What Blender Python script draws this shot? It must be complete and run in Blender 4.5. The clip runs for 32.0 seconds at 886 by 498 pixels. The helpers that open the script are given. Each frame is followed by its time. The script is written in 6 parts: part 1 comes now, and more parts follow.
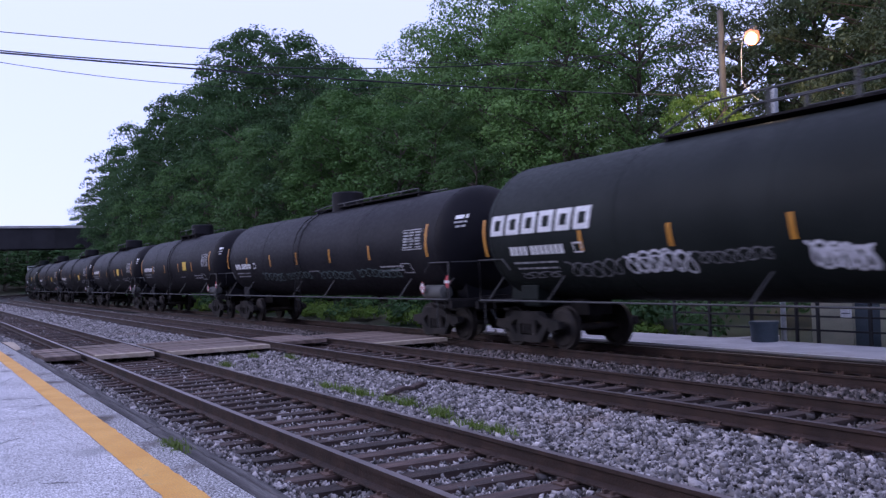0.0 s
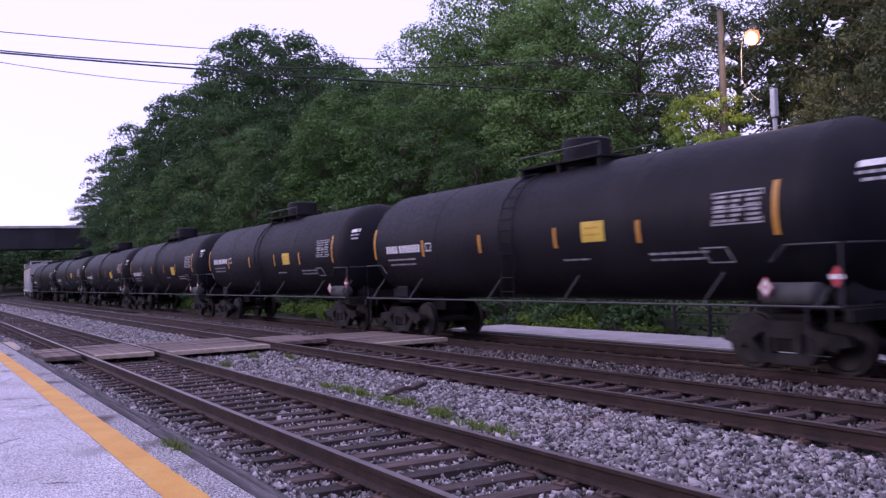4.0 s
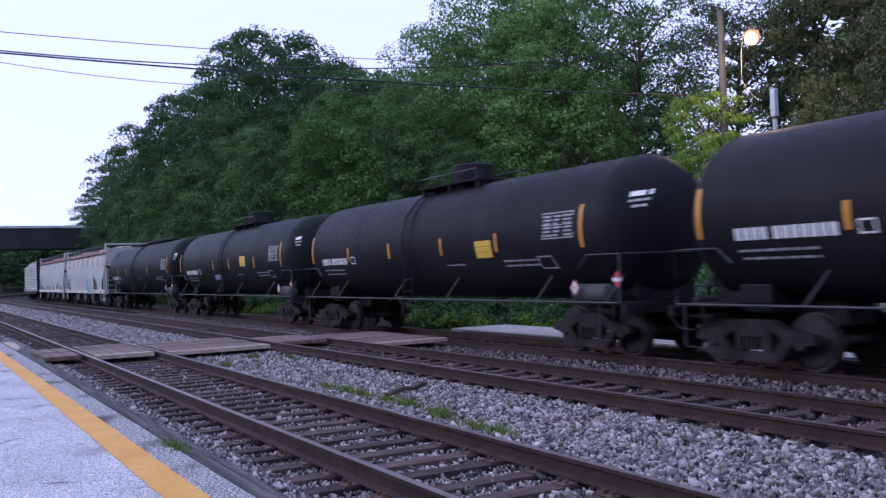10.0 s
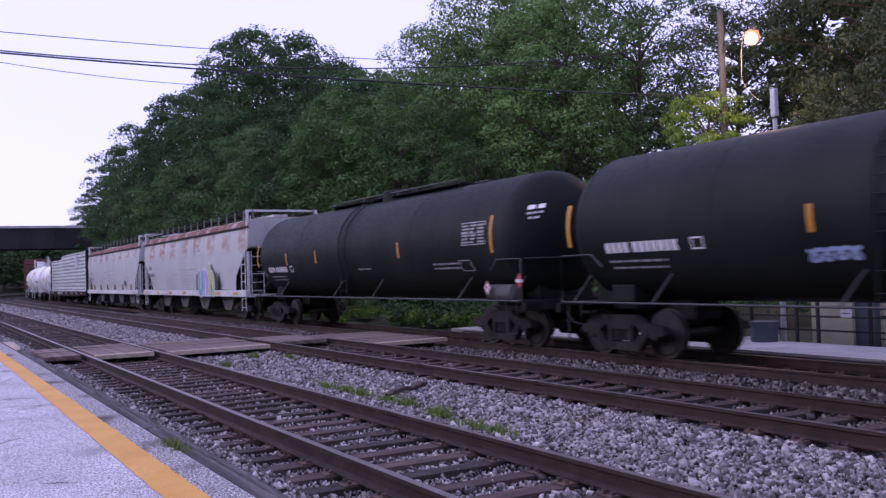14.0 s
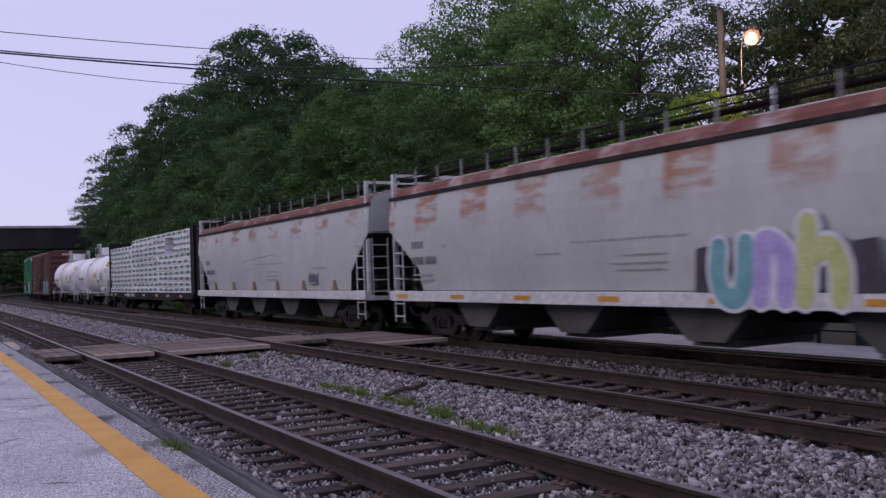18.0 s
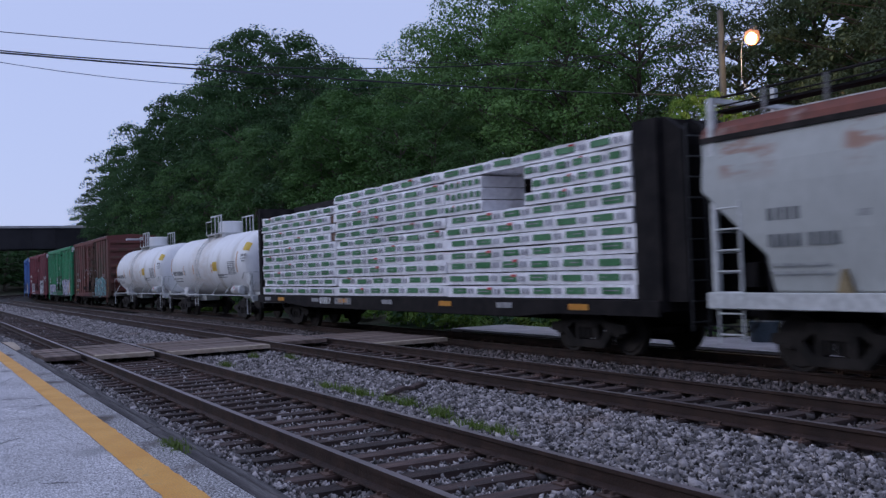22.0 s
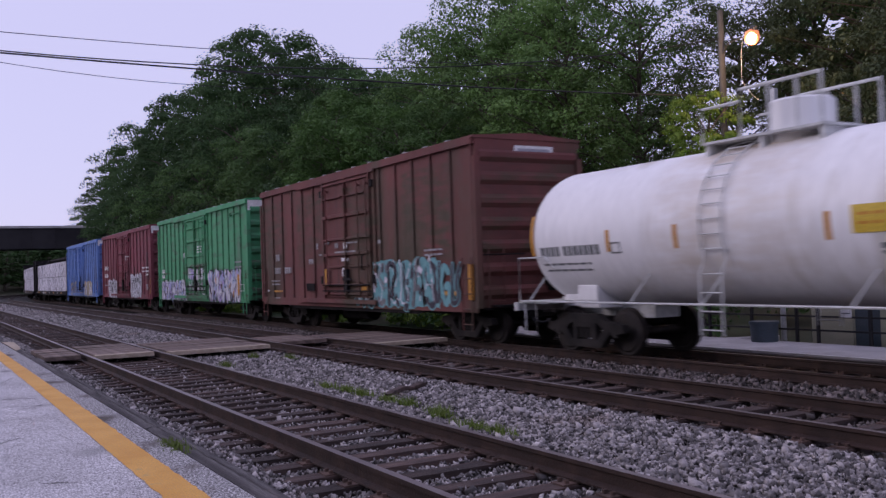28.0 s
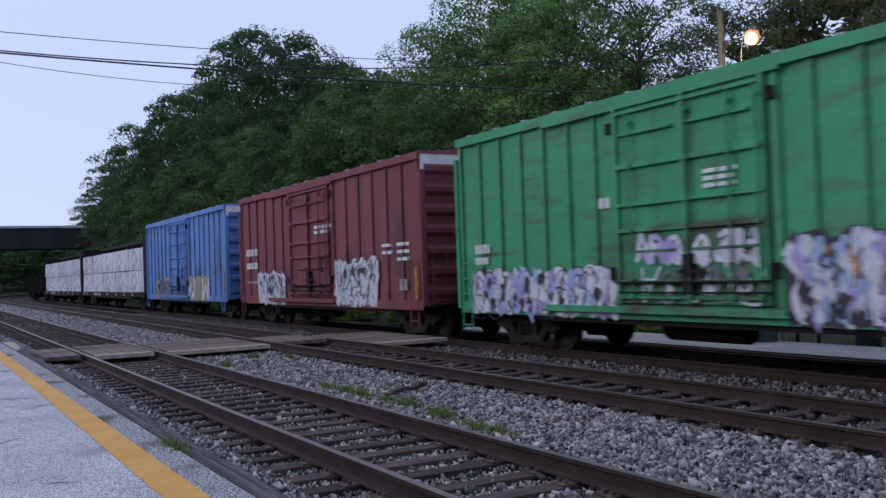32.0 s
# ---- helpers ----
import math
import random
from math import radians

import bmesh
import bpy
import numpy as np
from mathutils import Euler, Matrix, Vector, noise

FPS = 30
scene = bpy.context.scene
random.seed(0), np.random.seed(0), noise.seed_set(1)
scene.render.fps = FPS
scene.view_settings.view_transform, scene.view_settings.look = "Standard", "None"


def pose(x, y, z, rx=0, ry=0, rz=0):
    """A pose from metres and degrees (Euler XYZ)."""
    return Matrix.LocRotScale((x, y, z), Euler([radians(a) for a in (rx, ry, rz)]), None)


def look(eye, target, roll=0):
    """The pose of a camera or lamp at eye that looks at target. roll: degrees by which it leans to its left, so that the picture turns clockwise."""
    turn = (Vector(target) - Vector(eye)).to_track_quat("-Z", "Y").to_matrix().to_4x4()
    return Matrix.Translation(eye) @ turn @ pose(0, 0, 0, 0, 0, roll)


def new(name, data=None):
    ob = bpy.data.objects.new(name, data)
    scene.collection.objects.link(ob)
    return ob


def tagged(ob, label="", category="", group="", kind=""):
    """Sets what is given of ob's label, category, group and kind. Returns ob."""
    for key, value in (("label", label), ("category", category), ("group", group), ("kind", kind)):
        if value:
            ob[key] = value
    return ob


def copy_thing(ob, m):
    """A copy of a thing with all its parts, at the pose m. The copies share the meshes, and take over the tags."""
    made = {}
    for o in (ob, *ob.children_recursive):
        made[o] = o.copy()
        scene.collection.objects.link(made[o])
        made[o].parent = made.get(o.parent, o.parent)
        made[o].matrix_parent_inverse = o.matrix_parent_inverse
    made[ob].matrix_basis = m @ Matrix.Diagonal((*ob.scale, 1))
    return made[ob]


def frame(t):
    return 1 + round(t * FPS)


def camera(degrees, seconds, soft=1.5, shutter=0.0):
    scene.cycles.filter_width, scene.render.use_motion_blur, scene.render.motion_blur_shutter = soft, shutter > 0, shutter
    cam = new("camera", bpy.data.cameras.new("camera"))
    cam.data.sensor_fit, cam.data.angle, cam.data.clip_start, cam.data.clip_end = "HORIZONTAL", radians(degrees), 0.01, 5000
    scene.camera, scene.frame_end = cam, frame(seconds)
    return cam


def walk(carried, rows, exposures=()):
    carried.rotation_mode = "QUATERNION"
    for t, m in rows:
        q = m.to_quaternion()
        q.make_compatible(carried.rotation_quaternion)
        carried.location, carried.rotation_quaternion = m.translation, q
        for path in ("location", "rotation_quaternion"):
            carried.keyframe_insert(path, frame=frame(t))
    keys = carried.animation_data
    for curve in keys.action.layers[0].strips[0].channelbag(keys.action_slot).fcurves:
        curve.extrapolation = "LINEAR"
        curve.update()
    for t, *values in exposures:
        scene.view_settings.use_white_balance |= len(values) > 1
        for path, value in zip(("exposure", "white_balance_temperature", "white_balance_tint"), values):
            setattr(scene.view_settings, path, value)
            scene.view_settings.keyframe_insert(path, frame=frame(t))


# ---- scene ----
cam = camera(52.22, 32.0, soft=1.4, shutter=0.5)
EYE = Vector((0, 0, 1.6375))
VIEW = look(EYE, EYE + Vector((-0.86321, 0.50426, 0.02449)), -1.934)
walk(cam, [(0.0, VIEW), (32.0, VIEW)], exposures=[
    (0.0, -0.32, 5650, 26), (1.0, -0.27, 5700, 31), (2.0, -0.22, 6100, 45), (3.0, -0.17, 6200, 50),
    (6.0, -0.17, 5800, 24), (7.0, -0.17, 5600, 9), (8.0, -0.22, 5400, -1), (9.0, -0.17, 5350, 5),
    (10.0, -0.17, 5650, 22), (11.0, -0.17, 6000, 40), (12.0, -0.17, 6200, 49), (13.0, -0.22, 6100, 47),
    (14.0, -0.27, 5950, 41), (17.0, -0.82, 5750, 0), (18.0, -0.87, 6550, 27), (19.0, -0.87, 6500, 23),
    (20.0, -0.89, 6250, 15), (21.0, -0.95, 5950, 13), (22.0, -1.02, 5750, 12), (23.0, -1.05, 5500, 10),
    (24.0, -1.05, 5450, 6), (25.0, -1.14, 5600, 12), (28.0, -0.82, 6550, 28), (29.0, -0.58, 6450, 37),
    (30.0, -0.53, 6100, 33), (31.0, -0.71, 6200, 18), (32.0, -0.71, 6050, 9)])

# ---- light: overcast dusk, one street lamp ----
world = bpy.data.worlds.new("dusk_sky")
scene.world = world
world.use_nodes = True
wn, wl = world.node_tree.nodes, world.node_tree.links
sky = wn.new("ShaderNodeTexSky")
sky.sky_type, sky.sun_disc = "NISHITA", False
sky.sun_elevation, sky.sun_rotation = radians(24), radians(212)
veil = wn.new("ShaderNodeMix")
veil.data_type = "RGBA"
veil.inputs["Factor"].default_value = 0.75
veil.inputs["B"].default_value = (9.6, 10.3, 14.3, 1)
wl.new(sky.outputs["Color"], veil.inputs["A"])
wl.new(veil.outputs["Result"], wn["Background"].inputs["Color"])
wn["Background"].inputs["Strength"].default_value = 0.131
sun = new("sun", bpy.data.lights.new("sun", "SUN"))
sun.data.energy, sun.data.angle, sun.data.color = 1.0, radians(25), (1, 0.95, 0.90)
sun.matrix_basis = look((-29, -46, 24.3), (0, 0, 0))


# ---- materials ----
def surf(name, a, b, scale=3.0, rough=0.8, bump=0.2, metal=0.0, fine=40.0, spread=(0.35, 0.65), rnd=0.0, island=0.0, stretch=(1, 1, 1), c=None, cut=0.62, cscale=0.7, spec=0.5, grain=0.25, sharp=0.25):
    """A painted, stony or wooden surface: two colours at one scale, grain at a finer one, and stains in a third colour."""
    m = bpy.data.materials.new(name)
    m.use_nodes = True
    n, l = m.node_tree.nodes, m.node_tree.links
    bs = n["Principled BSDF"]
    tc, mp = n.new("ShaderNodeTexCoord"), n.new("ShaderNodeMapping")
    mp.inputs["Scale"].default_value = stretch
    l.new(tc.outputs["Object"], mp.inputs["Vector"])

    def noisy(s, d=6):
        t = n.new("ShaderNodeTexNoise")
        t.inputs["Scale"].default_value, t.inputs["Detail"].default_value = s, d
        l.new(mp.outputs["Vector"], t.inputs["Vector"])
        return t.outputs["Fac"]

    def mix(f, x, y, kind="MIX"):
        k = n.new("ShaderNodeMix")
        k.data_type, k.blend_type = "RGBA", kind
        for v, s in ((f, "Factor"), (x, "A"), (y, "B")):
            if isinstance(v, (int, float, tuple)):
                k.inputs[s].default_value = v if s == "Factor" else (*v, 1)[:4]
            else:
                l.new(v, k.inputs[s])
        return k.outputs["Result"]

    def rng(v, lo, hi, x=0.0, y=1.0):
        k = n.new("ShaderNodeMapRange")
        for i, q in zip(("From Min", "From Max", "To Min", "To Max"), (lo, hi, x, y)):
            k.inputs[i].default_value = q
        l.new(v, k.inputs["Value"])
        return k.outputs["Result"]

    col = mix(rng(noisy(scale), *spread), a, b)
    g = noisy(fine, 3)
    val = rng(g, 0.5 - sharp, 0.5 + sharp, 1 - grain, 1 + grain)
    hv = n.new("ShaderNodeHueSaturation")
    l.new(col, hv.inputs["Color"])
    l.new(val, hv.inputs["Value"])
    col = hv.outputs["Color"]
    if c:
        col = mix(rng(noisy(cscale, 8), cut, cut + 0.12), col, c)
    if rnd or island:
        src = n.new("ShaderNodeObjectInfo").outputs["Random"] if rnd else n.new("ShaderNodeNewGeometry").outputs["Random Per Island"]
        h2 = n.new("ShaderNodeHueSaturation")
        l.new(col, h2.inputs["Color"])
        w = rnd or island
        l.new(rng(src, 0, 1, 1 - w, 1 + w), h2.inputs["Value"])
        col = h2.outputs["Color"]
    l.new(col, bs.inputs["Base Color"])
    l.new(rng(g, 0.2, 0.8, max(0.05, rough - 0.12), min(1, rough + 0.12)), bs.inputs["Roughness"])
    bs.inputs["Metallic"].default_value = metal
    bs.inputs["Specular IOR Level"].default_value = spec
    if bump:
        b_ = n.new("ShaderNodeBump")
        b_.inputs["Strength"].default_value, b_.inputs["Distance"].default_value = bump, 0.02
        l.new(g, b_.inputs["Height"])
        l.new(b_.outputs["Normal"], bs.inputs["Normal"])
    return m


def glow(name, color, power):
    m = bpy.data.materials.new(name)
    m.use_nodes = True
    bs = m.node_tree.nodes["Principled BSDF"]
    bs.inputs["Base Color"].default_value = (*color, 1)
    bs.inputs["Emission Color"].default_value = (*color, 1)
    bs.inputs["Emission Strength"].default_value = power
    return m


def leafy(name, a, b, wide=0.4):
    """Leaves: two greens from leaf to leaf, a little light passing through."""
    m = bpy.data.materials.new(name)
    m.use_nodes = True
    n, l = m.node_tree.nodes, m.node_tree.links
    bs = n["Principled BSDF"]
    geo = n.new("ShaderNodeNewGeometry")
    tc, nz = n.new("ShaderNodeTexCoord"), n.new("ShaderNodeTexNoise")
    nz.inputs["Scale"].default_value = 0.35
    l.new(tc.outputs["Object"], nz.inputs["Vector"])
    mx = n.new("ShaderNodeMix")
    mx.data_type = "RGBA"
    mx.inputs["A"].default_value, mx.inputs["B"].default_value = (*a, 1), (*b, 1)
    add = n.new("ShaderNodeMath")
    add.operation = "MULTIPLY_ADD"
    l.new(geo.outputs["Random Per Island"], add.inputs[0])
    add.inputs[1].default_value = wide
    l.new(nz.outputs["Fac"], add.inputs[2])
    sub = n.new("ShaderNodeMapRange")
    sub.inputs["From Min"].default_value, sub.inputs["From Max"].default_value = 0.35, 0.65 + wide
    l.new(add.outputs[0], sub.inputs["Value"])
    l.new(sub.outputs["Result"], mx.inputs["Factor"])
    hs = n.new("ShaderNodeHueSaturation")
    oi, mr = n.new("ShaderNodeObjectInfo"), n.new("ShaderNodeMapRange")
    mr.inputs["To Min"].default_value, mr.inputs["To Max"].default_value = 0.75, 1.3
    l.new(oi.outputs["Random"], mr.inputs["Value"])
    l.new(mr.outputs["Result"], hs.inputs["Value"])
    l.new(mx.outputs["Result"], hs.inputs["Color"])
    l.new(hs.outputs["Color"], bs.inputs["Base Color"])
    bs.inputs["Roughness"].default_value = 0.6
    bs.inputs["Specular IOR Level"].default_value = 0.25
    tr = n.new("ShaderNodeBsdfTranslucent")
    l.new(hs.outputs["Color"], tr.inputs["Color"])
    ms = n.new("ShaderNodeMixShader")
    ms.inputs["Fac"].default_value = 0.28
    l.new(bs.outputs[0], ms.inputs[1])
    l.new(tr.outputs[0], ms.inputs[2])
    l.new(ms.outputs[0], n["Material Output"].inputs["Surface"])
    return m


ASPHALT = surf("worn_asphalt", (0.47, 0.455, 0.46), (0.59, 0.575, 0.585), 0.8, 0.9, 1.0, fine=70, c=(0.27, 0.262, 0.262), cut=0.62, cscale=1.1, grain=0.62, sharp=0.12)
SPECKLE = surf("gravelly_asphalt", (0.18, 0.172, 0.172), (0.52, 0.51, 0.51), 34, 0.95, 1.0, fine=62, spread=(0.44, 0.58), grain=0.75, sharp=0.14, c=(0.10, 0.085, 0.075), cut=0.56, cscale=0.9)
YELLOW_LINE = surf("yellow_line_paint", (0.62, 0.30, 0.045), (0.70, 0.37, 0.075), 2, 0.7, 0.3, fine=70, c=(0.34, 0.28, 0.15), cut=0.66, cscale=4)
OLD_TIMBER = surf("old_timber", (0.024, 0.020, 0.021), (0.062, 0.055, 0.053), 2.5, 0.9, 0.5, fine=30, stretch=(0.4, 3, 3), rnd=0.25)
EDGE_TIMBER = surf("weathered_edge_timber", (0.036, 0.032, 0.033), (0.115, 0.105, 0.106), 4.0, 0.9, 0.9, fine=26, stretch=(0.22, 4, 4), rnd=0.2, c=(0.03, 0.026, 0.026), cut=0.57, cscale=0.9, grain=0.5)
CRACK = surf("dark_crack", (0.05, 0.047, 0.046), (0.11, 0.10, 0.10), 8, 0.95, 0.3)
TIE_WOOD = surf("creosoted_tie", (0.030, 0.020, 0.018), (0.095, 0.060, 0.050), 3, 0.9, 0.6, fine=30, stretch=(3, 0.5, 3), rnd=0.45)
PLANK_WOOD = surf("crossing_plank", (0.11, 0.080, 0.066), (0.235, 0.17, 0.14), 2, 0.85, 0.4, fine=25, stretch=(0.4, 3, 3), rnd=0.25)
PALE_PLANK = surf("pale_plank", (0.34, 0.27, 0.20), (0.46, 0.38, 0.29), 2, 0.85, 0.3, fine=25, stretch=(0.4, 3, 3))
RAIL_RUST = surf("rail_rust", (0.025, 0.0135, 0.0105), (0.052, 0.028, 0.021), 4, 0.75, 0.4, metal=0.2, fine=50)
RAIL_HEAD = surf("rail_head_worn", (0.13, 0.105, 0.10), (0.22, 0.18, 0.175), 2, 0.42, 0.1, metal=0.75, fine=30, stretch=(0.2, 1, 1))
PLATE_RUST = surf("tie_plate_rust", (0.055, 0.034, 0.028), (0.11, 0.066, 0.05), 6, 0.85, 0.4, fine=40, rnd=0.3)
STONE = surf("ballast_stone", (0.060, 0.057, 0.056), (0.10, 0.095, 0.094), 5, 0.8, 0.2, fine=60, c=(0.062, 0.048, 0.041), cut=0.62, cscale=0.5)
sn, sl = STONE.node_tree.nodes, STONE.node_tree.links
pick, steps, tone = sn.new("ShaderNodeNewGeometry"), sn.new("ShaderNodeValToRGB"), sn.new("ShaderNodeMix")
for at, v in ((0.0, 0.12), (0.45, 0.40), (0.74, 1.0), (0.88, 1.9), (0.955, 3.6), (1.0, 7.5)):
    e = steps.color_ramp.elements.new(at) if 0 < at < 1 else steps.color_ramp.elements[int(at)]
    e.color = (v / 7.5, v / 7.5, v / 7.5, 1)
tone.data_type, tone.blend_type = "RGBA", "MULTIPLY"
tone.inputs["Factor"].default_value = 1
last = sn["Principled BSDF"].inputs["Base Color"].links[0].from_socket
boost = sn.new("ShaderNodeMix")
boost.data_type, boost.blend_type = "RGBA", "MULTIPLY"
boost.inputs["Factor"].default_value = 1
boost.inputs["B"].default_value = (6.3, 6.05, 6.0, 1)
sl.new(pick.outputs["Random Per Island"], steps.inputs["Fac"])
sl.new(last, tone.inputs["A"])
sl.new(steps.outputs["Color"], tone.inputs["B"])
sl.new(tone.outputs["Result"], boost.inputs["A"])
sl.new(boost.outputs["Result"], sn["Principled BSDF"].inputs["Base Color"])
STONE_DARK = STONE.copy()
STONE_DARK.name = "grimy_ballast_stone"
for nd in STONE_DARK.node_tree.nodes:
    if nd.bl_idname == "ShaderNodeMix" and tuple(round(q, 2) for q in nd.inputs["B"].default_value[:3]) == (6.3, 6.05, 6.0):
        nd.inputs["B"].default_value = (3.2, 2.8, 2.65, 1)
STONE_BED = surf("ballast_bed", (0.022, 0.021, 0.02), (0.075, 0.072, 0.07), 14, 0.95, 0.9, fine=28)
SOIL = surf("soil_and_weeds", (0.035, 0.045, 0.02), (0.09, 0.08, 0.05), 0.5, 0.95, 0.6, fine=12, c=(0.03, 0.055, 0.018), cut=0.5, cscale=0.25)
CONCRETE = surf("pale_concrete", (0.40, 0.38, 0.38), (0.52, 0.50, 0.50), 1.2, 0.9, 0.3, fine=50, c=(0.28, 0.27, 0.26), cut=0.6)
BRIDGE_STEEL = surf("dark_girder_steel", (0.016, 0.015, 0.018), (0.03, 0.028, 0.032), 0.4, 0.8, 0.2, fine=8)
BARK = surf("bark", (0.06, 0.048, 0.038), (0.13, 0.105, 0.085), 3, 0.95, 0.7, fine=18, stretch=(2, 2, 0.4))
POLE_WOOD = surf("weathered_pole", (0.075, 0.076, 0.075), (0.13, 0.13, 0.125), 2, 0.9, 0.4, fine=20, stretch=(3, 3, 0.3))
POLE_GREY = surf("galvanised_pole", (0.42, 0.43, 0.44), (0.52, 0.53, 0.54), 2, 0.5, 0.1, metal=0.3)
CABLE = surf("cable_rubber", (0.02, 0.02, 0.025), (0.03, 0.03, 0.035), 5, 0.6, 0)
BLACK_STEEL = surf("black_steel", (0.015, 0.015, 0.017), (0.03, 0.03, 0.032), 3, 0.6, 0.1)
BEIGE = surf("beige_siding", (0.36, 0.35, 0.26), (0.44, 0.42, 0.31), 1.5, 0.8, 0.1, stretch=(1, 1, 3))
WHITE_PAINT = surf("white_paint", (0.74, 0.74, 0.74), (0.82, 0.82, 0.82), 2, 0.5, 0.05)
BIN_BLUE = surf("slate_plastic", (0.05, 0.075, 0.095), (0.075, 0.10, 0.12), 2, 0.5, 0.1)
LEAF_TALL = leafy("leaf_tall_green", (0.074, 0.152, 0.047), (0.18, 0.31, 0.09))
LEAF_MID = leafy("leaf_mid_green", (0.045, 0.098, 0.032), (0.105, 0.195, 0.058))
LEAF_DARK = leafy("leaf_dark_green", (0.029, 0.070, 0.026), (0.080, 0.158, 0.050))
LEAF_LIGHT = leafy("leaf_light_green", (0.060, 0.135, 0.036), (0.125, 0.245, 0.062))
LEAF_LIME = leafy("leaf_yellow_green", (0.13, 0.26, 0.035), (0.26, 0.38, 0.065))
LEAF_DUSK = leafy("leaf_purplish_green", (0.058, 0.082, 0.042), (0.128, 0.165, 0.074))
GRASS = leafy("grass_blade", (0.10, 0.16, 0.03), (0.20, 0.27, 0.06))


# ---- mesh building ----
class Shape:
    """Vertices, faces and material slots that become one mesh."""

    def __init__(self):
        self.v, self.f, self.k = [], [], []

    def add(self, verts, faces, k=0):
        o = len(self.v)
        self.v += [tuple(p) for p in verts]
        self.f += [tuple(i + o for i in q) for q in faces]
        self.k += [k] * len(faces)
        return self

    def box(self, x0, x1, y0, y1, z0, z1, k=0):
        p = [(x, y, z) for z in (z0, z1) for y in (y0, y1) for x in (x0, x1)]
        return self.add(p, [(0, 2, 3, 1), (4, 5, 7, 6), (0, 1, 5, 4), (2, 6, 7, 3), (0, 4, 6, 2), (1, 3, 7, 5)], k)

    def beam(self, a, b, w, h=None, k=0, up=(0, 0, 1)):
        """A bar of rectangular section from a to b."""
        a, b = Vector(a), Vector(b)
        d = (b - a).normalized()
        u = Vector(up)
        if abs(d.dot(u)) > 0.95:
            u = Vector((1, 0, 0))
        s = d.cross(u).normalized() * w / 2
        t = s.cross(d).normalized() * (h or w) / 2
        p = [q + i * s + j * t for q in (a, b) for i, j in ((-1, -1), (1, -1), (1, 1), (-1, 1))]
        return self.add(p, [(0, 3, 2, 1), (4, 5, 6, 7), (0, 1, 5, 4), (1, 2, 6, 5), (2, 3, 7, 6), (3, 0, 4, 7)], k)

    def tube(self, pts, r, n=8, k=0, caps=True):
        """A round bar along pts; r is one radius, or one for each point."""
        pts = [Vector(p) for p in pts]
        rr = r if isinstance(r, (list, tuple)) else [r] * len(pts)
        ring = []
        for i, p in enumerate(pts):
            d = (pts[min(i + 1, len(pts) - 1)] - pts[max(i - 1, 0)]).normalized()
            u = Vector((0, 0, 1)) if abs(d.z) < 0.9 else Vector((1, 0, 0))
            s = d.cross(u).normalized()
            t = d.cross(s)
            ring += [p + rr[i] * (math.cos(6.28319 * j / n) * s + math.sin(6.28319 * j / n) * t) for j in range(n)]
        f = [(i * n + j, i * n + (j + 1) % n, (i + 1) * n + (j + 1) % n, (i + 1) * n + j) for i in range(len(pts) - 1) for j in range(n)]
        if caps:
            f += [tuple(range(n))[::-1], tuple(range((len(pts) - 1) * n, len(pts) * n))]
        return self.add(ring, f, k)

    def prism(self, prof, x0, x1, k=0, axis="x"):
        """A flat outline, of (y, z) pairs, drawn out along x (or of (x, z) pairs along y)."""
        n = len(prof)
        if axis == "x":
            p = [(x, a, b) for x in (x0, x1) for a, b in prof]
        else:
            p = [(a, x, b) for x in (x0, x1) for a, b in prof]
        f = [(i, (i + 1) % n, n + (i + 1) % n, n + i) for i in range(n)] + [tuple(range(n))[::-1], tuple(range(n, 2 * n))]
        return self.add(p, f, k)

    def lathe(self, prof, n=48, k=0, cy=0.0, cz=0.0):
        """A turned body about a line along x: prof holds (x, radius)."""
        p = [(x, cy + r * math.cos(6.28319 * j / n), cz + r * math.sin(6.28319 * j / n)) for x, r in prof for j in range(n)]
        f = [(i * n + j, i * n + (j + 1) % n, (i + 1) * n + (j + 1) % n, (i + 1) * n + j) for i in range(len(prof) - 1) for j in range(n)]
        return self.add(p, f, k)

    def mesh(self, name, mats, smooth=None):
        me = bpy.data.meshes.new(name)
        me.from_pydata(self.v, [], self.f)
        for m in mats if isinstance(mats, (list, tuple)) else [mats]:
            me.materials.append(m)
        me.polygons.foreach_set("material_index", self.k)
        bm = bmesh.new()
        bm.from_mesh(me)
        bmesh.ops.recalc_face_normals(bm, faces=bm.faces)
        bm.to_mesh(me)
        bm.free()
        if smooth:
            me.polygons.foreach_set("use_smooth", [True] * len(me.polygons))
            me.set_sharp_from_angle(angle=radians(smooth))
        return me


def part(name, shape, material, parent=None, label="", smooth=None, bevel=0.0, at=None):
    """Links a shape (or a mesh) as one mesh object under a thing or a part."""
    me = shape if isinstance(shape, bpy.types.Mesh) else shape.mesh(name, material, smooth)
    ob = new(name, me)
    ob.parent = parent
    if at is not None:
        ob.matrix_basis = at
    if label:
        ob["label"] = label
    if bevel:
        b = ob.modifiers.new("edge", "BEVEL")
        b.width, b.segments, b.limit_method = bevel, 2, "ANGLE"
    return ob


def thing(name, label, category, group="", kind="", at=None):
    ob = new(name)
    ob.empty_display_size = 0.2
    if at is not None:
        ob.matrix_basis = at
    return tagged(ob, label, category, group, kind)


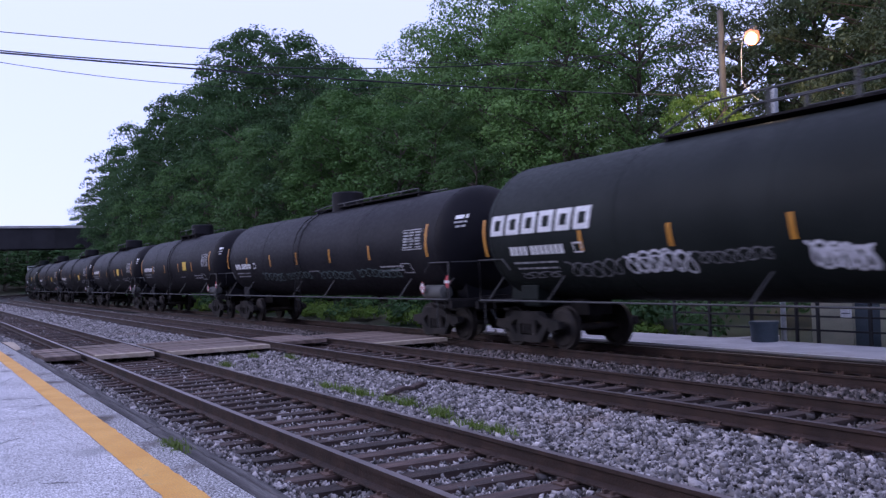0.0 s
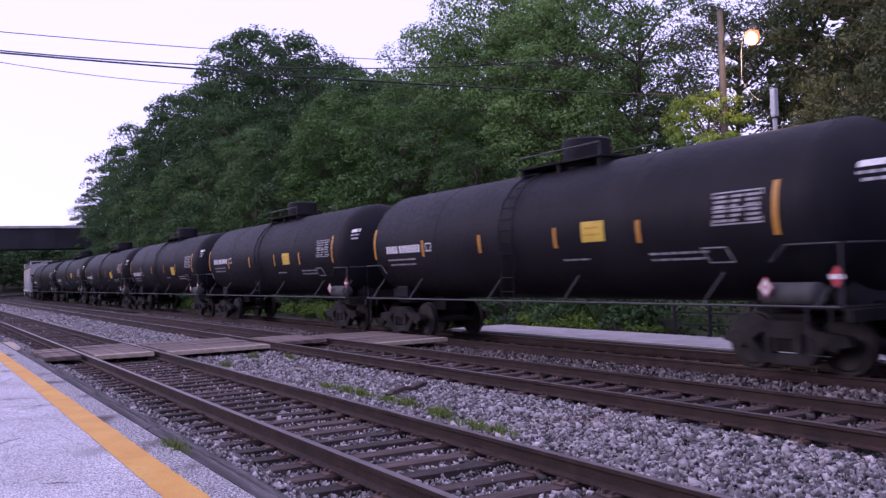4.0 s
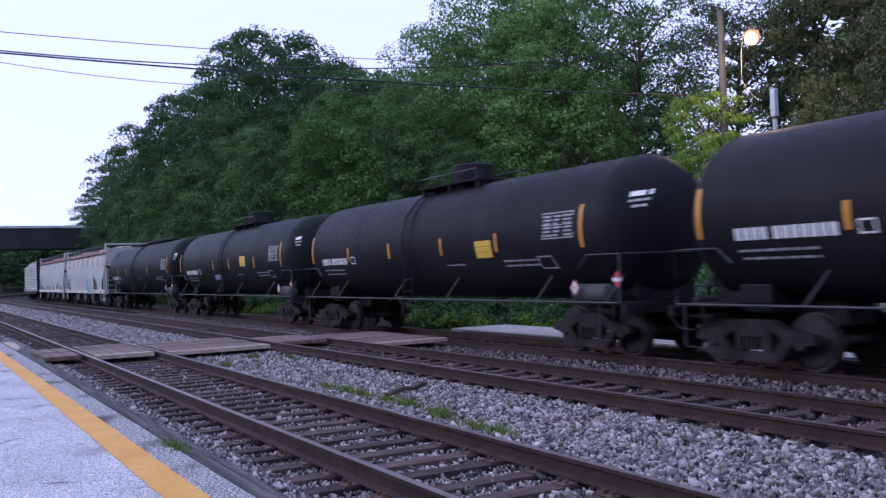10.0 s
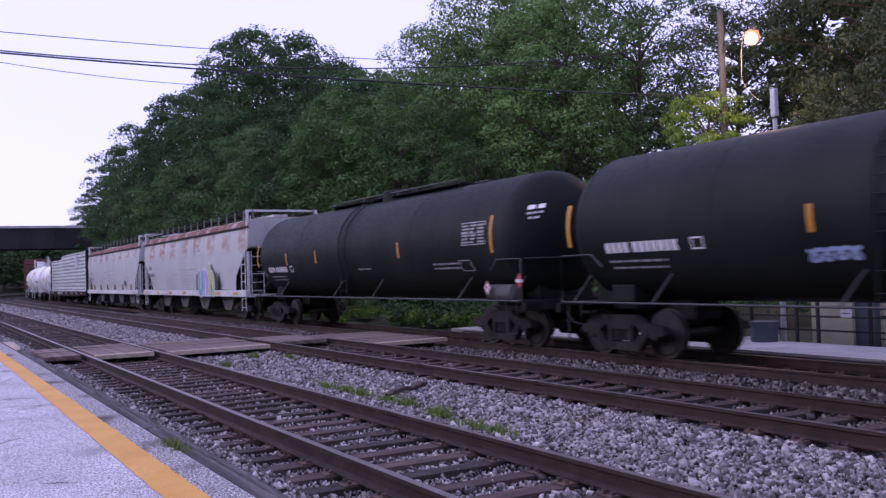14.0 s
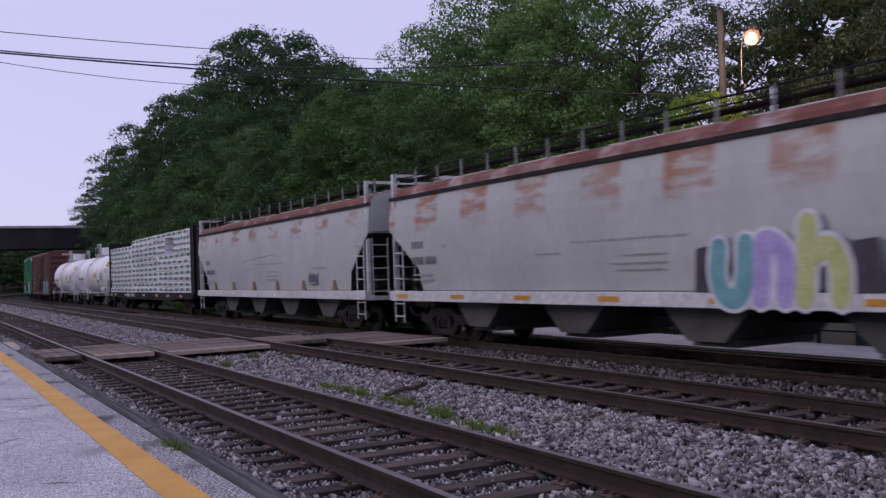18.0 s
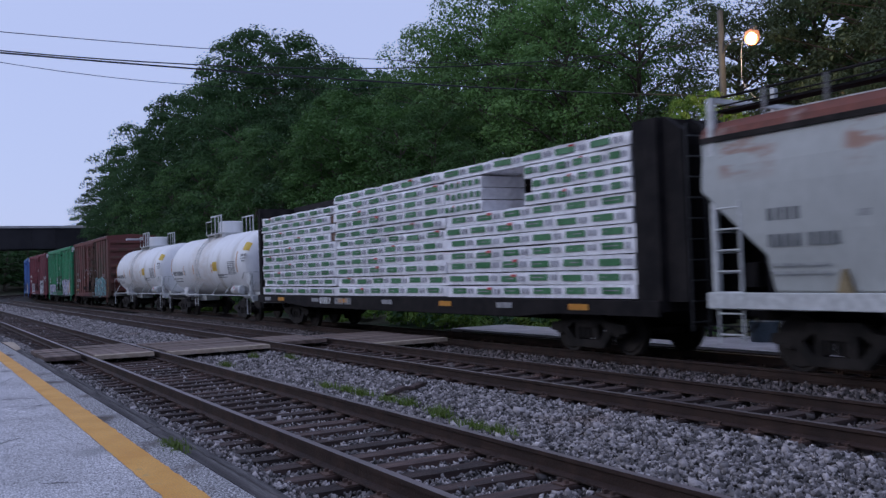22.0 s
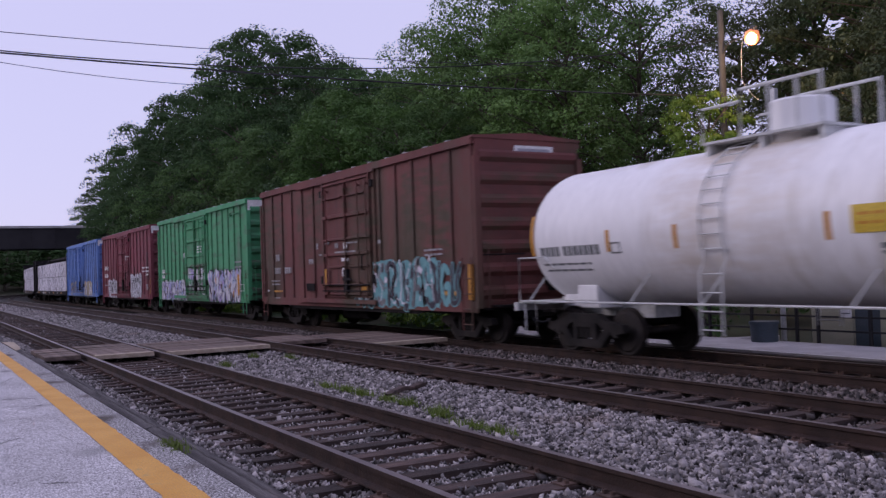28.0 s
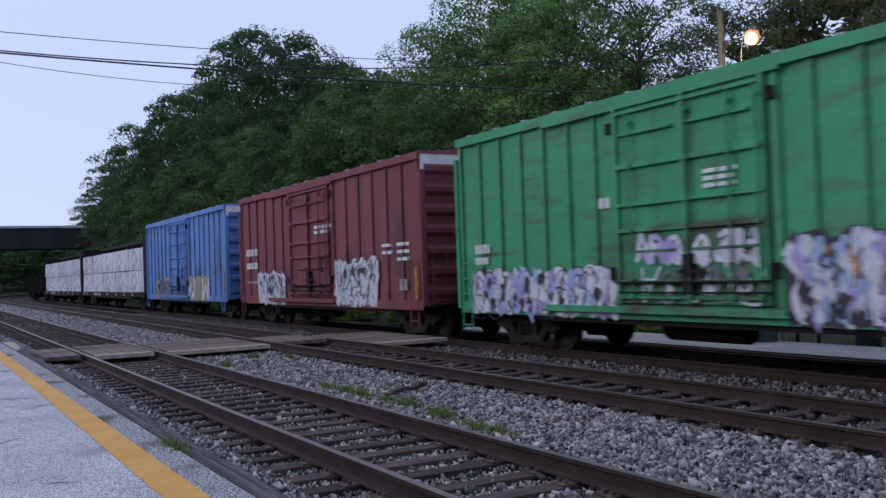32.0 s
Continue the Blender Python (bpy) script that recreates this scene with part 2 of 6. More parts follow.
def raw(name, verts, faces, mats, smooth=False):
    """A mesh from numpy arrays of vertices and of equal faces."""
    me = bpy.data.meshes.new(name)
    nf, w = faces.shape
    me.vertices.add(len(verts))
    me.vertices.foreach_set("co", np.ascontiguousarray(verts, dtype=np.float32).ravel())
    me.loops.add(nf * w)
    me.loops.foreach_set("vertex_index", np.ascontiguousarray(faces, dtype=np.int32).ravel())
    me.polygons.add(nf)
    me.polygons.foreach_set("loop_start", np.arange(nf, dtype=np.int32) * w)
    me.polygons.foreach_set("loop_total", np.full(nf, w, dtype=np.int32))
    if smooth:
        me.polygons.foreach_set("use_smooth", np.ones(nf, dtype=bool))
    for m in mats if isinstance(mats, (list, tuple)) else [mats]:
        me.materials.append(m)
    me.update()
    me.validate()
    return me


# ---- the line of the tracks: straight past the platforms, bending away behind the wood ----
Y1, Y2, Y3 = 4.09, 8.51, 12.85
Z3 = -0.14
BEND, RADIUS = -108.0, 220.0


def on_line(s, y=0.0):
    """Place and heading at s metres along the line, y metres across it."""
    if s >= BEND:
        return s, y, 0.0
    a = (BEND - s) / RADIUS
    return BEND - (RADIUS - y) * math.sin(a), RADIUS - (RADIUS - y) * math.cos(a), -a


def car_pose(s):
    x, y, a = on_line(s, Y3)
    return pose(x, y, Z3, 0, 0, math.degrees(a))


# ---- ground, tracks, platforms, bridge ----
def ground_height(x, y):
    h = -0.62
    if y > 17.5:
        h += min(9.0, 0.16 * (y - 17.5)) * min(1.0, max(0.0, (160 + x) / 60)) + 0.25 * noise.noise((x * 0.1, y * 0.1, 0))
    # unseen bank behind the platform, added to keep low sky light off the train
    if y < -14:
        h += min(13.0, 0.9 * (-14 - y))
    if x < -175:
        h += min(5.0, 0.1 * (-175 - x)) * min(1, max(0, abs(y - 60) / 40))
    return h


def build_ground():
    xs = [-3000, -1200, -600] + [-400 + 10 * i for i in range(46)] + [90, 200, 600, 2000]
    ys = [-2500, -800, -200, -60, -32, -22, -14.2] + [-10 + 4 * i for i in range(30)] + [120, 180, 300, 700, 2500]
    v = [(x, y, ground_height(x, y)) for y in ys for x in xs]
    w = len(xs)
    f = [(j * w + i, j * w + i + 1, (j + 1) * w + i + 1, (j + 1) * w + i) for j in range(len(ys) - 1) for i in range(w - 1)]
    part("ground", Shape().add(v, f), SOIL, smooth=60)
    tagged(bpy.data.objects["ground"], "earth and low weeds around the railway, with an added unseen bank", "ground", kind="structure")
    # the bed of broken stone under the three tracks
    b = Shape()
    rows = []
    st = [20, 10, 0, -10, -20, -30, -40, -60, -80, BEND] + [BEND - 12 * i for i in range(1, 32)]
    prof = [(2.35, -0.6), (2.45, -0.20), (3.2, -0.27), (4.98, -0.27), (5.2, -0.235), (6.3, -0.25), (7.4, -0.235), (7.6, -0.27), (9.45, -0.27), (10.7, -0.28), (12.0, -0.40), (13.8, -0.40), (14.7, -0.36), (15.2, -0.6)]
    for s in st:
        for y, z in prof:
            x, yy, _ = on_line(s, y)
            rows.append((x, yy, z))
    n = len(prof)
    b.add(rows, [(i * n + j, i * n + j + 1, (i + 1) * n + j + 1, (i + 1) * n + j) for i in range(len(st) - 1) for j in range(n - 1)])
    ob = part("ballast_bed", b, STONE_BED)
    tagged(ob, "grey broken stone bed under the tracks", "ballast", kind="structure")


RAIL = [(-0.0365, 0), (0.0365, 0), (0.0365, -0.035), (0.010, -0.048), (0.009, -0.135), (0.07, -0.158), (0.07, -0.171), (-0.07, -0.171), (-0.07, -0.158), (-0.009, -0.135), (-0.010, -0.048), (-0.0365, -0.035)]


def rail_mesh(y, z):
    st = [18.0, BEND] + [BEND - 8 * i for i in range(1, 42)]
    sh, n = Shape(), len(RAIL)
    v = []
    for s in st:
        for a, b in RAIL:
            x, yy, _ = on_line(s, y + a)
            v.append((x, yy, z + b))
    for i in range(len(st) - 1):
        for j in range(n):
            sh.f.append((i * n + j, i * n + (j + 1) % n, (i + 1) * n + (j + 1) % n, (i + 1) * n + j))
            sh.k.append(1 if j == 0 else 0)
    sh.v = v
    return sh


def build_tracks():
    rnd = random.Random(4)
    tie_sh = []
    for q in range(4):
        s, e = Shape(), 0.008 * q
        s.box(-0.112 + e, 0.112 - e * 0.5, -1.28 - 0.02 * q, 1.27 + 0.015 * q, -0.16, 0.0)
        me = s.mesh("tie", TIE_WOOD)
        tie_sh.append(me)
    pl = Shape().box(-0.09, 0.09, -0.16, 0.16, 0, 0.014)
    for a in (-1, 1):
        for c in (-1, 1):
            pl.box(a * 0.05 - 0.012, a * 0.05 + 0.012, c * 0.095 - 0.018, c * 0.095 + 0.018, 0.014, 0.045)
    plate = pl.mesh("tie_plate", PLATE_RUST)
    for num, y, z, far in ((1, Y1, 0.0, -62), (2, Y2, 0.0, -62), (3, Y3, Z3, -40)):
        tr = thing("railway_track", "rusty railway track on dark wooden ties in grey stone", "railway track", "parallel tracks", "structure")
        for side in (-1, 1):
            part("rail", rail_mesh(y + side * 0.754, z), [RAIL_RUST, RAIL_HEAD], tr)
        x = 4.0
        while x > far:
            t = part("tie", rnd.choice(tie_sh), None, tr, at=pose(x + rnd.uniform(-0.03, 0.03), y + rnd.uniform(-0.05, 0.05), z - 0.186 + rnd.uniform(-0.012, 0.004), 0, 0, rnd.uniform(-1.6, 1.6)))
            if x > -32:
                for side in (-1, 1):
                    part("tie_plate", plate, None, t, at=pose(0, side * 0.754, 0.001))
            x -= 0.535


def stones(name, label, count, spots, size, seed, paint=STONE):
    """Broken stone as one mesh: squashed, skewed lumps of six corners."""
    r = np.random.default_rng(seed)
    p = spots(r, count)
    count = len(p)
    base = np.array([(1, 0, 0), (0, 1, 0), (-1, 0, 0), (0, -1, 0), (0, 0, 1), (0, 0, -1)], float) * 1.25
    v = (base[None] * r.uniform(0.6, 1.1, (count, 6, 1)) + r.normal(0, 0.28, (count, 6, 3))) * (size * np.exp(r.normal(0, 0.33, (count, 1, 1)))) * r.uniform(0.7, 1.15, (count, 1, 3))
    q = r.normal(size=(count, 4))
    q /= np.linalg.norm(q, axis=1, keepdims=True)
    w, x, y, z = q.T
    m = np.stack([1 - 2 * (y * y + z * z), 2 * (x * y - w * z), 2 * (x * z + w * y), 2 * (x * y + w * z), 1 - 2 * (x * x + z * z), 2 * (y * z - w * x), 2 * (x * z - w * y), 2 * (y * z + w * x), 1 - 2 * (x * x + y * y)], 1).reshape(-1, 3, 3)
    v = np.einsum("nij,nkj->nki", m, v) + p[:, None]
    f = np.array([(0, 1, 4), (1, 2, 4), (2, 3, 4), (3, 0, 4), (1, 0, 5), (2, 1, 5), (3, 2, 5), (0, 3, 5)])
    f = (f[None] + 6 * np.arange(count)[:, None, None]).reshape(-1, 3)
    ob = new(name, raw(name, v.reshape(-1, 3), f, paint))
    return tagged(ob, label, "ballast", kind="stuff")


def between(y0, y1, x0, x1, z0, power=1.0, crown=0.0):
    def spots(r, n):
        u = r.uniform(0, 1, n) ** power
        x = x1 + (x0 - x1) * u
        y = r.uniform(y0, y1, n)
        hump = crown * np.sin(np.pi * (y - y0) / (y1 - y0)) * (0.7 + 0.5 * np.sin(x * 1.3 + y))
        return np.stack([x, y, z0 + hump + r.uniform(-0.015, 0.025, n)], 1)
    return spots


def build_stones():
    stones("ballast_stones", "loose pale grey stones heaped between the tracks", 62000, between(5.15, 7.45, -44, -1.5, -0.19, 1.7, -0.02), 0.0225, 1)
    stones("ballast_stones", "pale grey stones between the rails of the near track", 48000, between(2.60, 5.25, -44, -3.5, -0.241, 1.6), 0.0178, 2)
    stones("ballast_stones", "grey stones beside the platform timber", 6500, between(2.46, 2.85, -34, -4, -0.20, 1.3), 0.020, 3)
    stones("ballast_stones", "dark grey stones between the rails of the middle track", 15000, between(7.3, 9.75, -46, -3, -0.250, 1.2), 0.026, 4, STONE_DARK)
    stones("ballast_stones", "grey stones beside the far track", 15000, between(9.75, 11.6, -55, -5, -0.27, 1.2), 0.029, 5, STONE_DARK)
    stones("ballast_stones", "pale grey stones between the tracks beyond the crossing", 13000, between(5.15, 7.45, -108, -43.5, -0.19, 1.2, -0.02), 0.040, 6)
    stones("ballast_stones", "grey stones along the tracks beyond the crossing", 11000, between(2.5, 10.6, -108, -43.5, -0.245, 1.2), 0.042, 7, STONE_DARK)


def build_platforms():
    p = thing("near_platform", "worn grey asphalt platform beside the near track", "platform", kind="structure")
    edge = lambda a: 2.165 + 0.006 * min(0.0, a + 20)
    part("asphalt", Shape().add([(a, b, z) for z in (-0.62, -0.005) for a, b in ((-60, -14), (14, -14), (14, edge(14)), (-20, edge(-20)), (-60, edge(-60)))], [(0, 4, 3, 2, 1), (5, 6, 7, 8, 9), (0, 1, 6, 5), (1, 2, 7, 6), (2, 3, 8, 7), (3, 4, 9, 8), (4, 0, 5, 9)]), ASPHALT, p)
    pts = []
    x = -27.5
    while x <= 10:
        w = 0.010 * noise.noise((x * 0.9, 0, 3)) + 0.016 * noise.noise((x * 4.1, 2, 5)) + 0.010 * noise.noise((x * 11, 4, 5))
        v_ = 0.012 * noise.noise((x * 0.8, 5, 3)) + 0.016 * noise.noise((x * 3.7, 7, 5)) + 0.010 * noise.noise((x * 12, 9, 5))
        pts.append((x, 1.885 - 0.005 * max(0.0, -x - 12) + w, 1.585 - 0.004 * max(0.0, -x - 16) + v_))
        x += 0.05
    n = len(pts)
    part("edge_line", Shape().add([(a, b, 0.001) for a, b, c in pts] + [(a, c, 0.001) for a, b, c in pts], [(i, i + 1, n + i + 1, n + i) for i in range(n - 1)]), YELLOW_LINE, p, "worn yellow painted safety line")
    tail = [(-29.2, 2.12), (-28.8, 2.40), (-27.4, 2.38), (-25.5, 2.30), (-25.1, 2.13), (-26.8, 2.15)]
    part("edge_line", Shape().add([(a, b, z) for z in (0.004, 0.012) for a, b in tail], [(0, 5, 4, 3, 2, 1), (6, 7, 8, 9, 10, 11)] + [(i, (i + 1) % 6, 6 + (i + 1) % 6, 6 + i) for i in range(6)]), PALE_PLANK, p, "pale painted end of the safety line")
    # coarse worn margin between the line and the timber
    mg = Shape()
    mx_ = [-60 + 0.4 * i for i in range(176)]
    k = len(mx_)
    mg.add([(a, 1.80 + 0.05 * noise.noise((a * 1.3, 1, 8)), -0.0008) for a in mx_] + [(a, edge(a) - 0.008 - 0.022 * abs(noise.noise((a * 2.1, 3, 8))), -0.0008) for a in mx_], [(i, i + 1, k + i + 1, k + i) for i in range(k - 1)])
    part("asphalt_margin", mg, SPECKLE, p, "coarse speckled worn margin")
    # hairline cracks and worn seams in the asphalt
    cr = random.Random(17)
    for x0, y0, x1, y1, w in ((-10.4, 0.55, -10.9, 1.15, 0.016), (-13.6, 0.95, -13.4, 1.50, 0.03), (-14.6, 1.0, -14.3, 1.52, 0.04), (-10.9, 1.28, -9.4, 1.50, 0.02), (-12.0, 0.2, -12.4, 0.8, 0.014), (-8.2, 0.85, -8.0, 1.15, 0.016), (-16.5, 1.1, -18.0, 1.5, 0.03), (-7.2, 0.2, -7.6, 0.9, 0.012), (-20.0, 0.6, -21.5, 1.5, 0.03), (-9.7, 1.9, -9.0, 2.1, 0.02), (-11.6, 1.92, -10.6, 2.05, 0.02)):
        c_, m = Shape(), 14
        v = []
        for i in range(m + 1):
            u = i / m
            a, b = x0 + (x1 - x0) * u + cr.uniform(-0.03, 0.03), y0 + (y1 - y0) * u + cr.uniform(-0.02, 0.02)
            h_ = w * cr.uniform(0.2, 1.0) * (1 - abs(2 * u - 1) ** 3)
            v += [(a - h_, b, 0.0002), (a + h_, b, 0.0002)]
        part("crack", c_.add(v, [(2 * i, 2 * i + 1, 2 * i + 3, 2 * i + 2) for i in range(m)]), CRACK, p, "dark hairline crack")
    rnd = random.Random(9)
    x = 6.0
    while x > -50:
        ln = rnd.uniform(3.4, 5.0)
        tm, m = Shape(), int(ln / 0.12)
        v = []
        for i in range(m + 1):
            u = -ln / 2 + ln * i / m
            n1, n2, n3 = (noise.noise((u * 1.7 + x, q, 4)) for q in (1.5, 3.5, 5.5))
            n4, n5 = noise.noise((u * 6 + x, 9, 4)), noise.noise((u * 2.6 + x, 12, 4))
            far = 0.05 * min(1.0, max(0.0, (-x - 14) / 8))
            for y, z in ((-0.115 + 0.012 * n1, -0.3), (-0.115 + 0.012 * n1, -0.004 + 0.012 * n4), (-0.06, 0.010 + 0.010 * n3), (-0.015 + 0.02 * n5, 0.010 + 0.01 * n4), (0.0 + 0.02 * n5, -0.018 + 0.01 * n3), (0.015 + 0.02 * n5, 0.006 + 0.012 * n4), (0.085 - far, 0.0 + 0.014 * n3), (0.125 - far + 0.03 * n2, -0.035 + 0.02 * n3), (0.125 - far + 0.03 * n2, -0.3)):
                v.append((u + 0.03 * n3 * (i in (0, m)), y, z))
        k = 9
        tm.add(v, [(i * k + a, i * k + (a + 1) % k, i * k + k + (a + 1) % k, i * k + k + a) for i in range(m) for a in range(k)] + [tuple(range(k)), tuple(range(k * m, k * m + k))])
        part("edge_timber", tm, EDGE_TIMBER, p, "weathered grey edge timber", at=pose(x - ln / 2, edge(x - ln / 2) + 0.14 + rnd.uniform(-0.008, 0.012), -0.008, rnd.uniform(-2, 2), 0, rnd.uniform(-0.25, 0.25)), smooth=40)
        x -= ln + 0.03
    # far platform
    q = thing("far_platform", "low pale concrete platform behind the far track", "platform", kind="structure")
    x = 8.0
    while x > -24:
        part("slab", Shape().box(-1.49, 1.49, -1.05, 1.05, -0.4, 0), CONCRETE, q, at=pose(x - 1.5, 15.85, -0.20), bevel=0.012)
        x -= 3.0
    # the bright shine of the far rail's head, drawn as a white strip here
    part("edge_line", Shape().box(-22, 8, 14.81, 14.87, -0.2, -0.195), WHITE_PAINT, q, "thin white strip for the shine of the far rail")
    part("kerb", Shape().box(-24, 8, 14.62, 14.795, -0.6, -0.235), OLD_TIMBER, q, "dark timber kerb")


def build_crossing():
    c = thing("board_crossing", "weathered plank walkway laid across the rails", "level crossing", kind="structure")
    rnd = random.Random(3)

    def deck(x0, x1, y0, y1, z, n, skew=0.0, edge=False):
        w = (x1 - x0) / n
        for i in range(n):
            a = x0 + w * i
            pale = edge and i == n - 1
            part("plank", Shape().box(-w / 2 + 0.008, w / 2 - 0.008, -(y1 - y0) / 2, (y1 - y0) / 2, -0.09, 0), PALE_PLANK if pale else PLANK_WOOD, c, at=pose(a + w / 2, (y0 + y1) / 2 + skew * i, z + rnd.uniform(-0.008, 0.008), rnd.uniform(-0.4, 0.4), 0, rnd.uniform(-0.3, 0.3)))

    deck(-24.9, -22.0, 2.46, 3.22, 0.005, 10)
    deck(-25.2, -21.5, 3.46, 4.74, 0.0, 12, 0, True)
    deck(-24.5, -21.0, 4.96, 7.36, 0.01, 12, 0.0, True)
    deck(-24.0, -21.8, 7.86, 9.16, 0.0, 8)
    deck(-23.8, -19.6, 9.38, 11.5, -0.03, 14, 0.0, True)
    for y0, y1 in ((5.2, 5.35), (6.2, 6.35), (7.2, 7.35)):
        part("sleeper_beam", Shape().box(-24.4, -21.1, y0, y1, -0.24, -0.085), OLD_TIMBER, c)


def build_bridge():
    b = thing("road_bridge", "dark steel girder road bridge over the tracks", "bridge", kind="structure")
    at = pose(-146, 0, 0, 0, 0, -1)
    part("girder", Shape().box(0, 0.5, -30, 60, 7.05, 9.9).box(-0.15, 0.65, -30, 60, 6.95, 7.05).box(-0.15, 0.65, -30, 60, 9.9, 10.0), BRIDGE_STEEL, b, at=at)
    part("girder", Shape().box(-9, -8.5, -30, 60, 7.05, 9.9), BRIDGE_STEEL, b, at=at)
    part("deck", Shape().box(-9.2, 0.7, -30, 60, 10.0, 10.35), CONCRETE, b, at=at)
    for i in range(28):
        part("stiffener", Shape().box(0.5, 0.62, -30 + 3.2 * i, -29.9 + 3.2 * i, 7.05, 9.9), BRIDGE_STEEL, b, at=at)
    for y in (-8, 34):
        part("pier", Shape().box(-9, 0.4, y - 1, y + 1, -2, 6.95), CONCRETE, b, at=at)


# ---- trees ----
def leaf_cloud(r, centres, radii, per, size, flat=0.75):
    """Folded leaves strewn over many small clumps."""
    n = len(centres) * per
    c = np.repeat(centres, per, 0)
    d = r.normal(size=(n, 3))
    d /= np.linalg.norm(d, axis=1, keepdims=True)
    d[:, 2] = np.where(d[:, 2] < -0.25, -d[:, 2] * 0.6, d[:, 2])
    rad = np.repeat(radii, per) * r.uniform(0.45, 1.08, n) ** 0.6
    p = c + d * rad[:, None] * np.array([1, 1, flat])
    # leaf axes: hanging outward, faces mostly up and out
    nrm = d * 0.95 + r.normal(size=(n, 3)) * 0.42 + np.array([0, 0, 0.5])
    nrm /= np.linalg.norm(nrm, axis=1, keepdims=True)
    ax = np.cross(nrm, r.normal(size=(n, 3)))
    ax /= np.linalg.norm(ax, axis=1, keepdims=True)
    sd = np.cross(nrm, ax)
    s = size * r.uniform(0.55, 1.3, n)[:, None]
    a = p - ax * s * 0.5
    b = p + ax * s * 0.5 - nrm * s * 0.15
    e = p + sd * s * 0.3 + nrm * s * 0.1
    g = p - sd * s * 0.3 + nrm * s * 0.1
    v = np.stack([a, e, b, g], 1).reshape(-1, 3)
    f = np.arange(4 * n).reshape(-1, 4)[:, [0, 1, 2, 0, 2, 3]].reshape(-1, 3)
    return v, f


def make_tree(seed, height, spread, low, lobes, per, size, leaf, label, gaps=0.0, puff=0.225):
    """A tree on the ground at the origin: tapered trunk, limbs that reach the clumps, a crown of leaves."""
    r = np.random.default_rng(seed)
    t = thing("tree", label, "tree")
    tr = Shape()
    lean = r.uniform(-0.6, 0.6, 2)
    top = height * 0.86
    spine = [Vector((lean[0] * (i / 6) ** 2, lean[1] * (i / 6) ** 2, top * i / 6 - 0.3)) for i in range(7)]
    r0 = height * 0.016
    tr.tube(spine, [r0 * (1 - 0.13 * i) * (1.25 if i == 0 else 1) for i in range(7)], 9)
    cen, rad = [], []
    lm = tr
    mid = (low + height) / 2
    for i in range(lobes):
        h = low + (height - low) * (0.03 + 0.97 * (i + r.uniform(0, 1)) / lobes) * 0.95
        q = (h - mid) / (height - mid)
        w = spread * math.sqrt(max(0.06, 1 - min(1, abs(q)) ** (2.2 if q > 0 else 3.5)))
        a = i * 2.39996 + r.uniform(-0.4, 0.4)
        d = w * (0.35 + 0.65 * math.sqrt(r.uniform(0, 1)))
        if r.uniform() < gaps:
            continue
        c = Vector((math.cos(a) * d, math.sin(a) * d, h))
        cen.append(c)
        rad.append(r.uniform(0.55, 1.35) * spread * puff)
        if i % 2 == 0:
            k = max(0.12, min(0.95, (h - 0.35 * d) / top))
            b = spine[min(5, int(k * 6))].lerp(spine[min(6, int(k * 6) + 1)], k * 6 - int(k * 6))
            m = b.lerp(c, 0.5) + Vector((0, 0, 0.08 * d))
            lm.tube([b, m, c], [r0 * 0.34, r0 * 0.18, r0 * 0.05], 5)
    part("trunk", tr, BARK, t, smooth=60)
    v, f = leaf_cloud(r, np.array(cen), np.array(rad), per, size)
    part("crown", raw("crown", v, f, leaf), None, t)
    return t


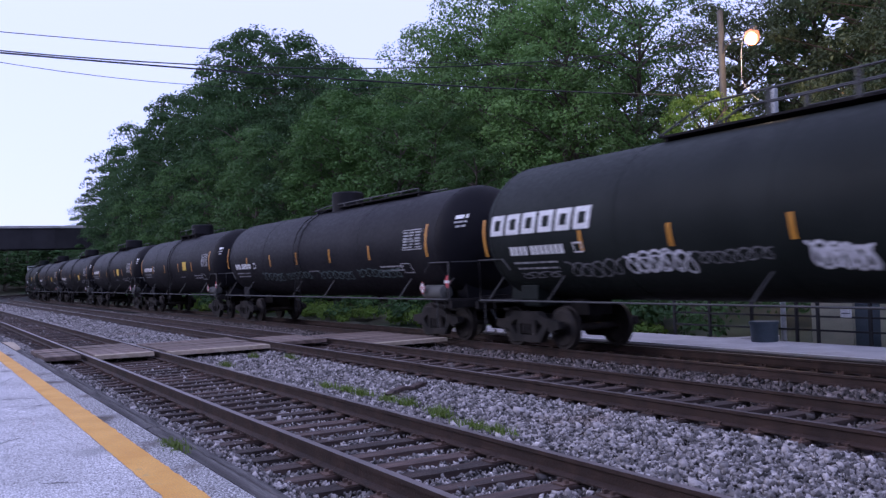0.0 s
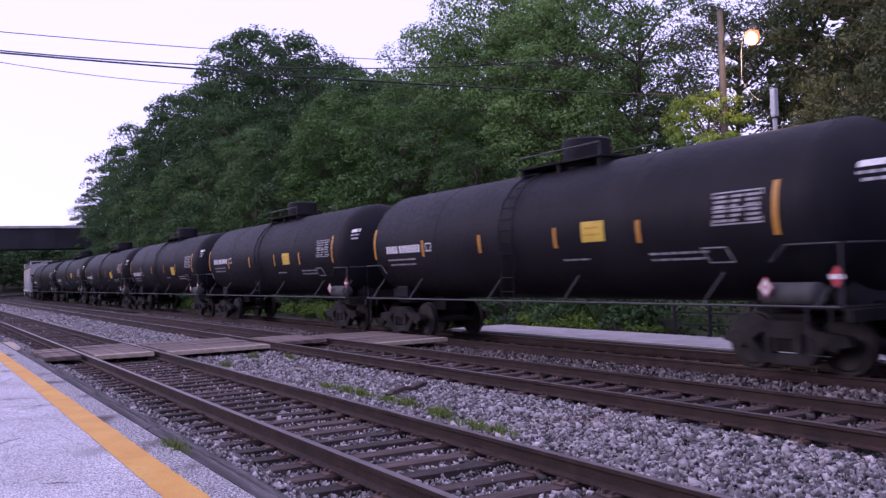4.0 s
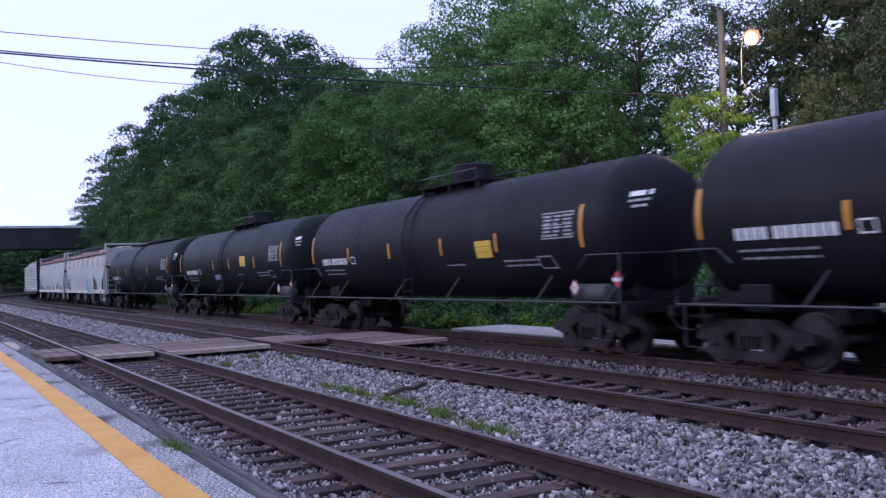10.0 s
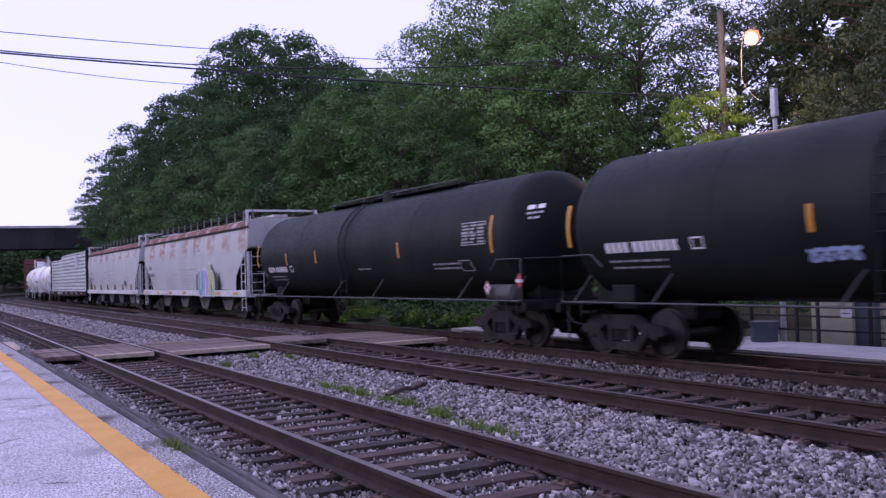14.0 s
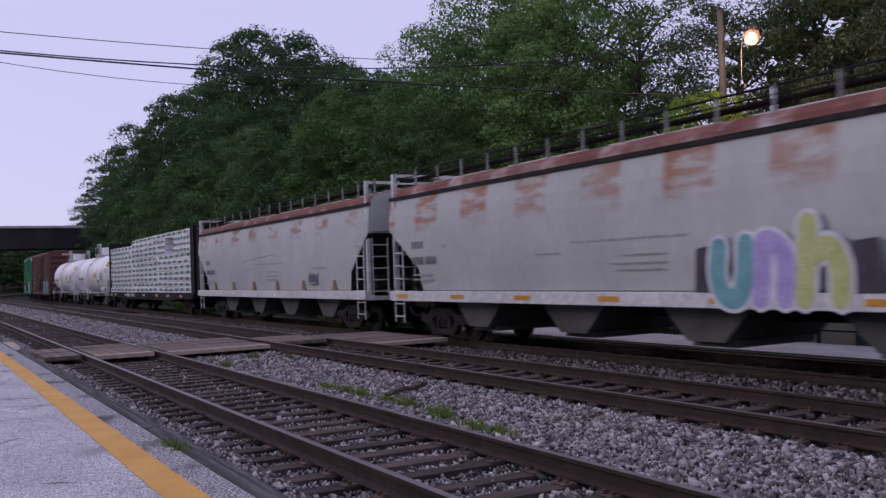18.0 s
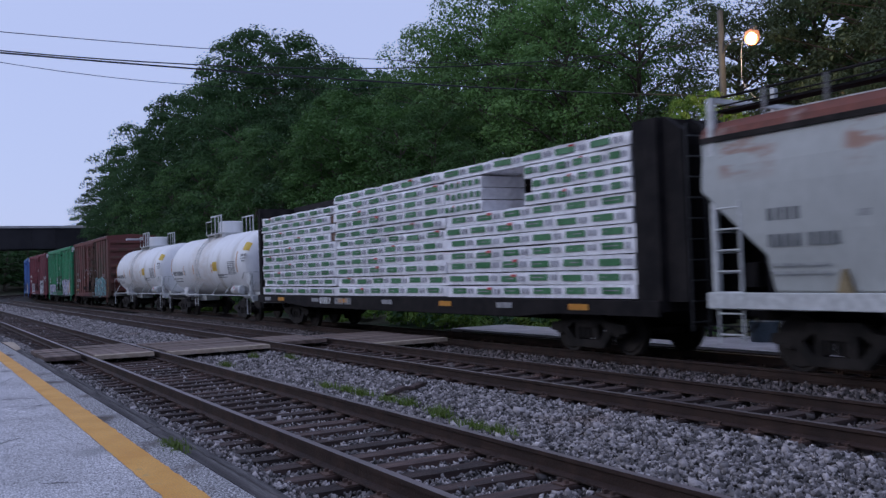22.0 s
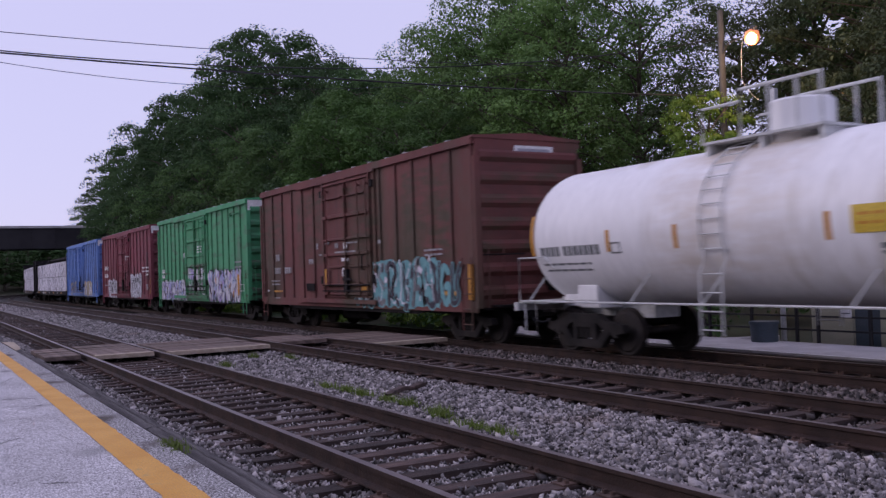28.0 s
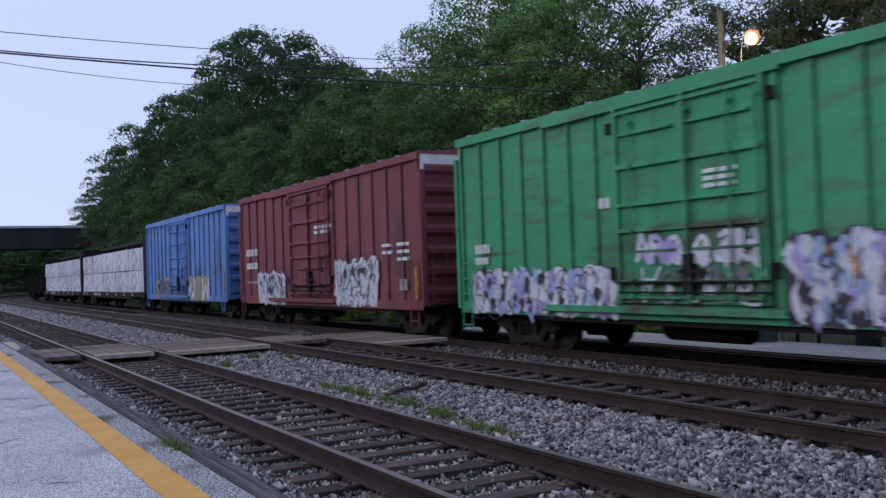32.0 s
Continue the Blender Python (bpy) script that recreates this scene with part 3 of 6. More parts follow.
def build_trees():
    rnd = random.Random(11)
    kinds = []
    spec = ((1, 20, 5.6, 2.0, 92, 250, 0.23, LEAF_TALL, "tall leafy mid-green tree beside the railway", 0.05, 0.26),
            (2, 22, 5.3, 1.5, 74, 290, 0.27, LEAF_DARK, "tall dark green tree in the wood by the railway", 0.0, 0.29),
            (3, 17, 5.0, 1.2, 70, 290, 0.22, LEAF_MID, "broad leafy green tree at the edge of the wood", 0.0, 0.27),
            (4, 12, 4.4, 0.6, 76, 210, 0.21, LEAF_LIGHT, "bushy light green tree in front of the wood"),
            (5, 15, 5.0, 1.2, 120, 240, 0.19, LEAF_DUSK, "thin-crowned dark tree with sky showing through", 0.10),
            (6, 7, 2.0, 1.0, 80, 150, 0.13, LEAF_LIME, "small yellow-green tree under the street lamp", 0.1),
            (7, 17, 5.0, 0.8, 66, 300, 0.25, LEAF_DARK, "broad dark green tree at the edge of the wood", 0.0, 0.29),
            (8, 12, 4.2, 0.6, 60, 280, 0.20, LEAF_MID, "bushy green tree in front of the wood", 0.0, 0.28),
            (9, 18, 5.4, 2.0, 92, 260, 0.205, LEAF_TALL, "tall feathery green tree with gaps of sky", 0.12, 0.245),
            (10, 15, 4.6, 1.0, 60, 60, 0.60, LEAF_DARK, "dim dark green tree deep in the wood"),
            (11, 11, 2.6, 0.2, 66, 270, 0.17, LEAF_LIGHT, "vine-draped bright green tree at the edge of the wood", 0.0, 0.33),
            (12, 16, 4.0, 5.0, 46, 70, 0.30, LEAF_DUSK, "thin bare-topped tree against the sky", 0.25))
    for s in spec:
        kinds.append((make_tree(*s), s[1]))
    used = set()

    def put(k, x, y, top, squeeze=1.0):
        ob, h = kinds[k]
        z = ground_height(x, y)
        f = (top - z) / h
        sc = Matrix.Diagonal((f * squeeze, f * squeeze, f, 1))
        m = pose(x, y, z, 0, 0, rnd.uniform(0, 360))
        if k in used:
            ob = copy_thing(ob, m)
        used.add(k)
        ob.matrix_basis = m @ sc

    # the skyline from the bridge to the tall group
    for k, x, y, top in ((6, -190, 29, 14), (6, -176, 29, 17), (11, -163, 29, 23.6), (1, -157, 27, 18.5), (1, -148, 29, 20.5), (6, -139, 29, 22.6), (1, -131, 30, 22.5), (6, -124, 29, 24.2), (1, -115, 29, 24.0), (6, -108, 29, 24.4), (1, -99.5, 29, 23.8), (6, -93, 29, 24.0), (1, -86.5, 29, 25.9), (6, -80, 29, 25.0), (1, -73.8, 29, 22.0), (6, -69, 29, 19.6), (1, -64.5, 29, 18.3), (6, -59.5, 29, 16.8), (1, -55.5, 29, 15.2), (8, -51.0, 29, 15.8), (8, -47.5, 28, 17.0)):
        put(k, x, y, top, 0.86 if k == 11 else 0.95)
    # the tall group over the far platform, thinner towards the lamp
    for k, x, y, top in ((0, -43.8, 29, 17.6), (8, -40, 28, 18), (8, -36, 29, 17.5), (8, -34.5, 27, 15), (8, -31.5, 29, 15.5), (4, -27.5, 31, 13), (4, -23.5, 32, 14.5), (4, -19.5, 31, 15.5), (4, -16.5, 30, 16), (4, -15, 35, 17), (4, -12.8, 31, 17), (0, -11, 36, 18), (4, -9.5, 29, 17), (4, -4, 28, 17)):
        put(k, x, y, top)
    # deeper ranks, higher on the slope, that close the wood
    for k, x, y, top in ((9, -172, 42, 15), (9, -158, 40, 18), (9, -146, 40, 20.5), (9, -134, 40, 22.5), (9, -138, 35, 18), (9, -122, 41, 23), (9, -110, 41, 23), (9, -100, 41, 23), (9, -90, 41, 23), (9, -81, 41, 21), (9, -73, 41, 18.5), (9, -65, 41, 16), (9, -58, 41, 15), (9, -50, 42, 15), (9, -54, 36, 15.5), (9, -27, 40, 15.5), (9, -23.5, 37, 15), (9, -16, 41, 17), (9, -10, 41, 18)):
        put(k, x, y, top, 1.25)
    # lower edge trees in front
    for k, x, y, top in ((6, -132, 23, 12), (6, -120, 22, 12), (6, -110, 23, 15), (7, -104, 22, 11), (6, -97, 23.5, 16.5), (7, -89, 22, 12), (6, -83, 23, 16.5), (7, -77, 22, 12.5), (6, -71, 22.5, 15.5), (7, -65.5, 22, 12.6), (7, -59.5, 22, 12.2), (6, -55, 22.5, 13), (10, -50.5, 21.5, 11.2), (10, -47.8, 21.5, 12.6), (10, -45.0, 22, 11.2), (3, -42.5, 22, 10.6), (2, -39.5, 22.5, 10.2), (2, -35.5, 22.5, 7.6), (3, -29.8, 21.5, 5.6), (3, -25.5, 22, 5.0), (4, -17.2, 25, 7.5), (4, -14.4, 25.5, 10), (4, -11.5, 24.5, 10), (4, -7, 24, 10)):
        put(k, x, y, top)
    put(5, -21.5, 22.8, 7.5, 0.8)
    put(5, -20.6, 22.4, 6.0, 0.8)
    # far wood beyond the bridge
    for i in range(14):
        put(9, -186 - 8 * (i % 3) + rnd.uniform(-4, 4), -12 + 4.4 * i, 9 + rnd.uniform(-1, 2), 2.2)
    # trees close behind the tall group
    for k, x, y, top in ((1, -51, 34, 18.2), (1, -46.5, 34, 18.2), (2, -42.5, 34, 16.2), (2, -38.5, 34, 13.6)):
        put(k, x, y, top, 0.9)


def build_shrubs():
    """Low leafy growth along the foot of the wood, as one mass."""
    r = np.random.default_rng(21)
    n = 420
    x = -130 + 140 * r.uniform(0, 1, n)
    y = 17.6 + 3.8 * r.uniform(0, 1, n)
    z = np.array([ground_height(a, b) for a, b in zip(x, y)]) + 0.35 + 1.3 * r.uniform(0, 1, n) * np.clip((y - 17.3) / 2, 0.15, 1)
    keep = ~((x > -16.5) & (y < 19.5))
    c = np.stack([x, y, z], 1)[keep]
    v, f = leaf_cloud(r, c, r.uniform(0.5, 1.05, len(c)), 190, 0.20)
    ob = new("shrubs", raw("shrubs", v, f, LEAF_DARK))
    tagged(ob, "tangled green shrubs along the foot of the wood", "shrub", kind="stuff")
    m = 170
    x = -75 + 57 * r.uniform(0, 1, m)
    y = 17.0 + 1.6 * r.uniform(0, 1, m)
    z = np.array([ground_height(a, b) for a, b in zip(x, y)]) + 0.1 + 0.45 * r.uniform(0, 1, m)
    v, f = leaf_cloud(r, np.stack([x, y, z], 1), r.uniform(0.3, 0.6, m), 150, 0.13)
    ob = new("verge_weeds", raw("verge_weeds", v, f, LEAF_LIME))
    tagged(ob, "bright green weeds at the foot of the bank", "weeds", kind="stuff")


def build_far_growth():
    """The dim leafy cutting that closes the view beyond the bridge, as one mass."""
    r = np.random.default_rng(31)
    n = 1500
    x = -206 - 30 * r.uniform(0, 1, n)
    y = -40 + 120 * r.uniform(0, 1, n)
    z = -0.4 + 9.2 * r.uniform(0, 1, n) ** 1.1
    keep = (np.abs(y - (x + 108) ** 2 / 440 - 12.8) > 7) | (x < -222)
    c = np.stack([x, y, z], 1)[keep]
    v, f = leaf_cloud(r, c, r.uniform(1.6, 3.0, len(c)), 80, 1.1)
    ob = new("far_growth", raw("far_growth", v, f, LEAF_DARK))
    tagged(ob, "dim green growth on the slope beyond the bridge", "shrub", kind="stuff")


def build_grass():
    r = np.random.default_rng(5)
    for name, label, spots in (("weeds", "bright green weeds in the stones beside the rail", [(-12.9, 5.75), (-12.3, 5.72), (-11.5, 5.75), (-11.0, 5.78), (-10.1, 5.72), (-9.8, 5.6), (-8.9, 5.5), (-8.4, 5.55), (-13.6, 5.7)]), ("grass_tuft", "small grass tuft by the platform timber", [(-9.25, 2.17), (-9.0, 2.18), (-19, 7.1), (-20, 6.6), (-18.4, 5.5)])):
        c = np.concatenate([np.stack([x + r.normal(0, 0.16, 120), y + r.normal(0, 0.05, 120), np.full(120, -0.17 if y > 2.5 else -0.01)], 1) for x, y in spots])
        k = len(c)
        h = r.uniform(0.03, 0.09, k) * np.where(c[:, 1] > 2.6, 1.5, 0.8)
        a = r.uniform(0, 6.28, k)
        d = np.stack([np.cos(a), np.sin(a), np.zeros(k)], 1)
        w = np.stack([-np.sin(a), np.cos(a), np.zeros(k)], 1) * 0.008
        tip = c + d * (h * r.uniform(0.1, 0.9, k))[:, None] + np.array([0, 0, 1]) * h[:, None]
        v = np.stack([c - w, c + w, tip], 1).reshape(-1, 3)
        ob = new(name, raw(name, v, np.arange(3 * k).reshape(-1, 3), GRASS))
        tagged(ob, label, "grass", kind="stuff")


def build_broken_timber():
    t = thing("broken_timber", "dark broken length of tie lying on the stones", "timber", at=pose(-12.15, 6.38, -0.10, 4, 3, 131))
    part("timber", Shape().prism([(-0.74, -0.06), (-0.2, -0.03), (0.30, -0.05), (0.66, -0.02), (0.84, 0.02), (0.60, 0.045), (0.15, 0.005), (-0.2, 0.04), (-0.6, 0.01), (-0.80, -0.03)], -0.06, 0.04, 0, "y"), TIE_WOOD, t, bevel=0.015)


# ---- poles, wires and things on the far platform ----
def build_poles():
    p = thing("utility_pole", "weathered wooden utility pole with a lamp arm", "utility pole", at=pose(-21.7, 24, ground_height(-21.7, 24)))
    z0 = ground_height(-21.7, 24)
    part("pole", Shape().tube([(0, 0, -0.3), (0, 0, 5), (0, 0, 10.25 - z0)], [0.145, 0.13, 0.105], 12), POLE_WOOD, p, smooth=50)
    part("lamp_arm", Shape().tube([(0.1, -0.05, 8.75 - z0), (0.5, -0.2, 9.0 - z0), (1.2, -0.35, 9.0 - z0), (1.9, -0.58, 8.98 - z0)], 0.022, 8), POLE_WOOD, p, smooth=50)
    part("lamp_head", Shape().tube([(1.7, -0.55, 9.04 - z0), (1.9, -0.65, 9.10 - z0), (2.08, -0.72, 9.06 - z0)], [0.05, 0.11, 0.07], 10), POLE_WOOD, p, "grey street lamp head", smooth=50)
    part("drop_cable", Shape().tube([(1.3, -0.42, 8.99 - z0), (1.36, -0.6, 8.41 - z0), (1.52, -0.8, 7.53 - z0), (1.63, -0.8, 7.29 - z0), (2.0, -0.8, 6.85 - z0), (2.2, -0.8, 6.71 - z0)], 0.006, 6), POLE_GREY, p, "pale hanging service cable", smooth=60)
    # added glowing body behind the bulb, imitating the orange halo of its glare
    part("lamp_halo", Shape().tube([(1.87, -0.65, q - z0) for q in (9.06, 8.99, 8.83, 8.67, 8.58)], [0.10, 0.21, 0.25, 0.20, 0.08], 16), HALO_GLOW, p, "orange halo of the lamp, added as a glowing body", smooth=50)
    part("bulb", Shape().tube([(2.03, -0.86, 8.90 - z0), (2.03, -0.86, 8.84 - z0), (2.03, -0.86, 8.76 - z0), (2.03, -0.86, 8.67 - z0), (2.03, -0.86, 8.61 - z0)], [0.05, 0.12, 0.155, 0.12, 0.05], 14), LAMP_GLOW, p, "glaring warm white bulb", smooth=50)
    q = thing("platform_light_pole", "pale grey platform pole with a box on top", "pole", at=pose(-14.05, 17.2, -0.4))
    part("pole", Shape().tube([(0, 0, 0), (0, 0, 5.6)], [0.065, 0.055], 12), POLE_GREY, q, smooth=50)
    part("box", Shape().box(-0.07, 0.07, -0.065, 0.065, 5.35, 6.0), POLE_GREY, q, bevel=0.02)
    part("band", Shape().box(-0.075, 0.075, -0.07, 0.07, 5.3, 5.34), BLACK_STEEL, q)

    def wire(a, b, sag, r, label):
        pts = []
        for i in range(25):
            u = i / 24
            v = Vector(a).lerp(Vector(b), u)
            v.z -= sag * 4 * u * (1 - u)
            pts.append(v)
        ob = part("overhead_wire", Shape().tube(pts, r, 6), CABLE, smooth=60)
        tagged(ob, label, "wire", "wires over the tracks")

    wire((-22.95, 0.09, 7.5), (-21.7, 24, 8.3), 0.3, 0.010, "thin black overhead wire crossing the tracks")
    wire((-22.97, 0.08, 7.1), (-21.7, 24, 9.3), 0.8, 0.016, "thick black overhead cable crossing the tracks")
    wire((-22.97, 0.08, 7.03), (-21.7, 24, 7.3), 0.2, 0.022, "thick black overhead cable crossing the tracks")
    wire((-22.97, 0.08, 6.98), (-21.7, 24, 10.0), 1.6, 0.008, "thin black overhead wire crossing the tracks")


def build_far_platform_things():
    f = thing("platform_fence", "black steel fence along the far platform", "fence")
    for x in (-17.2, -16.0, -14.7, -13.45, -12.9, -11.65, -10.4, -9.2, -8.0, -6.8):
        part("post", Shape().box(x - 0.03, x + 0.03, 16.87, 16.93, -0.4, 1.1), BLACK_STEEL, f)
    for z in (0.08, 0.38, 1.05):
        part("rail", Shape().box(-17.2, -6.5, 16.88, 16.92, z - 0.02, z + 0.02), BLACK_STEEL, f)
    w = thing("station_shelter", "low beige station shelter with a dark doorway", "shelter", kind="structure")
    part("wall", Shape().box(-13.6, -12.55, 17.6, 17.75, -0.6, 1.6).box(-11.9, -6, 17.6, 17.75, -0.6, 1.6), BEIGE, w)
    part("door", Shape().box(-12.55, -11.9, 17.68, 17.74, -0.6, 1.6), BIN_BLUE, w, "dark closed door")
    part("roof", Shape().box(-13.8, -5.8, 17.4, 19.4, 1.6, 1.75), BLACK_STEEL, w)
    part("wall", Shape().box(-13.6, -13.45, 17.75, 19.3, -0.6, 1.6), BEIGE, w)
    s = thing("fence_sign", "small white notice on the black fence", "sign")
    part("board", Shape().box(-12.3, -12.05, 16.84, 16.865, 0.38, 0.55), WHITE_PAINT, s)
    part("lettering", Shape().box(-12.27, -12.08, 16.834, 16.838, 0.455, 0.475), BIN_BLUE, s)
    b = thing("litter_bin", "slate blue litter bin on the far platform", "bin", at=pose(-14.1, 16.6, -0.4))
    part("body", Shape().tube([(0, 0, 0.02), (0, 0, 0.60)], [0.28, 0.31], 16), BIN_BLUE, b, smooth=50)
    part("rim", Shape().tube([(0, 0, 0.60), (0, 0, 0.66)], [0.33, 0.33], 16), BIN_BLUE, b, smooth=50)
    c = thing("ramp_kerb", "low pale concrete kerb beside the path", "kerb", at=pose(-16.3, 17.6, -0.45, 0, -3, 32))
    part("kerb", Shape().box(-1.4, 1.4, -0.08, 0.08, 0, 0.16), CONCRETE, c, bevel=0.02)


LAMP_GLOW = glow("lamp_glow", (1.0, 0.62, 0.34), 40)
HALO_GLOW = glow("lamp_halo_glow", (1.0, 0.36, 0.14), 1.0)
lamp = new("street_lamp_light", bpy.data.lights.new("street_lamp_light", "POINT"))
lamp.data.energy, lamp.data.color, lamp.data.shadow_soft_size = 420, (1.0, 0.66, 0.34), 0.15
lamp.location = (-19.67, 23.0, 8.38)
build_ground()
build_tracks()
build_platforms()
build_bridge()
build_crossing()
build_poles()
build_far_platform_things()
build_trees()
build_shrubs()
build_far_growth()
build_grass()
build_broken_timber()
build_stones()


# ---- the train ----
SPEED = 7.75
WHEEL = 0.457
TANK_BLACK = surf("black_tank_paint", (0.011, 0.0105, 0.013), (0.019, 0.018, 0.021), 0.6, 0.55, 0, fine=9, c=(0.028, 0.026, 0.027), cut=0.6, cscale=0.5, grain=0.1, spec=0.1)
TANK_GREENISH = surf("faded_black_tank_paint", (0.011, 0.014, 0.0135), (0.019, 0.023, 0.022), 0.6, 0.55, 0, fine=9, c=(0.026, 0.03, 0.029), cut=0.6, cscale=0.5, grain=0.1, spec=0.1)
TANK_WHITE = surf("white_tank_paint", (0.80, 0.80, 0.80), (0.87, 0.87, 0.87), 0.6, 0.45, 0.05, grain=0.06, fine=6, c=(0.50, 0.46, 0.38), cut=0.62, cscale=0.45, stretch=(1.6, 1, 0.35))
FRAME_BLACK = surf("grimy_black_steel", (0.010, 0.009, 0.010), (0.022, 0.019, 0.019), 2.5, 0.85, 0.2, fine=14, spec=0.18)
TRUCK_STEEL = surf("dusty_truck_steel", (0.015, 0.0135, 0.013), (0.034, 0.029, 0.027), 3, 0.85, 0.3, fine=18, spec=0.22)
WHEEL_STEEL = surf("wheel_steel", (0.018, 0.015, 0.0145), (0.04, 0.032, 0.029), 4, 0.65, 0.2, metal=0.4, fine=20)
CAP_GREY = surf("axle_cap_grey", (0.13, 0.125, 0.12), (0.2, 0.19, 0.18), 5, 0.6, 0.1)
HANDRAIL_GREY = surf("dull_handrail", (0.028, 0.028, 0.03), (0.05, 0.05, 0.052), 3, 0.6, 0.1)
REFLECT = surf("yellow_reflector", (0.52, 0.22, 0.02), (0.60, 0.28, 0.03), 3, 0.5, 0.05)
PLACARD_YELLOW = surf("yellow_placard", (0.58, 0.39, 0.035), (0.66, 0.47, 0.055), 3, 0.6, 0.05)
STENCIL = surf("white_stencil", (0.62, 0.62, 0.62), (0.74, 0.74, 0.74), 5, 0.6, 0.05)
STENCIL_DIM = surf("worn_white_stencil", (0.22, 0.22, 0.23), (0.38, 0.38, 0.39), 5, 0.7, 0.05)
STENCIL_DARK = surf("dark_stencil", (0.11, 0.12, 0.125), (0.19, 0.20, 0.20), 5, 0.7, 0.05)
STENCIL_FAINT = surf("faded_stencil", (0.25, 0.26, 0.255), (0.34, 0.35, 0.34), 5, 0.7, 0.05)
PLACARD_RED = surf("red_diamond", (0.45, 0.04, 0.05), (0.55, 0.06, 0.07), 5, 0.5, 0.05)
HOPPER_GREY = surf("pale_hopper_paint", (0.37, 0.385, 0.37), (0.46, 0.475, 0.455), 0.5, 0.6, 0.08, fine=8, c=(0.36, 0.22, 0.13), cut=0.70, cscale=0.55, stretch=(0.8, 1, 0.55), grain=0.06)
HOPPER_PALE = surf("hopper_sill_paint", (0.50, 0.51, 0.50), (0.60, 0.61, 0.60), 0.7, 0.6, 0.05, fine=8)
# bay grey darkened to carry the shade below the sill; air cylinders share it
BAY_GREY = surf("shade_dark_bay_steel", (0.055, 0.055, 0.053), (0.10, 0.10, 0.095), 1.2, 0.8, 0.1, fine=8, grain=0.1)
BRACKET_GREY = surf("dull_bracket_steel", (0.16, 0.16, 0.16), (0.25, 0.25, 0.25), 2, 0.7, 0.1)
ROOF_RUST = surf("rusted_roof_edge", (0.46, 0.43, 0.41), (0.24, 0.10, 0.075), 1.3, 0.8, 0.15, fine=8, spread=(0.40, 0.56), stretch=(0.6, 1, 1))
WRAP = surf("white_lumber_wrap", (0.80, 0.79, 0.82), (0.91, 0.90, 0.92), 2.5, 0.32, 0.8, fine=7, rnd=0.07, grain=0.12)
# shading of the glossy wrinkles is put into the colour as purplish streaks
WRAP_PLAIN = surf("shade_streaked_white_plastic", (0.44, 0.42, 0.50), (0.86, 0.84, 0.92), 1.6, 0.28, 1.0, fine=5, rnd=0.12, spread=(0.34, 0.56), stretch=(1.6, 1, 0.5), grain=0.15)
TORN_WOOD = surf("shaded_bare_lumber", (0.10, 0.06, 0.045), (0.17, 0.105, 0.075), 2, 0.85, 0.3, fine=25, stretch=(0.4, 3, 3))
GREEN_PRINT = surf("green_print", (0.04, 0.16, 0.06), (0.06, 0.21, 0.08), 5, 0.5, 0.1)
GREY_PRINT = surf("grey_print", (0.26, 0.26, 0.30), (0.38, 0.38, 0.42), 9, 0.5, 0.1)
BOX_RED = surf("faded_red_boxcar_paint", (0.13, 0.040, 0.037), (0.18, 0.058, 0.05), 0.5, 0.75, 0.1, grain=0.1, fine=7, c=(0.085, 0.056, 0.036), cut=0.53, cscale=0.3, stretch=(1.2, 1, 0.5))
BOX_GREEN = surf("green_boxcar_paint", (0.036, 0.27, 0.115), (0.058, 0.34, 0.155), 0.5, 0.65, 0.08, grain=0.1, fine=7, c=(0.10, 0.20, 0.12), cut=0.6, cscale=0.4, stretch=(1.2, 1, 0.5))
BOX_MAROON = surf("maroon_boxcar_paint", (0.18, 0.036, 0.052), (0.24, 0.05, 0.07), 0.5, 0.7, 0.08, grain=0.1, fine=7, c=(0.07, 0.03, 0.035), cut=0.58, cscale=0.4, stretch=(1.2, 1, 0.5))
BOX_BLUE = surf("blue_boxcar_paint", (0.10, 0.21, 0.50), (0.14, 0.27, 0.60), 0.5, 0.65, 0.08, grain=0.1, fine=7, c=(0.08, 0.10, 0.18), cut=0.58, cscale=0.4, stretch=(1.2, 1, 0.5))
ROOF_GREY = surf("galvanised_roof", (0.40, 0.41, 0.42), (0.52, 0.53, 0.54), 1, 0.5, 0.1, metal=0.2)
SPRAY_WHITE = surf("sprayed_white", (0.55, 0.55, 0.60), (0.70, 0.70, 0.76), 3, 0.6, 0.02)
SPRAY_TEAL = surf("sprayed_teal", (0.10, 0.30, 0.32), (0.16, 0.40, 0.42), 3, 0.6, 0.02)
SPRAY_BLUE = surf("sprayed_pale_blue", (0.28, 0.36, 0.56), (0.38, 0.46, 0.66), 3, 0.6, 0.02)
SPRAY_DARK = surf("sprayed_dark", (0.02, 0.02, 0.03), (0.05, 0.04, 0.06), 3, 0.6, 0.02)
SPRAY_ORANGE = surf("sprayed_orange", (0.50, 0.20, 0.06), (0.60, 0.28, 0.08), 3, 0.6, 0.02)
SPRAY_LILAC = surf("sprayed_lilac", (0.34, 0.28, 0.55), (0.45, 0.38, 0.66), 3, 0.6, 0.02)
SPRAY_LIME = surf("sprayed_yellow_green", (0.42, 0.46, 0.18), (0.52, 0.56, 0.24), 3, 0.6, 0.02)
SPRAY_FAINT = surf("faint_teal_spray", (0.055, 0.085, 0.085), (0.10, 0.14, 0.14), 3, 0.6, 0.02)
SPRAY_TAN = surf("sprayed_tan", (0.30, 0.25, 0.15), (0.42, 0.36, 0.24), 3, 0.6, 0.02)
SPRAY_GREY = surf("sprayed_grey", (0.13, 0.13, 0.14), (0.20, 0.20, 0.21), 3, 0.6, 0.02)

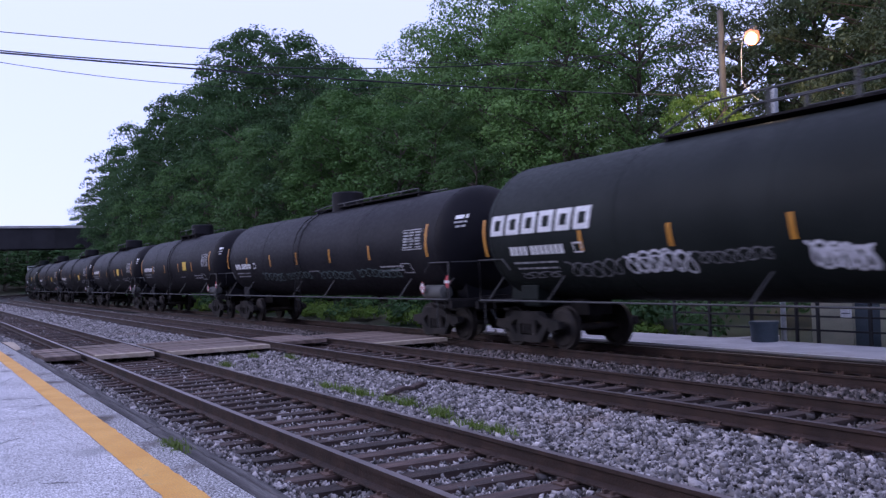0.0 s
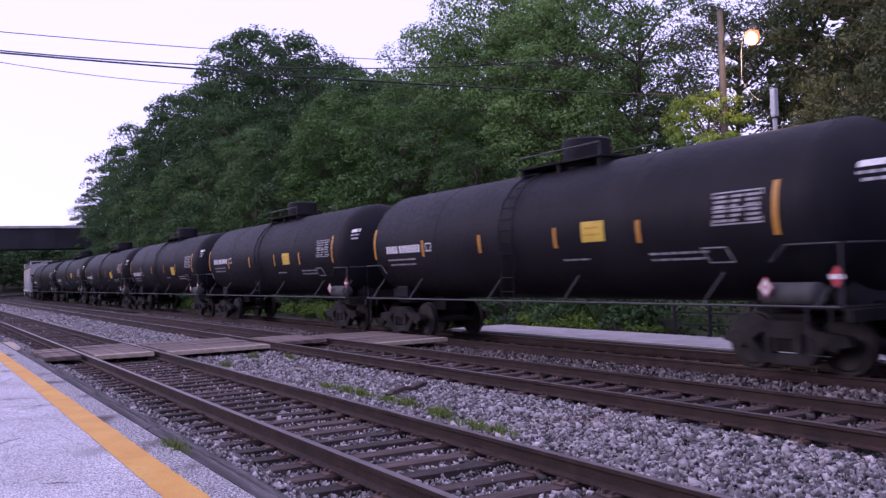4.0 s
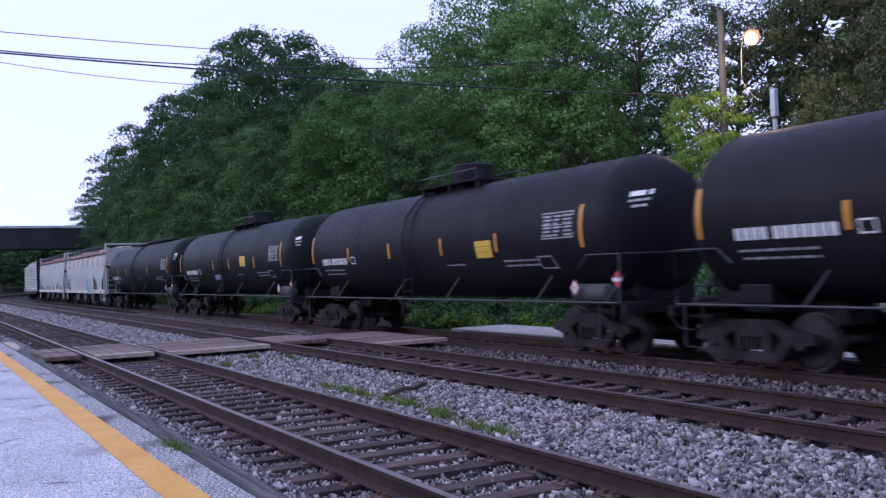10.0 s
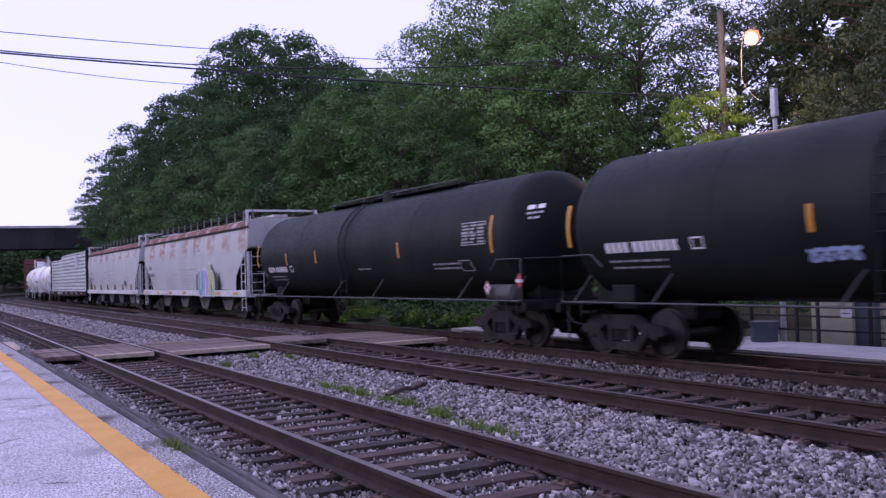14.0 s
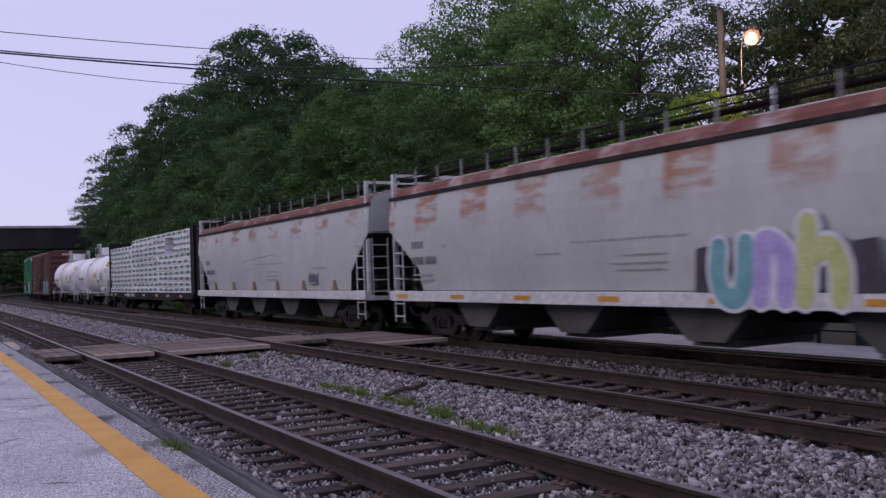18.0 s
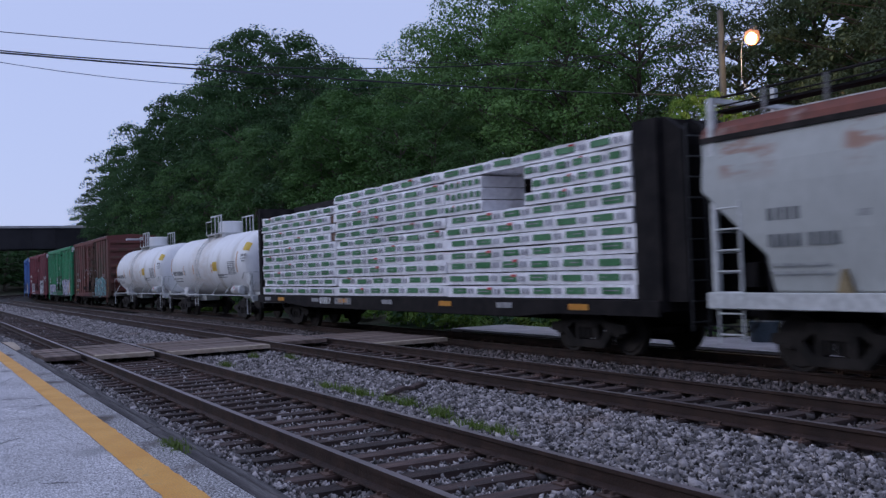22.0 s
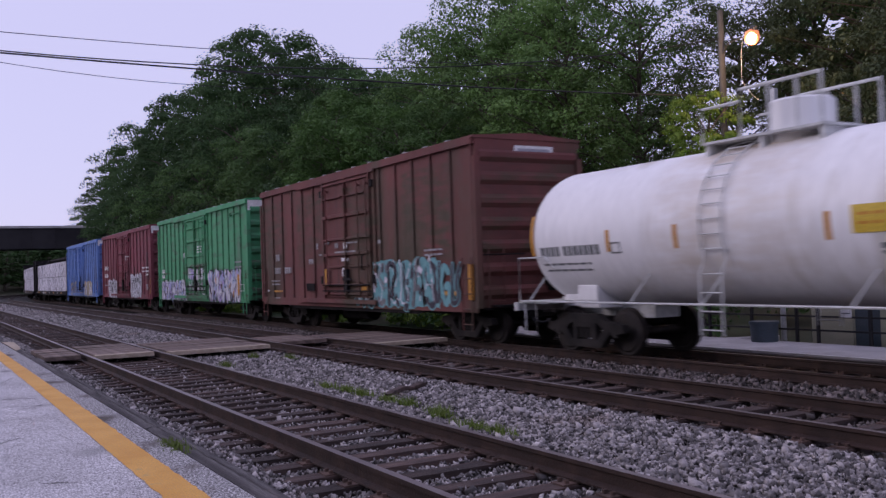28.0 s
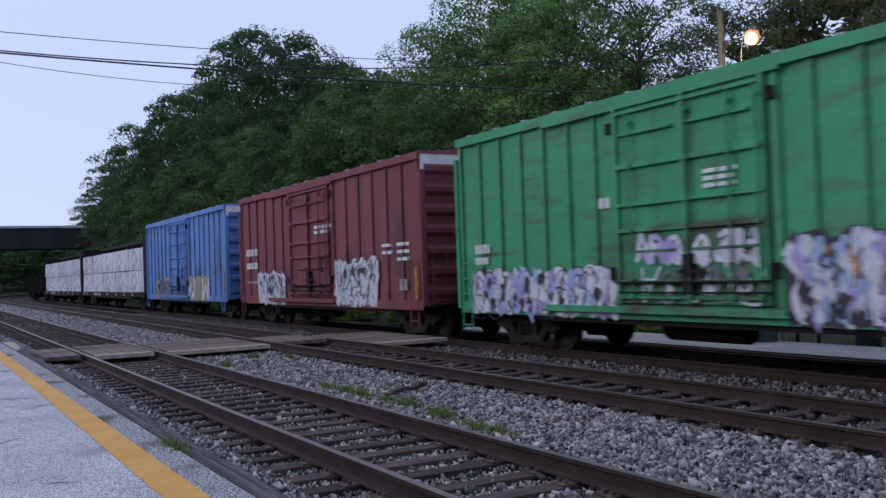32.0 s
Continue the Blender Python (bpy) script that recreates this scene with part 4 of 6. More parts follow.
SPRAYS = [SPRAY_WHITE, SPRAY_BLUE, SPRAY_DARK, SPRAY_ORANGE, SPRAY_TEAL, SPRAY_LILAC, SPRAY_LIME, SPRAY_GREY, SPRAY_TAN]
MOVING, WHEELS = [], []



def wheelset_mesh():
    s = Shape()
    prof = [(0.0, 0.0), (0.0, 0.10), (-0.03, 0.13), (-0.03, 0.37), (0.0, 0.40), (0.0, WHEEL), (0.10, WHEEL + 0.003), (0.105, WHEEL + 0.028), (0.13, WHEEL + 0.025), (0.13, 0.40), (0.09, 0.37), (0.09, 0.13), (0.13, 0.10)]
    w = Shape().lathe(prof, 32)
    for sg in (-1, 1):
        s.add([(y if sg > 0 else -y, (-0.80 + x) * (1 if sg < 0 else -1), z) for x, y, z in w.v], w.f)
    s.tube([(0, -1.06, 0), (0, 1.06, 0)], 0.085, 14)
    for sg in (-1, 1):
        s.tube([(0, sg * 0.88, 0), (0, sg * 1.08, 0)], 0.11, 14, 1)
        s.tube([(0, sg * 1.08, 0), (0, sg * 1.095, 0)], 0.075, 12, 2)
        for i in range(3):
            a = 2.0944 * i
            s.tube([(0.07 * math.cos(a), sg * 1.08, 0.07 * math.sin(a)), (0.07 * math.cos(a), sg * 1.11, 0.07 * math.sin(a))], 0.018, 6, 2)
    return s.mesh("wheelset", [WHEEL_STEEL, TRUCK_STEEL, CAP_GREY], 40)


def side_frame_mesh(sg):
    """A cast three-piece truck side: bowed top member, dropped bottom member, two columns, springs between."""
    s = Shape()
    y0, y1 = sg * 0.97, sg * 1.14
    y0, y1 = min(y0, y1), max(y0, y1)
    top = [(-1.20, 0.48), (-1.14, 0.62), (-0.62, 0.68), (-0.42, 0.82), (0.42, 0.82), (0.62, 0.68), (1.14, 0.62), (1.20, 0.48), (1.05, 0.44), (0.86, 0.50), (0.62, 0.50), (0.40, 0.64), (-0.40, 0.64), (-0.62, 0.50), (-0.86, 0.50), (-1.05, 0.44)]
    low = [(-0.84, 0.54), (-0.50, 0.15), (0.50, 0.15), (0.84, 0.54), (0.62, 0.54), (0.38, 0.30), (-0.38, 0.30), (-0.62, 0.54)]
    s.prism(top, y0, y1, 0, "y")
    s.prism(low, y0, y1, 0, "y")
    for x in (-0.99, 0.79):
        s.box(x, x + 0.20, min(y0, y1) + 0.01, max(y0, y1) - 0.01, 0.40, 0.55)
    for x in (-0.32, 0.26):
        s.box(x - 0.03, x + 0.09, y0, y1, 0.28, 0.66)
    for x in (-0.16, 0.0, 0.16):
        s.tube([(x, (y0 + y1) / 2, 0.33), (x, (y0 + y1) / 2, 0.55)], 0.065, 10)
    s.box(-0.25, 0.25, min(y0, y1) - 0.01, max(y0, y1) + 0.01, 0.55, 0.66)
    return s.mesh("side_frame", TRUCK_STEEL, 30)


WHEELSET = wheelset_mesh()
SIDE = {g: side_frame_mesh(g) for g in (-1, 1)}
BOLSTER = Shape().box(-0.2, 0.2, -1.1, 1.1, 0.52, 0.74).tube([(0, 0, 0.74), (0, 0, 0.86)], 0.25, 14).mesh("truck", FRAME_BLACK)


def truck(car, x):
    t = part("truck", BOLSTER, None, car, at=pose(x, 0, 0))
    for g in (-1, 1):
        part("side_frame", SIDE[g], None, t)
    for a in (-0.89, 0.89):
        w = part("wheelset", WHEELSET, None, t, at=pose(a, 0, WHEEL))
        WHEELS.append((w, a))
    return t


def coupler(car, x, sg):
    s = Shape().box(min(x, x + sg * 0.55), max(x, x + sg * 0.55), -0.09, 0.09, 0.78, 0.98)
    s.box(min(x + sg * 0.5, x + sg * 0.85), max(x + sg * 0.5, x + sg * 0.85), -0.16, 0.13, 0.74, 1.02)
    part("coupler", s, TRUCK_STEEL, car, bevel=0.02)
    h = [(x, -0.25, 0.85), (x + sg * 0.3, -0.25, 0.55), (x + sg * 0.6, -0.2, 0.5), (x + sg * 0.85, -0.15, 0.6)]
    part("air_hose", Shape().tube(h, 0.025, 6), CABLE, car, smooth=60)


def new_car(name, label, category, left, length):
    c = thing(name, label, category, "cars of the freight train")
    MOVING.append((c, left + length / 2))
    return c


def plate(x0, x1, z0, z1, n=1, y=-0.004, lean=0.0):
    """A flat painted mark on the plane y, in n steps of height, leaning by lean."""
    s = Shape()
    v = []
    for i in range(n + 1):
        u = i / n
        v += [(x0 + lean * u, y, z0 + (z1 - z0) * u), (x1 + lean * u, y, z0 + (z1 - z0) * u)]
    return s.add(v, [(2 * i, 2 * i + 1, 2 * i + 3, 2 * i + 2) for i in range(n)])


def lettering(car, x, z, w, h, paint, seed, tank=None, y=-0.004, label=""):
    """A row of lettering that stays plain blocks: single ones where it is large, word-long bars where it is small."""
    r, a, count = random.Random(seed), x, 0
    while a < x + w - 0.2 * h:
        big = h >= 0.12
        b = min(x + w, a + (0.62 * h if big else h * r.uniform(2.2, 6.0)))
        s = plate(a, b, z, z + h, 4 if tank and big else 1, 0.0 if tank else y)
        part("lettering_block" if big else "lettering_bar", on_tank(s, *tank) if tank else s, paint, car, label)
        count += 1
        a = b + (0.62 * h if big and count == 4 else 0.22 * h if big else 0.9 * h)


def curve(pts, n=5):
    """A smooth line through pts."""
    out = []
    for i in range(len(pts) - 1):
        p0, p1, p2, p3 = pts[max(0, i - 1)], pts[i], pts[i + 1], pts[min(len(pts) - 1, i + 2)]
        for j in range(n):
            t = j / n
            out.append(tuple(0.5 * (2 * b + (c - a) * t + (2 * a - 5 * b + 4 * c - d) * t * t + (3 * b - a - 3 * c + d) * t ** 3) for a, b, c, d in zip(p0, p1, p2, p3)))
    return out + [pts[-1]]


def ribbon(s, pts, w, k=0, y=0.0):
    """A painted line of width w along (x, z) points, with rounded ends."""
    v = []
    n = len(pts)
    for j, (a, b) in enumerate(pts):
        p, q = pts[max(0, j - 1)], pts[min(n - 1, j + 1)]
        dx, dz = q[0] - p[0], q[1] - p[1]
        d = math.hypot(dx, dz) or 1
        v += [(a - dz / d * w / 2, y, b + dx / d * w / 2), (a + dz / d * w / 2, y, b - dx / d * w / 2)]
    s.add(v, [(2 * j, 2 * j + 1, 2 * j + 3, 2 * j + 2) for j in range(n - 1)], k)
    for a, b in (pts[0], pts[-1]):
        s.add([(a + w / 2 * math.cos(0.785 * i), y - 0.0004, b + w / 2 * math.sin(0.785 * i)) for i in range(8)], [tuple(range(8))], k)
    return s


FORMS = (((0, 0), (0.06, 0.6), (0.1, 1), (0.7, 0.98), (0.85, 0.75), (0.5, 0.5), (0.95, 0)),
         ((0.95, 0.85), (0.5, 1), (0.1, 0.72), (0.5, 0.5), (0.9, 0.28), (0.5, 0), (0.05, 0.12)),
         ((1, 0.85), (0.5, 1), (0.05, 0.5), (0.5, 0), (1, 0.2), (0.95, 0.5), (0.6, 0.45)),
         ((0, 0), (0.08, 1), (0.5, 0.35), (0.92, 1), (1, 0)),
         ((0, 1), (0.05, 0.25), (0.5, 0), (0.92, 0.25), (1, 1)),
         ((0, 0), (0.45, 1), (0.6, 1), (1, 0), (0.8, 0.4), (0.2, 0.4)),
         ((0.1, 1), (0.05, 0), (0.1, 0.5), (0.6, 0.6), (0.95, 0.4), (0.95, 0)))


def sprayed(seed, x0, x1, z0, z1, count, wide, fills, edge, y=0.0, back=None, shards=0):
    """A sprayed piece: interlocking rounded forms, each an edge line with a fill on it; slots are materials."""
    r, s = random.Random(seed), Shape()
    cw = (x1 - x0) / count
    if back is not None:
        n = 4 * count
        top = [(x0 + (x1 - x0) * i / n, z1 + r.uniform(-0.16, 0.10)) for i in range(n + 1)]
        low = [(x0 + (x1 - x0) * i / n, z0 + r.uniform(-0.04, 0.10)) for i in range(n + 1)]
        s.add([(a, y, b) for p in zip(low, top) for a, b in p], [(2 * i, 2 * i + 2, 2 * i + 3, 2 * i + 1) for i in range(n)], back)
    forms = []
    for i in range(count):
        lean, grow, lift = r.uniform(-0.12, 0.2), r.uniform(0.95, 1.2), r.uniform(-0.05, 0.05)
        form = [((1 - u) if r_u else u, (1 - v) if r_v else v) for r_u, r_v in ((r.random() < 0.5, r.random() < 0.5),) for u, v in r.choice(FORMS)]
        pts = [(x0 + cw * (i + 0.12 + 0.76 * (0.5 + (u - 0.5) * grow)) + lean * v, z0 + wide * 0.6 + (z1 - z0 - 1.2 * wide) * v + lift) for u, v in form]
        forms.append(curve(pts))
    for i, p in enumerate(forms):
        if edge is not None:
            ribbon(s, p, wide * 1.5, edge, y - 0.002 - 0.0009 * (i % 2))
    for i, p in enumerate(forms):
        ribbon(s, p, wide, fills[i % len(fills)], y - 0.005 - 0.0009 * (i % 2))
    for i in range(shards):
        a, b, g = r.uniform(x0, x1), r.uniform(z0 + 0.1, z1 - 0.15), r.uniform(0.08, 0.24)
        q = [(a + g * r.uniform(0.3, 1) * math.cos(t), y - 0.008 - 0.0002 * i, b + 1.5 * g * r.uniform(0.3, 1) * math.sin(t)) for t in (0.4, 1.9, 3.4, 5.0)]
        s.add(q, [(0, 1, 2, 3)], r.choice(fills + ((edge,) if edge is not None else ())))
    return s


def scrawl(seed, x0, x1, z0, z1, loops, wide):
    """One looping spray line."""
    r = random.Random(seed)
    pts, n = [], loops * 9
    for i in range(n + 1):
        u = i / n
        t = 6.283 * loops * u
        g = 0.45 + 0.55 * abs(math.sin(0.43 * t + seed)) * r.uniform(0.6, 1)
        pts.append((x0 + (x1 - x0) * u + 0.8 * (x1 - x0) / loops * math.sin(t) * g, (z0 + z1) / 2 + (z1 - z0) / 2 * math.cos(t * 1.0 + 0.3 * math.sin(t)) * g))
    return ribbon(Shape(), curve(pts, 2), wide)


def on_tank(shape, rad, cz, lift=0.006):
    """Wraps a flat shape, drawn on the plane y = 0, on the near side of a tank."""
    out = Shape()
    for (x, y, z) in shape.v:
        a = max(-1.5, min(1.5, (z - cz) / rad))
        q = rad + lift - y
        out.v.append((x, -q * math.cos(a), cz + q * math.sin(a)))
    out.f, out.k = shape.f, shape.k
    return out


def fine_box(s, x0, x1, z0, z1, k=0, t=0.004, n=5):
    """A thin plate on y = 0 with enough steps in z to be wrapped."""
    for i in range(n):
        a, b = z0 + (z1 - z0) * i / n, z0 + (z1 - z0) * (i + 1) / n
        s.add([(x0, -t, a), (x1, -t, a), (x1, -t, b), (x0, -t, b)], [(0, 1, 2, 3)], k)
    return s


def ladder(x, y, z0, z1, w=0.42, r=0.016, step=0.36, across="x"):
    s = Shape()
    dx, dy = (w / 2, 0) if across == "x" else (0, w / 2)
    for g in (-1, 1):
        s.tube([(x + g * dx, y + g * dy, z0), (x + g * dx, y + g * dy, z1)], r, 6)
    z = z0 + 0.15
    while z < z1:
        s.tube([(x - dx, y - dy, z), (x + dx, y + dy, z)], r * 0.85, 6)
        z += step
    return s


def tank_profile(lt, rad, dome=0.75):
    h = lt / 2
    left = [(-h + dome * (1 - math.cos(a)), rad * math.sin(a)) for a in [1.5708 * i / 10 for i in range(11)]]
    left[0] = (-h, 0.001)
    return left + [(-x, r) for x, r in reversed(left)]


def tank_car(left, length, paint, label, rad=1.47, cz=2.53, steel=FRAME_BLACK, rail_mat=HANDRAIL_GREY, seed=0, mark=True, drop=0.0, top="low", tz=2.26, ink=None, dim=None, yellow=None, graffiti=None, logo=False, strips=(0.65, 3.46, 6.19, 9.08, 11.57), lx=-0.55, strip_z=-0.15, walkway=None, dome=0.58, hand=0.50, cut=0.0, back=0.6, right=0.35):
    c = new_car("tank_car", label, "tank car", left - back, length)
    ink, dim = ink or STENCIL, dim or STENCIL_DIM
    lt = length - 1.15
    h = lt / 2
    hr = h - cut
    part("tank", Shape().lathe([(x - cut / 2, q) for x, q in tank_profile(lt - cut, rad)], 64, cz=cz), paint, c, smooth=35)
    for x in (-h + 0.75, -h * 0.48, -0.9, h * 0.42, hr - 0.75):
        part("weld_seam", Shape().lathe([(x - 0.025, rad - 0.01), (x - 0.02, rad + 0.005), (x + 0.02, rad + 0.005), (x + 0.025, rad - 0.01)], 64, cz=cz), paint, c, smooth=35)
    tb = h - 1.43 if back else h - 2.35
    for sg in (-1, 1):
        x = sg * tb - (0.5 if not back and sg < 0 else 0)
        part("saddle", Shape().prism([(-0.95, 0.92), (-1.02, 1.1), (-1.02, 1.4), (1.02, 1.4), (1.02, 1.1), (0.95, 0.92)], x - 0.32, x + 0.32), paint, c, bevel=0.03)
        part("head_brace", Shape().prism([(x + sg * 0.55, 0.95), (x + sg * 1.1, 0.95), (x + sg * 1.0, 1.5), (x + sg * 0.5, 1.75)], -0.75, 0.75, 0, "y"), paint, c)
        part("stub_sill", Shape().box(min(x - sg * 1.2, sg * (length / 2 - 0.7)), max(x - sg * 1.2, sg * (length / 2 - 0.7)), -0.33, 0.33, 0.72, 1.12), steel, c)
        e = sg * (length / 2 - 0.62)
        part("end_platform", Shape().box(min(e, e - sg * 1.0), max(e, e - sg * 1.0), -1.45, 1.45, 1.02, 1.07), steel, c)
        part("end_sill", Shape().box(min(e, e + sg * 0.12), max(e, e + sg * 0.12), -1.5, 1.5, 0.86, 1.04), steel, c)
        truck(c, x)
        coupler(c, sg * (length / 2 - 0.72), sg)
        for g in (-1, 1):
            part("sill_step", Shape().tube([(e - sg * 0.25, g * 1.47, 1.05), (e - sg * 0.25, g * 1.47, 0.35), (e - sg * 0.65, g * 1.47, 0.35), (e - sg * 0.65, g * 1.47, 1.05)], 0.018, 6), rail_mat, c, smooth=50)
            part("grab_iron", Shape().tube([(e - sg * 0.05, g * 1.46, 1.07), (e - sg * 0.05, g * 1.46, 2.0), (e - sg * 1.0, g * 1.46, 2.0), (e - sg * 1.3, g * 1.44, 1.75)], 0.018, 6), rail_mat, c, smooth=50)
        part("grab_iron", Shape().tube([(e + sg * 0.02, -1.4, 2.0), (e + sg * 0.02, 1.4, 2.0)], 0.018, 6), rail_mat, c, smooth=50)
    for g in (-1, 1):
        w = Shape().tube([(-length / 2 + 0.7, g * 1.50, 1.07), (length / 2 - 0.7, g * 1.50, 1.07)], 0.022, 6)
        for x in (-h + 0.5, -tb + 1.3, -1.4, 1.4, tb - 1.3, h - 0.5):
            w.tube([(x, g * 1.5, 1.07), (x + 0.25, g * 1.22, 1.6)], 0.02, 6)
        part("side_handrail", w, rail_mat, c, smooth=50)
    # ladder, top platform and valve housing
    for g in (-1, 1):
        ls = Shape()
        for a in (-0.24, 0.24):
            ls.tube([(lx + a, g * 1.50, 0.55), (lx + a, g * 1.50, 1.6)] + [(lx + a, g * (rad + 0.07) * math.cos(q), cz + (rad + 0.07) * math.sin(q)) for q in (-0.4, -0.1, 0.2, 0.5, 0.8, 1.1, 1.3)], 0.017, 6)
        for i in range(14):
            q = -0.95 + 0.17 * i
            yy, zz = g * (rad + 0.07) * math.cos(q), cz + (rad + 0.07) * math.sin(q)
            if q < -0.35:
                yy, zz = g * 1.5, 0.65 + 0.31 * (q + 0.95) / 0.17
            ls.tube([(lx - 0.24, yy, zz), (lx + 0.24, yy, zz)], 0.012, 6)
        part("ladder", ls, rail_mat if top == "high" else paint, c, smooth=50)
    zt = cz + rad
    p0, p1 = walkway or ((lx - 0.8, lx + 1.75) if top == "high" else (lx - 0.5, lx + 2.4))
    vx = lx + (0.75 if top == "high" else 1.1)
    pw_ = 0.48 if walkway else 0.75
    pf = Shape().box(p0, p1, -pw_, pw_, zt + 0.03, zt + 0.07)
    for x in (p0 + 0.1, (p0 + p1) / 2, p1 - 0.1):
        pf.box(x - 0.04, x + 0.04, 0.05 - pw_, pw_ - 0.05, zt - 0.2, zt + 0.03)
    part("top_platform", pf, steel, c)
    dh = 0.62 if top == "high" else dome
    part("valve_housing", Shape().tube([(vx, 0, zt - 0.1), (vx, 0, zt + dh - 0.04), (vx, 0, zt + dh)], [0.54, 0.54, 0.49], 28), paint, c, smooth=35)
    hh = zt + (0.86 if top == "high" else hand)
    for g in (-1, 1):
        rl = Shape()
        q = g * pw_
        if top == "high":
            rl.tube([(p0 + 0.9, q, zt + 0.05), (p0 + 0.9, q, hh), (p1 - 0.05, q, hh), (p1 - 0.05, q, zt + 0.05)], 0.035, 8)
            rl.tube([(p0 + 0.05, q, zt + 0.05), (p0 + 0.05, q, hh - 0.2), (p0 + 0.9, q, hh - 0.2)], 0.03, 8)
            for x in (p0 + 1.5, p0 + 2.05):
                rl.tube([(x, q, zt), (x, q, hh)], 0.028, 8)
        elif walkway:
            rl.tube([(p0, q, zt + 0.06), (p0 + 1.2, q, hh), (p1, q, hh), (p1, q, zt + 0.05)], 0.022, 6)
            if hand > 0.3:
                rl.tube([(p0 + 2.6, q, zt + 0.27), (p1, q, zt + 0.27)], 0.018, 6)
            for i in range(5):
                x = p0 + 2.6 + (p1 - p0 - 2.6) * i / 5
                rl.box(x - 0.035, x + 0.035, q - 0.03, q + 0.03, zt + 0.04, hh)
        else:
            rl.tube([(p0, q, zt + 0.05), (p0, q, zt + 0.3), (p1, q, zt + 0.32), (p1, q, zt + 0.05)], 0.02, 6)
            rl.tube([(p0 + 1.2, q, zt + 0.05), (p0 + 1.2, q, zt + 0.31)], 0.02, 6)
        part("platform_rail", rl, rail_mat, c, smooth=50)
    # paint marks on the near side, placed from the left end of the tank
    if mark:
        x0 = -length / 2 + back
        xr = x0 + right
        on = (rad, cz)

        def row(u, z, w, hh, mt, q, label=""):
            lettering(c, x0 + u, z, w, hh, mt, seed + q, on, label=label)

        row(1.4, tz, 1.9, 0.20, ink, 0)
        row(1.4, tz - 0.20, 1.55, 0.045, dim, 1)
        row(1.45, tz - 0.34, 1.45, 0.045, dim, 2)
        row(9.2, 1.88, 0.85, 0.04, dim, 3)
        row(length - 5.6 + right, 1.92, 1.4, 0.045, dim, 4)
        row(length - 5.6 + right, 1.80, 1.3, 0.045, dim, 5)
        row(length - 1.4 - 1.4 * cut + (0.4 if back else 0), cz + (0.52 if back else 0.26), 0.62, 0.10, ink, 7)
        row(length - 1.4 - 1.4 * cut + (0.4 if back else 0), cz + (0.41 if back else 0.15), 0.6, 0.05, dim, 8)
        row(length - 1.3 - 1.4 * cut + (0.4 if back else 0), cz + (0.30 if back else 0.05), 0.45, 0.05, dim, 9)
        # lined panel of small print
        u = xr + length - 4.0
        up = 0.30 if back else 0.0
        for i in range(6):
            for q, (a, b) in enumerate(((0.05, 0.30 + 0.05 * (i % 2)), (0.40, 0.66 - 0.06 * (i % 3)), (0.72, 1.0))):
                part("panel_line", on_tank(plate(u + a, u + b, up + cz - 0.02 - 0.078 * i, up + cz + 0.022 - 0.078 * i), *on), dim, c)
        sq = Shape()
        for a, b, p, q in ((0, 1.05, 0.06, 0.085), (0, 1.05, -0.46, -0.435), (0, 0.025, -0.435, 0.06), (1.025, 1.05, -0.435, 0.06), (0.025, 1.025, -0.19, -0.175)):
            fine_box(sq, u + a, u + b, up + cz + p, up + cz + q, n=1)
        part("panel_frame", on_tank(sq, *on), dim, c)
        sq = Shape()
        for a, b, p, q in ((0, 0.28, 0, 0.03), (0, 0.28, 0.19, 0.22), (0, 0.03, 0.03, 0.19), (0.25, 0.28, 0.03, 0.19)):
            fine_box(sq, x0 + 3.62 + a, x0 + 3.62 + b, tz + p, tz + q, n=1)
        part("stencil_frame", on_tank(sq, *on), ink, c)
        for x in (*[x0 + q for q in strips], xr + length - 2.72):
            tall = x in (x0 + strips[0], xr + length - 2.72)
            zc = cz + strip_z
            st = plate(x - 0.05, x + 0.05, zc - (0.22 if tall else 0.21), zc + (0.64 if tall else 0.21), 6, 0.0)
            part("reflector_strip", on_tank(st, *on), REFLECT, c, "yellow reflective strip")
        if yellow is not None:
            part("placard", on_tank(fine_box(Shape(), x0 + yellow, x0 + yellow + 0.68, cz - 0.28 - drop, cz + 0.12 - drop, n=4), rad, cz, 0.009), PLACARD_YELLOW, c, "yellow warning placard")
            lettering(c, x0 + yellow + 0.08, cz - 0.03 - drop, 0.5, 0.04, REFLECT, seed, (rad, cz, 0.014))
            lettering(c, x0 + yellow + 0.08, cz - 0.16 - drop, 0.45, 0.04, REFLECT, seed + 1, (rad, cz, 0.014))
        d = Shape()
        if back:
            pe = length / 2 - 0.75
            sk = Shape()
            a = xr + length - 4.25
            for p0_, p1_, lo, hi in ((0, 0.55, 0, 0.025), (0, 0.55, 0.275, 0.30), (0, 0.03, 0.025, 0.275), (0.52, 0.55, 0.025, 0.275)):
                pl_ = plate(a + p0_, a + p1_, 1.72 + lo, 1.72 + hi, 2, 0.0)
                sk.add([(x - (z - 1.72) * 0.3, y, z) for x, y, z in pl_.v], pl_.f)
            part("stencil_frame", on_tank(sk, *on), dim, c)
            part("hazard_placard", Shape().prism([(pe, 1.34), (pe + 0.13, 1.51), (pe, 1.68), (pe - 0.13, 1.51)], -1.46, -1.45, 0, "y").box(pe - 0.12, pe + 0.12, -1.466, -1.461, 1.475, 1.545, 1).box(pe - 0.03, pe + 0.03, -1.449, -1.42, 1.05, 1.6, 2), [PLACARD_RED, STENCIL, FRAME_BLACK], c, "red diamond placard with a white bar")
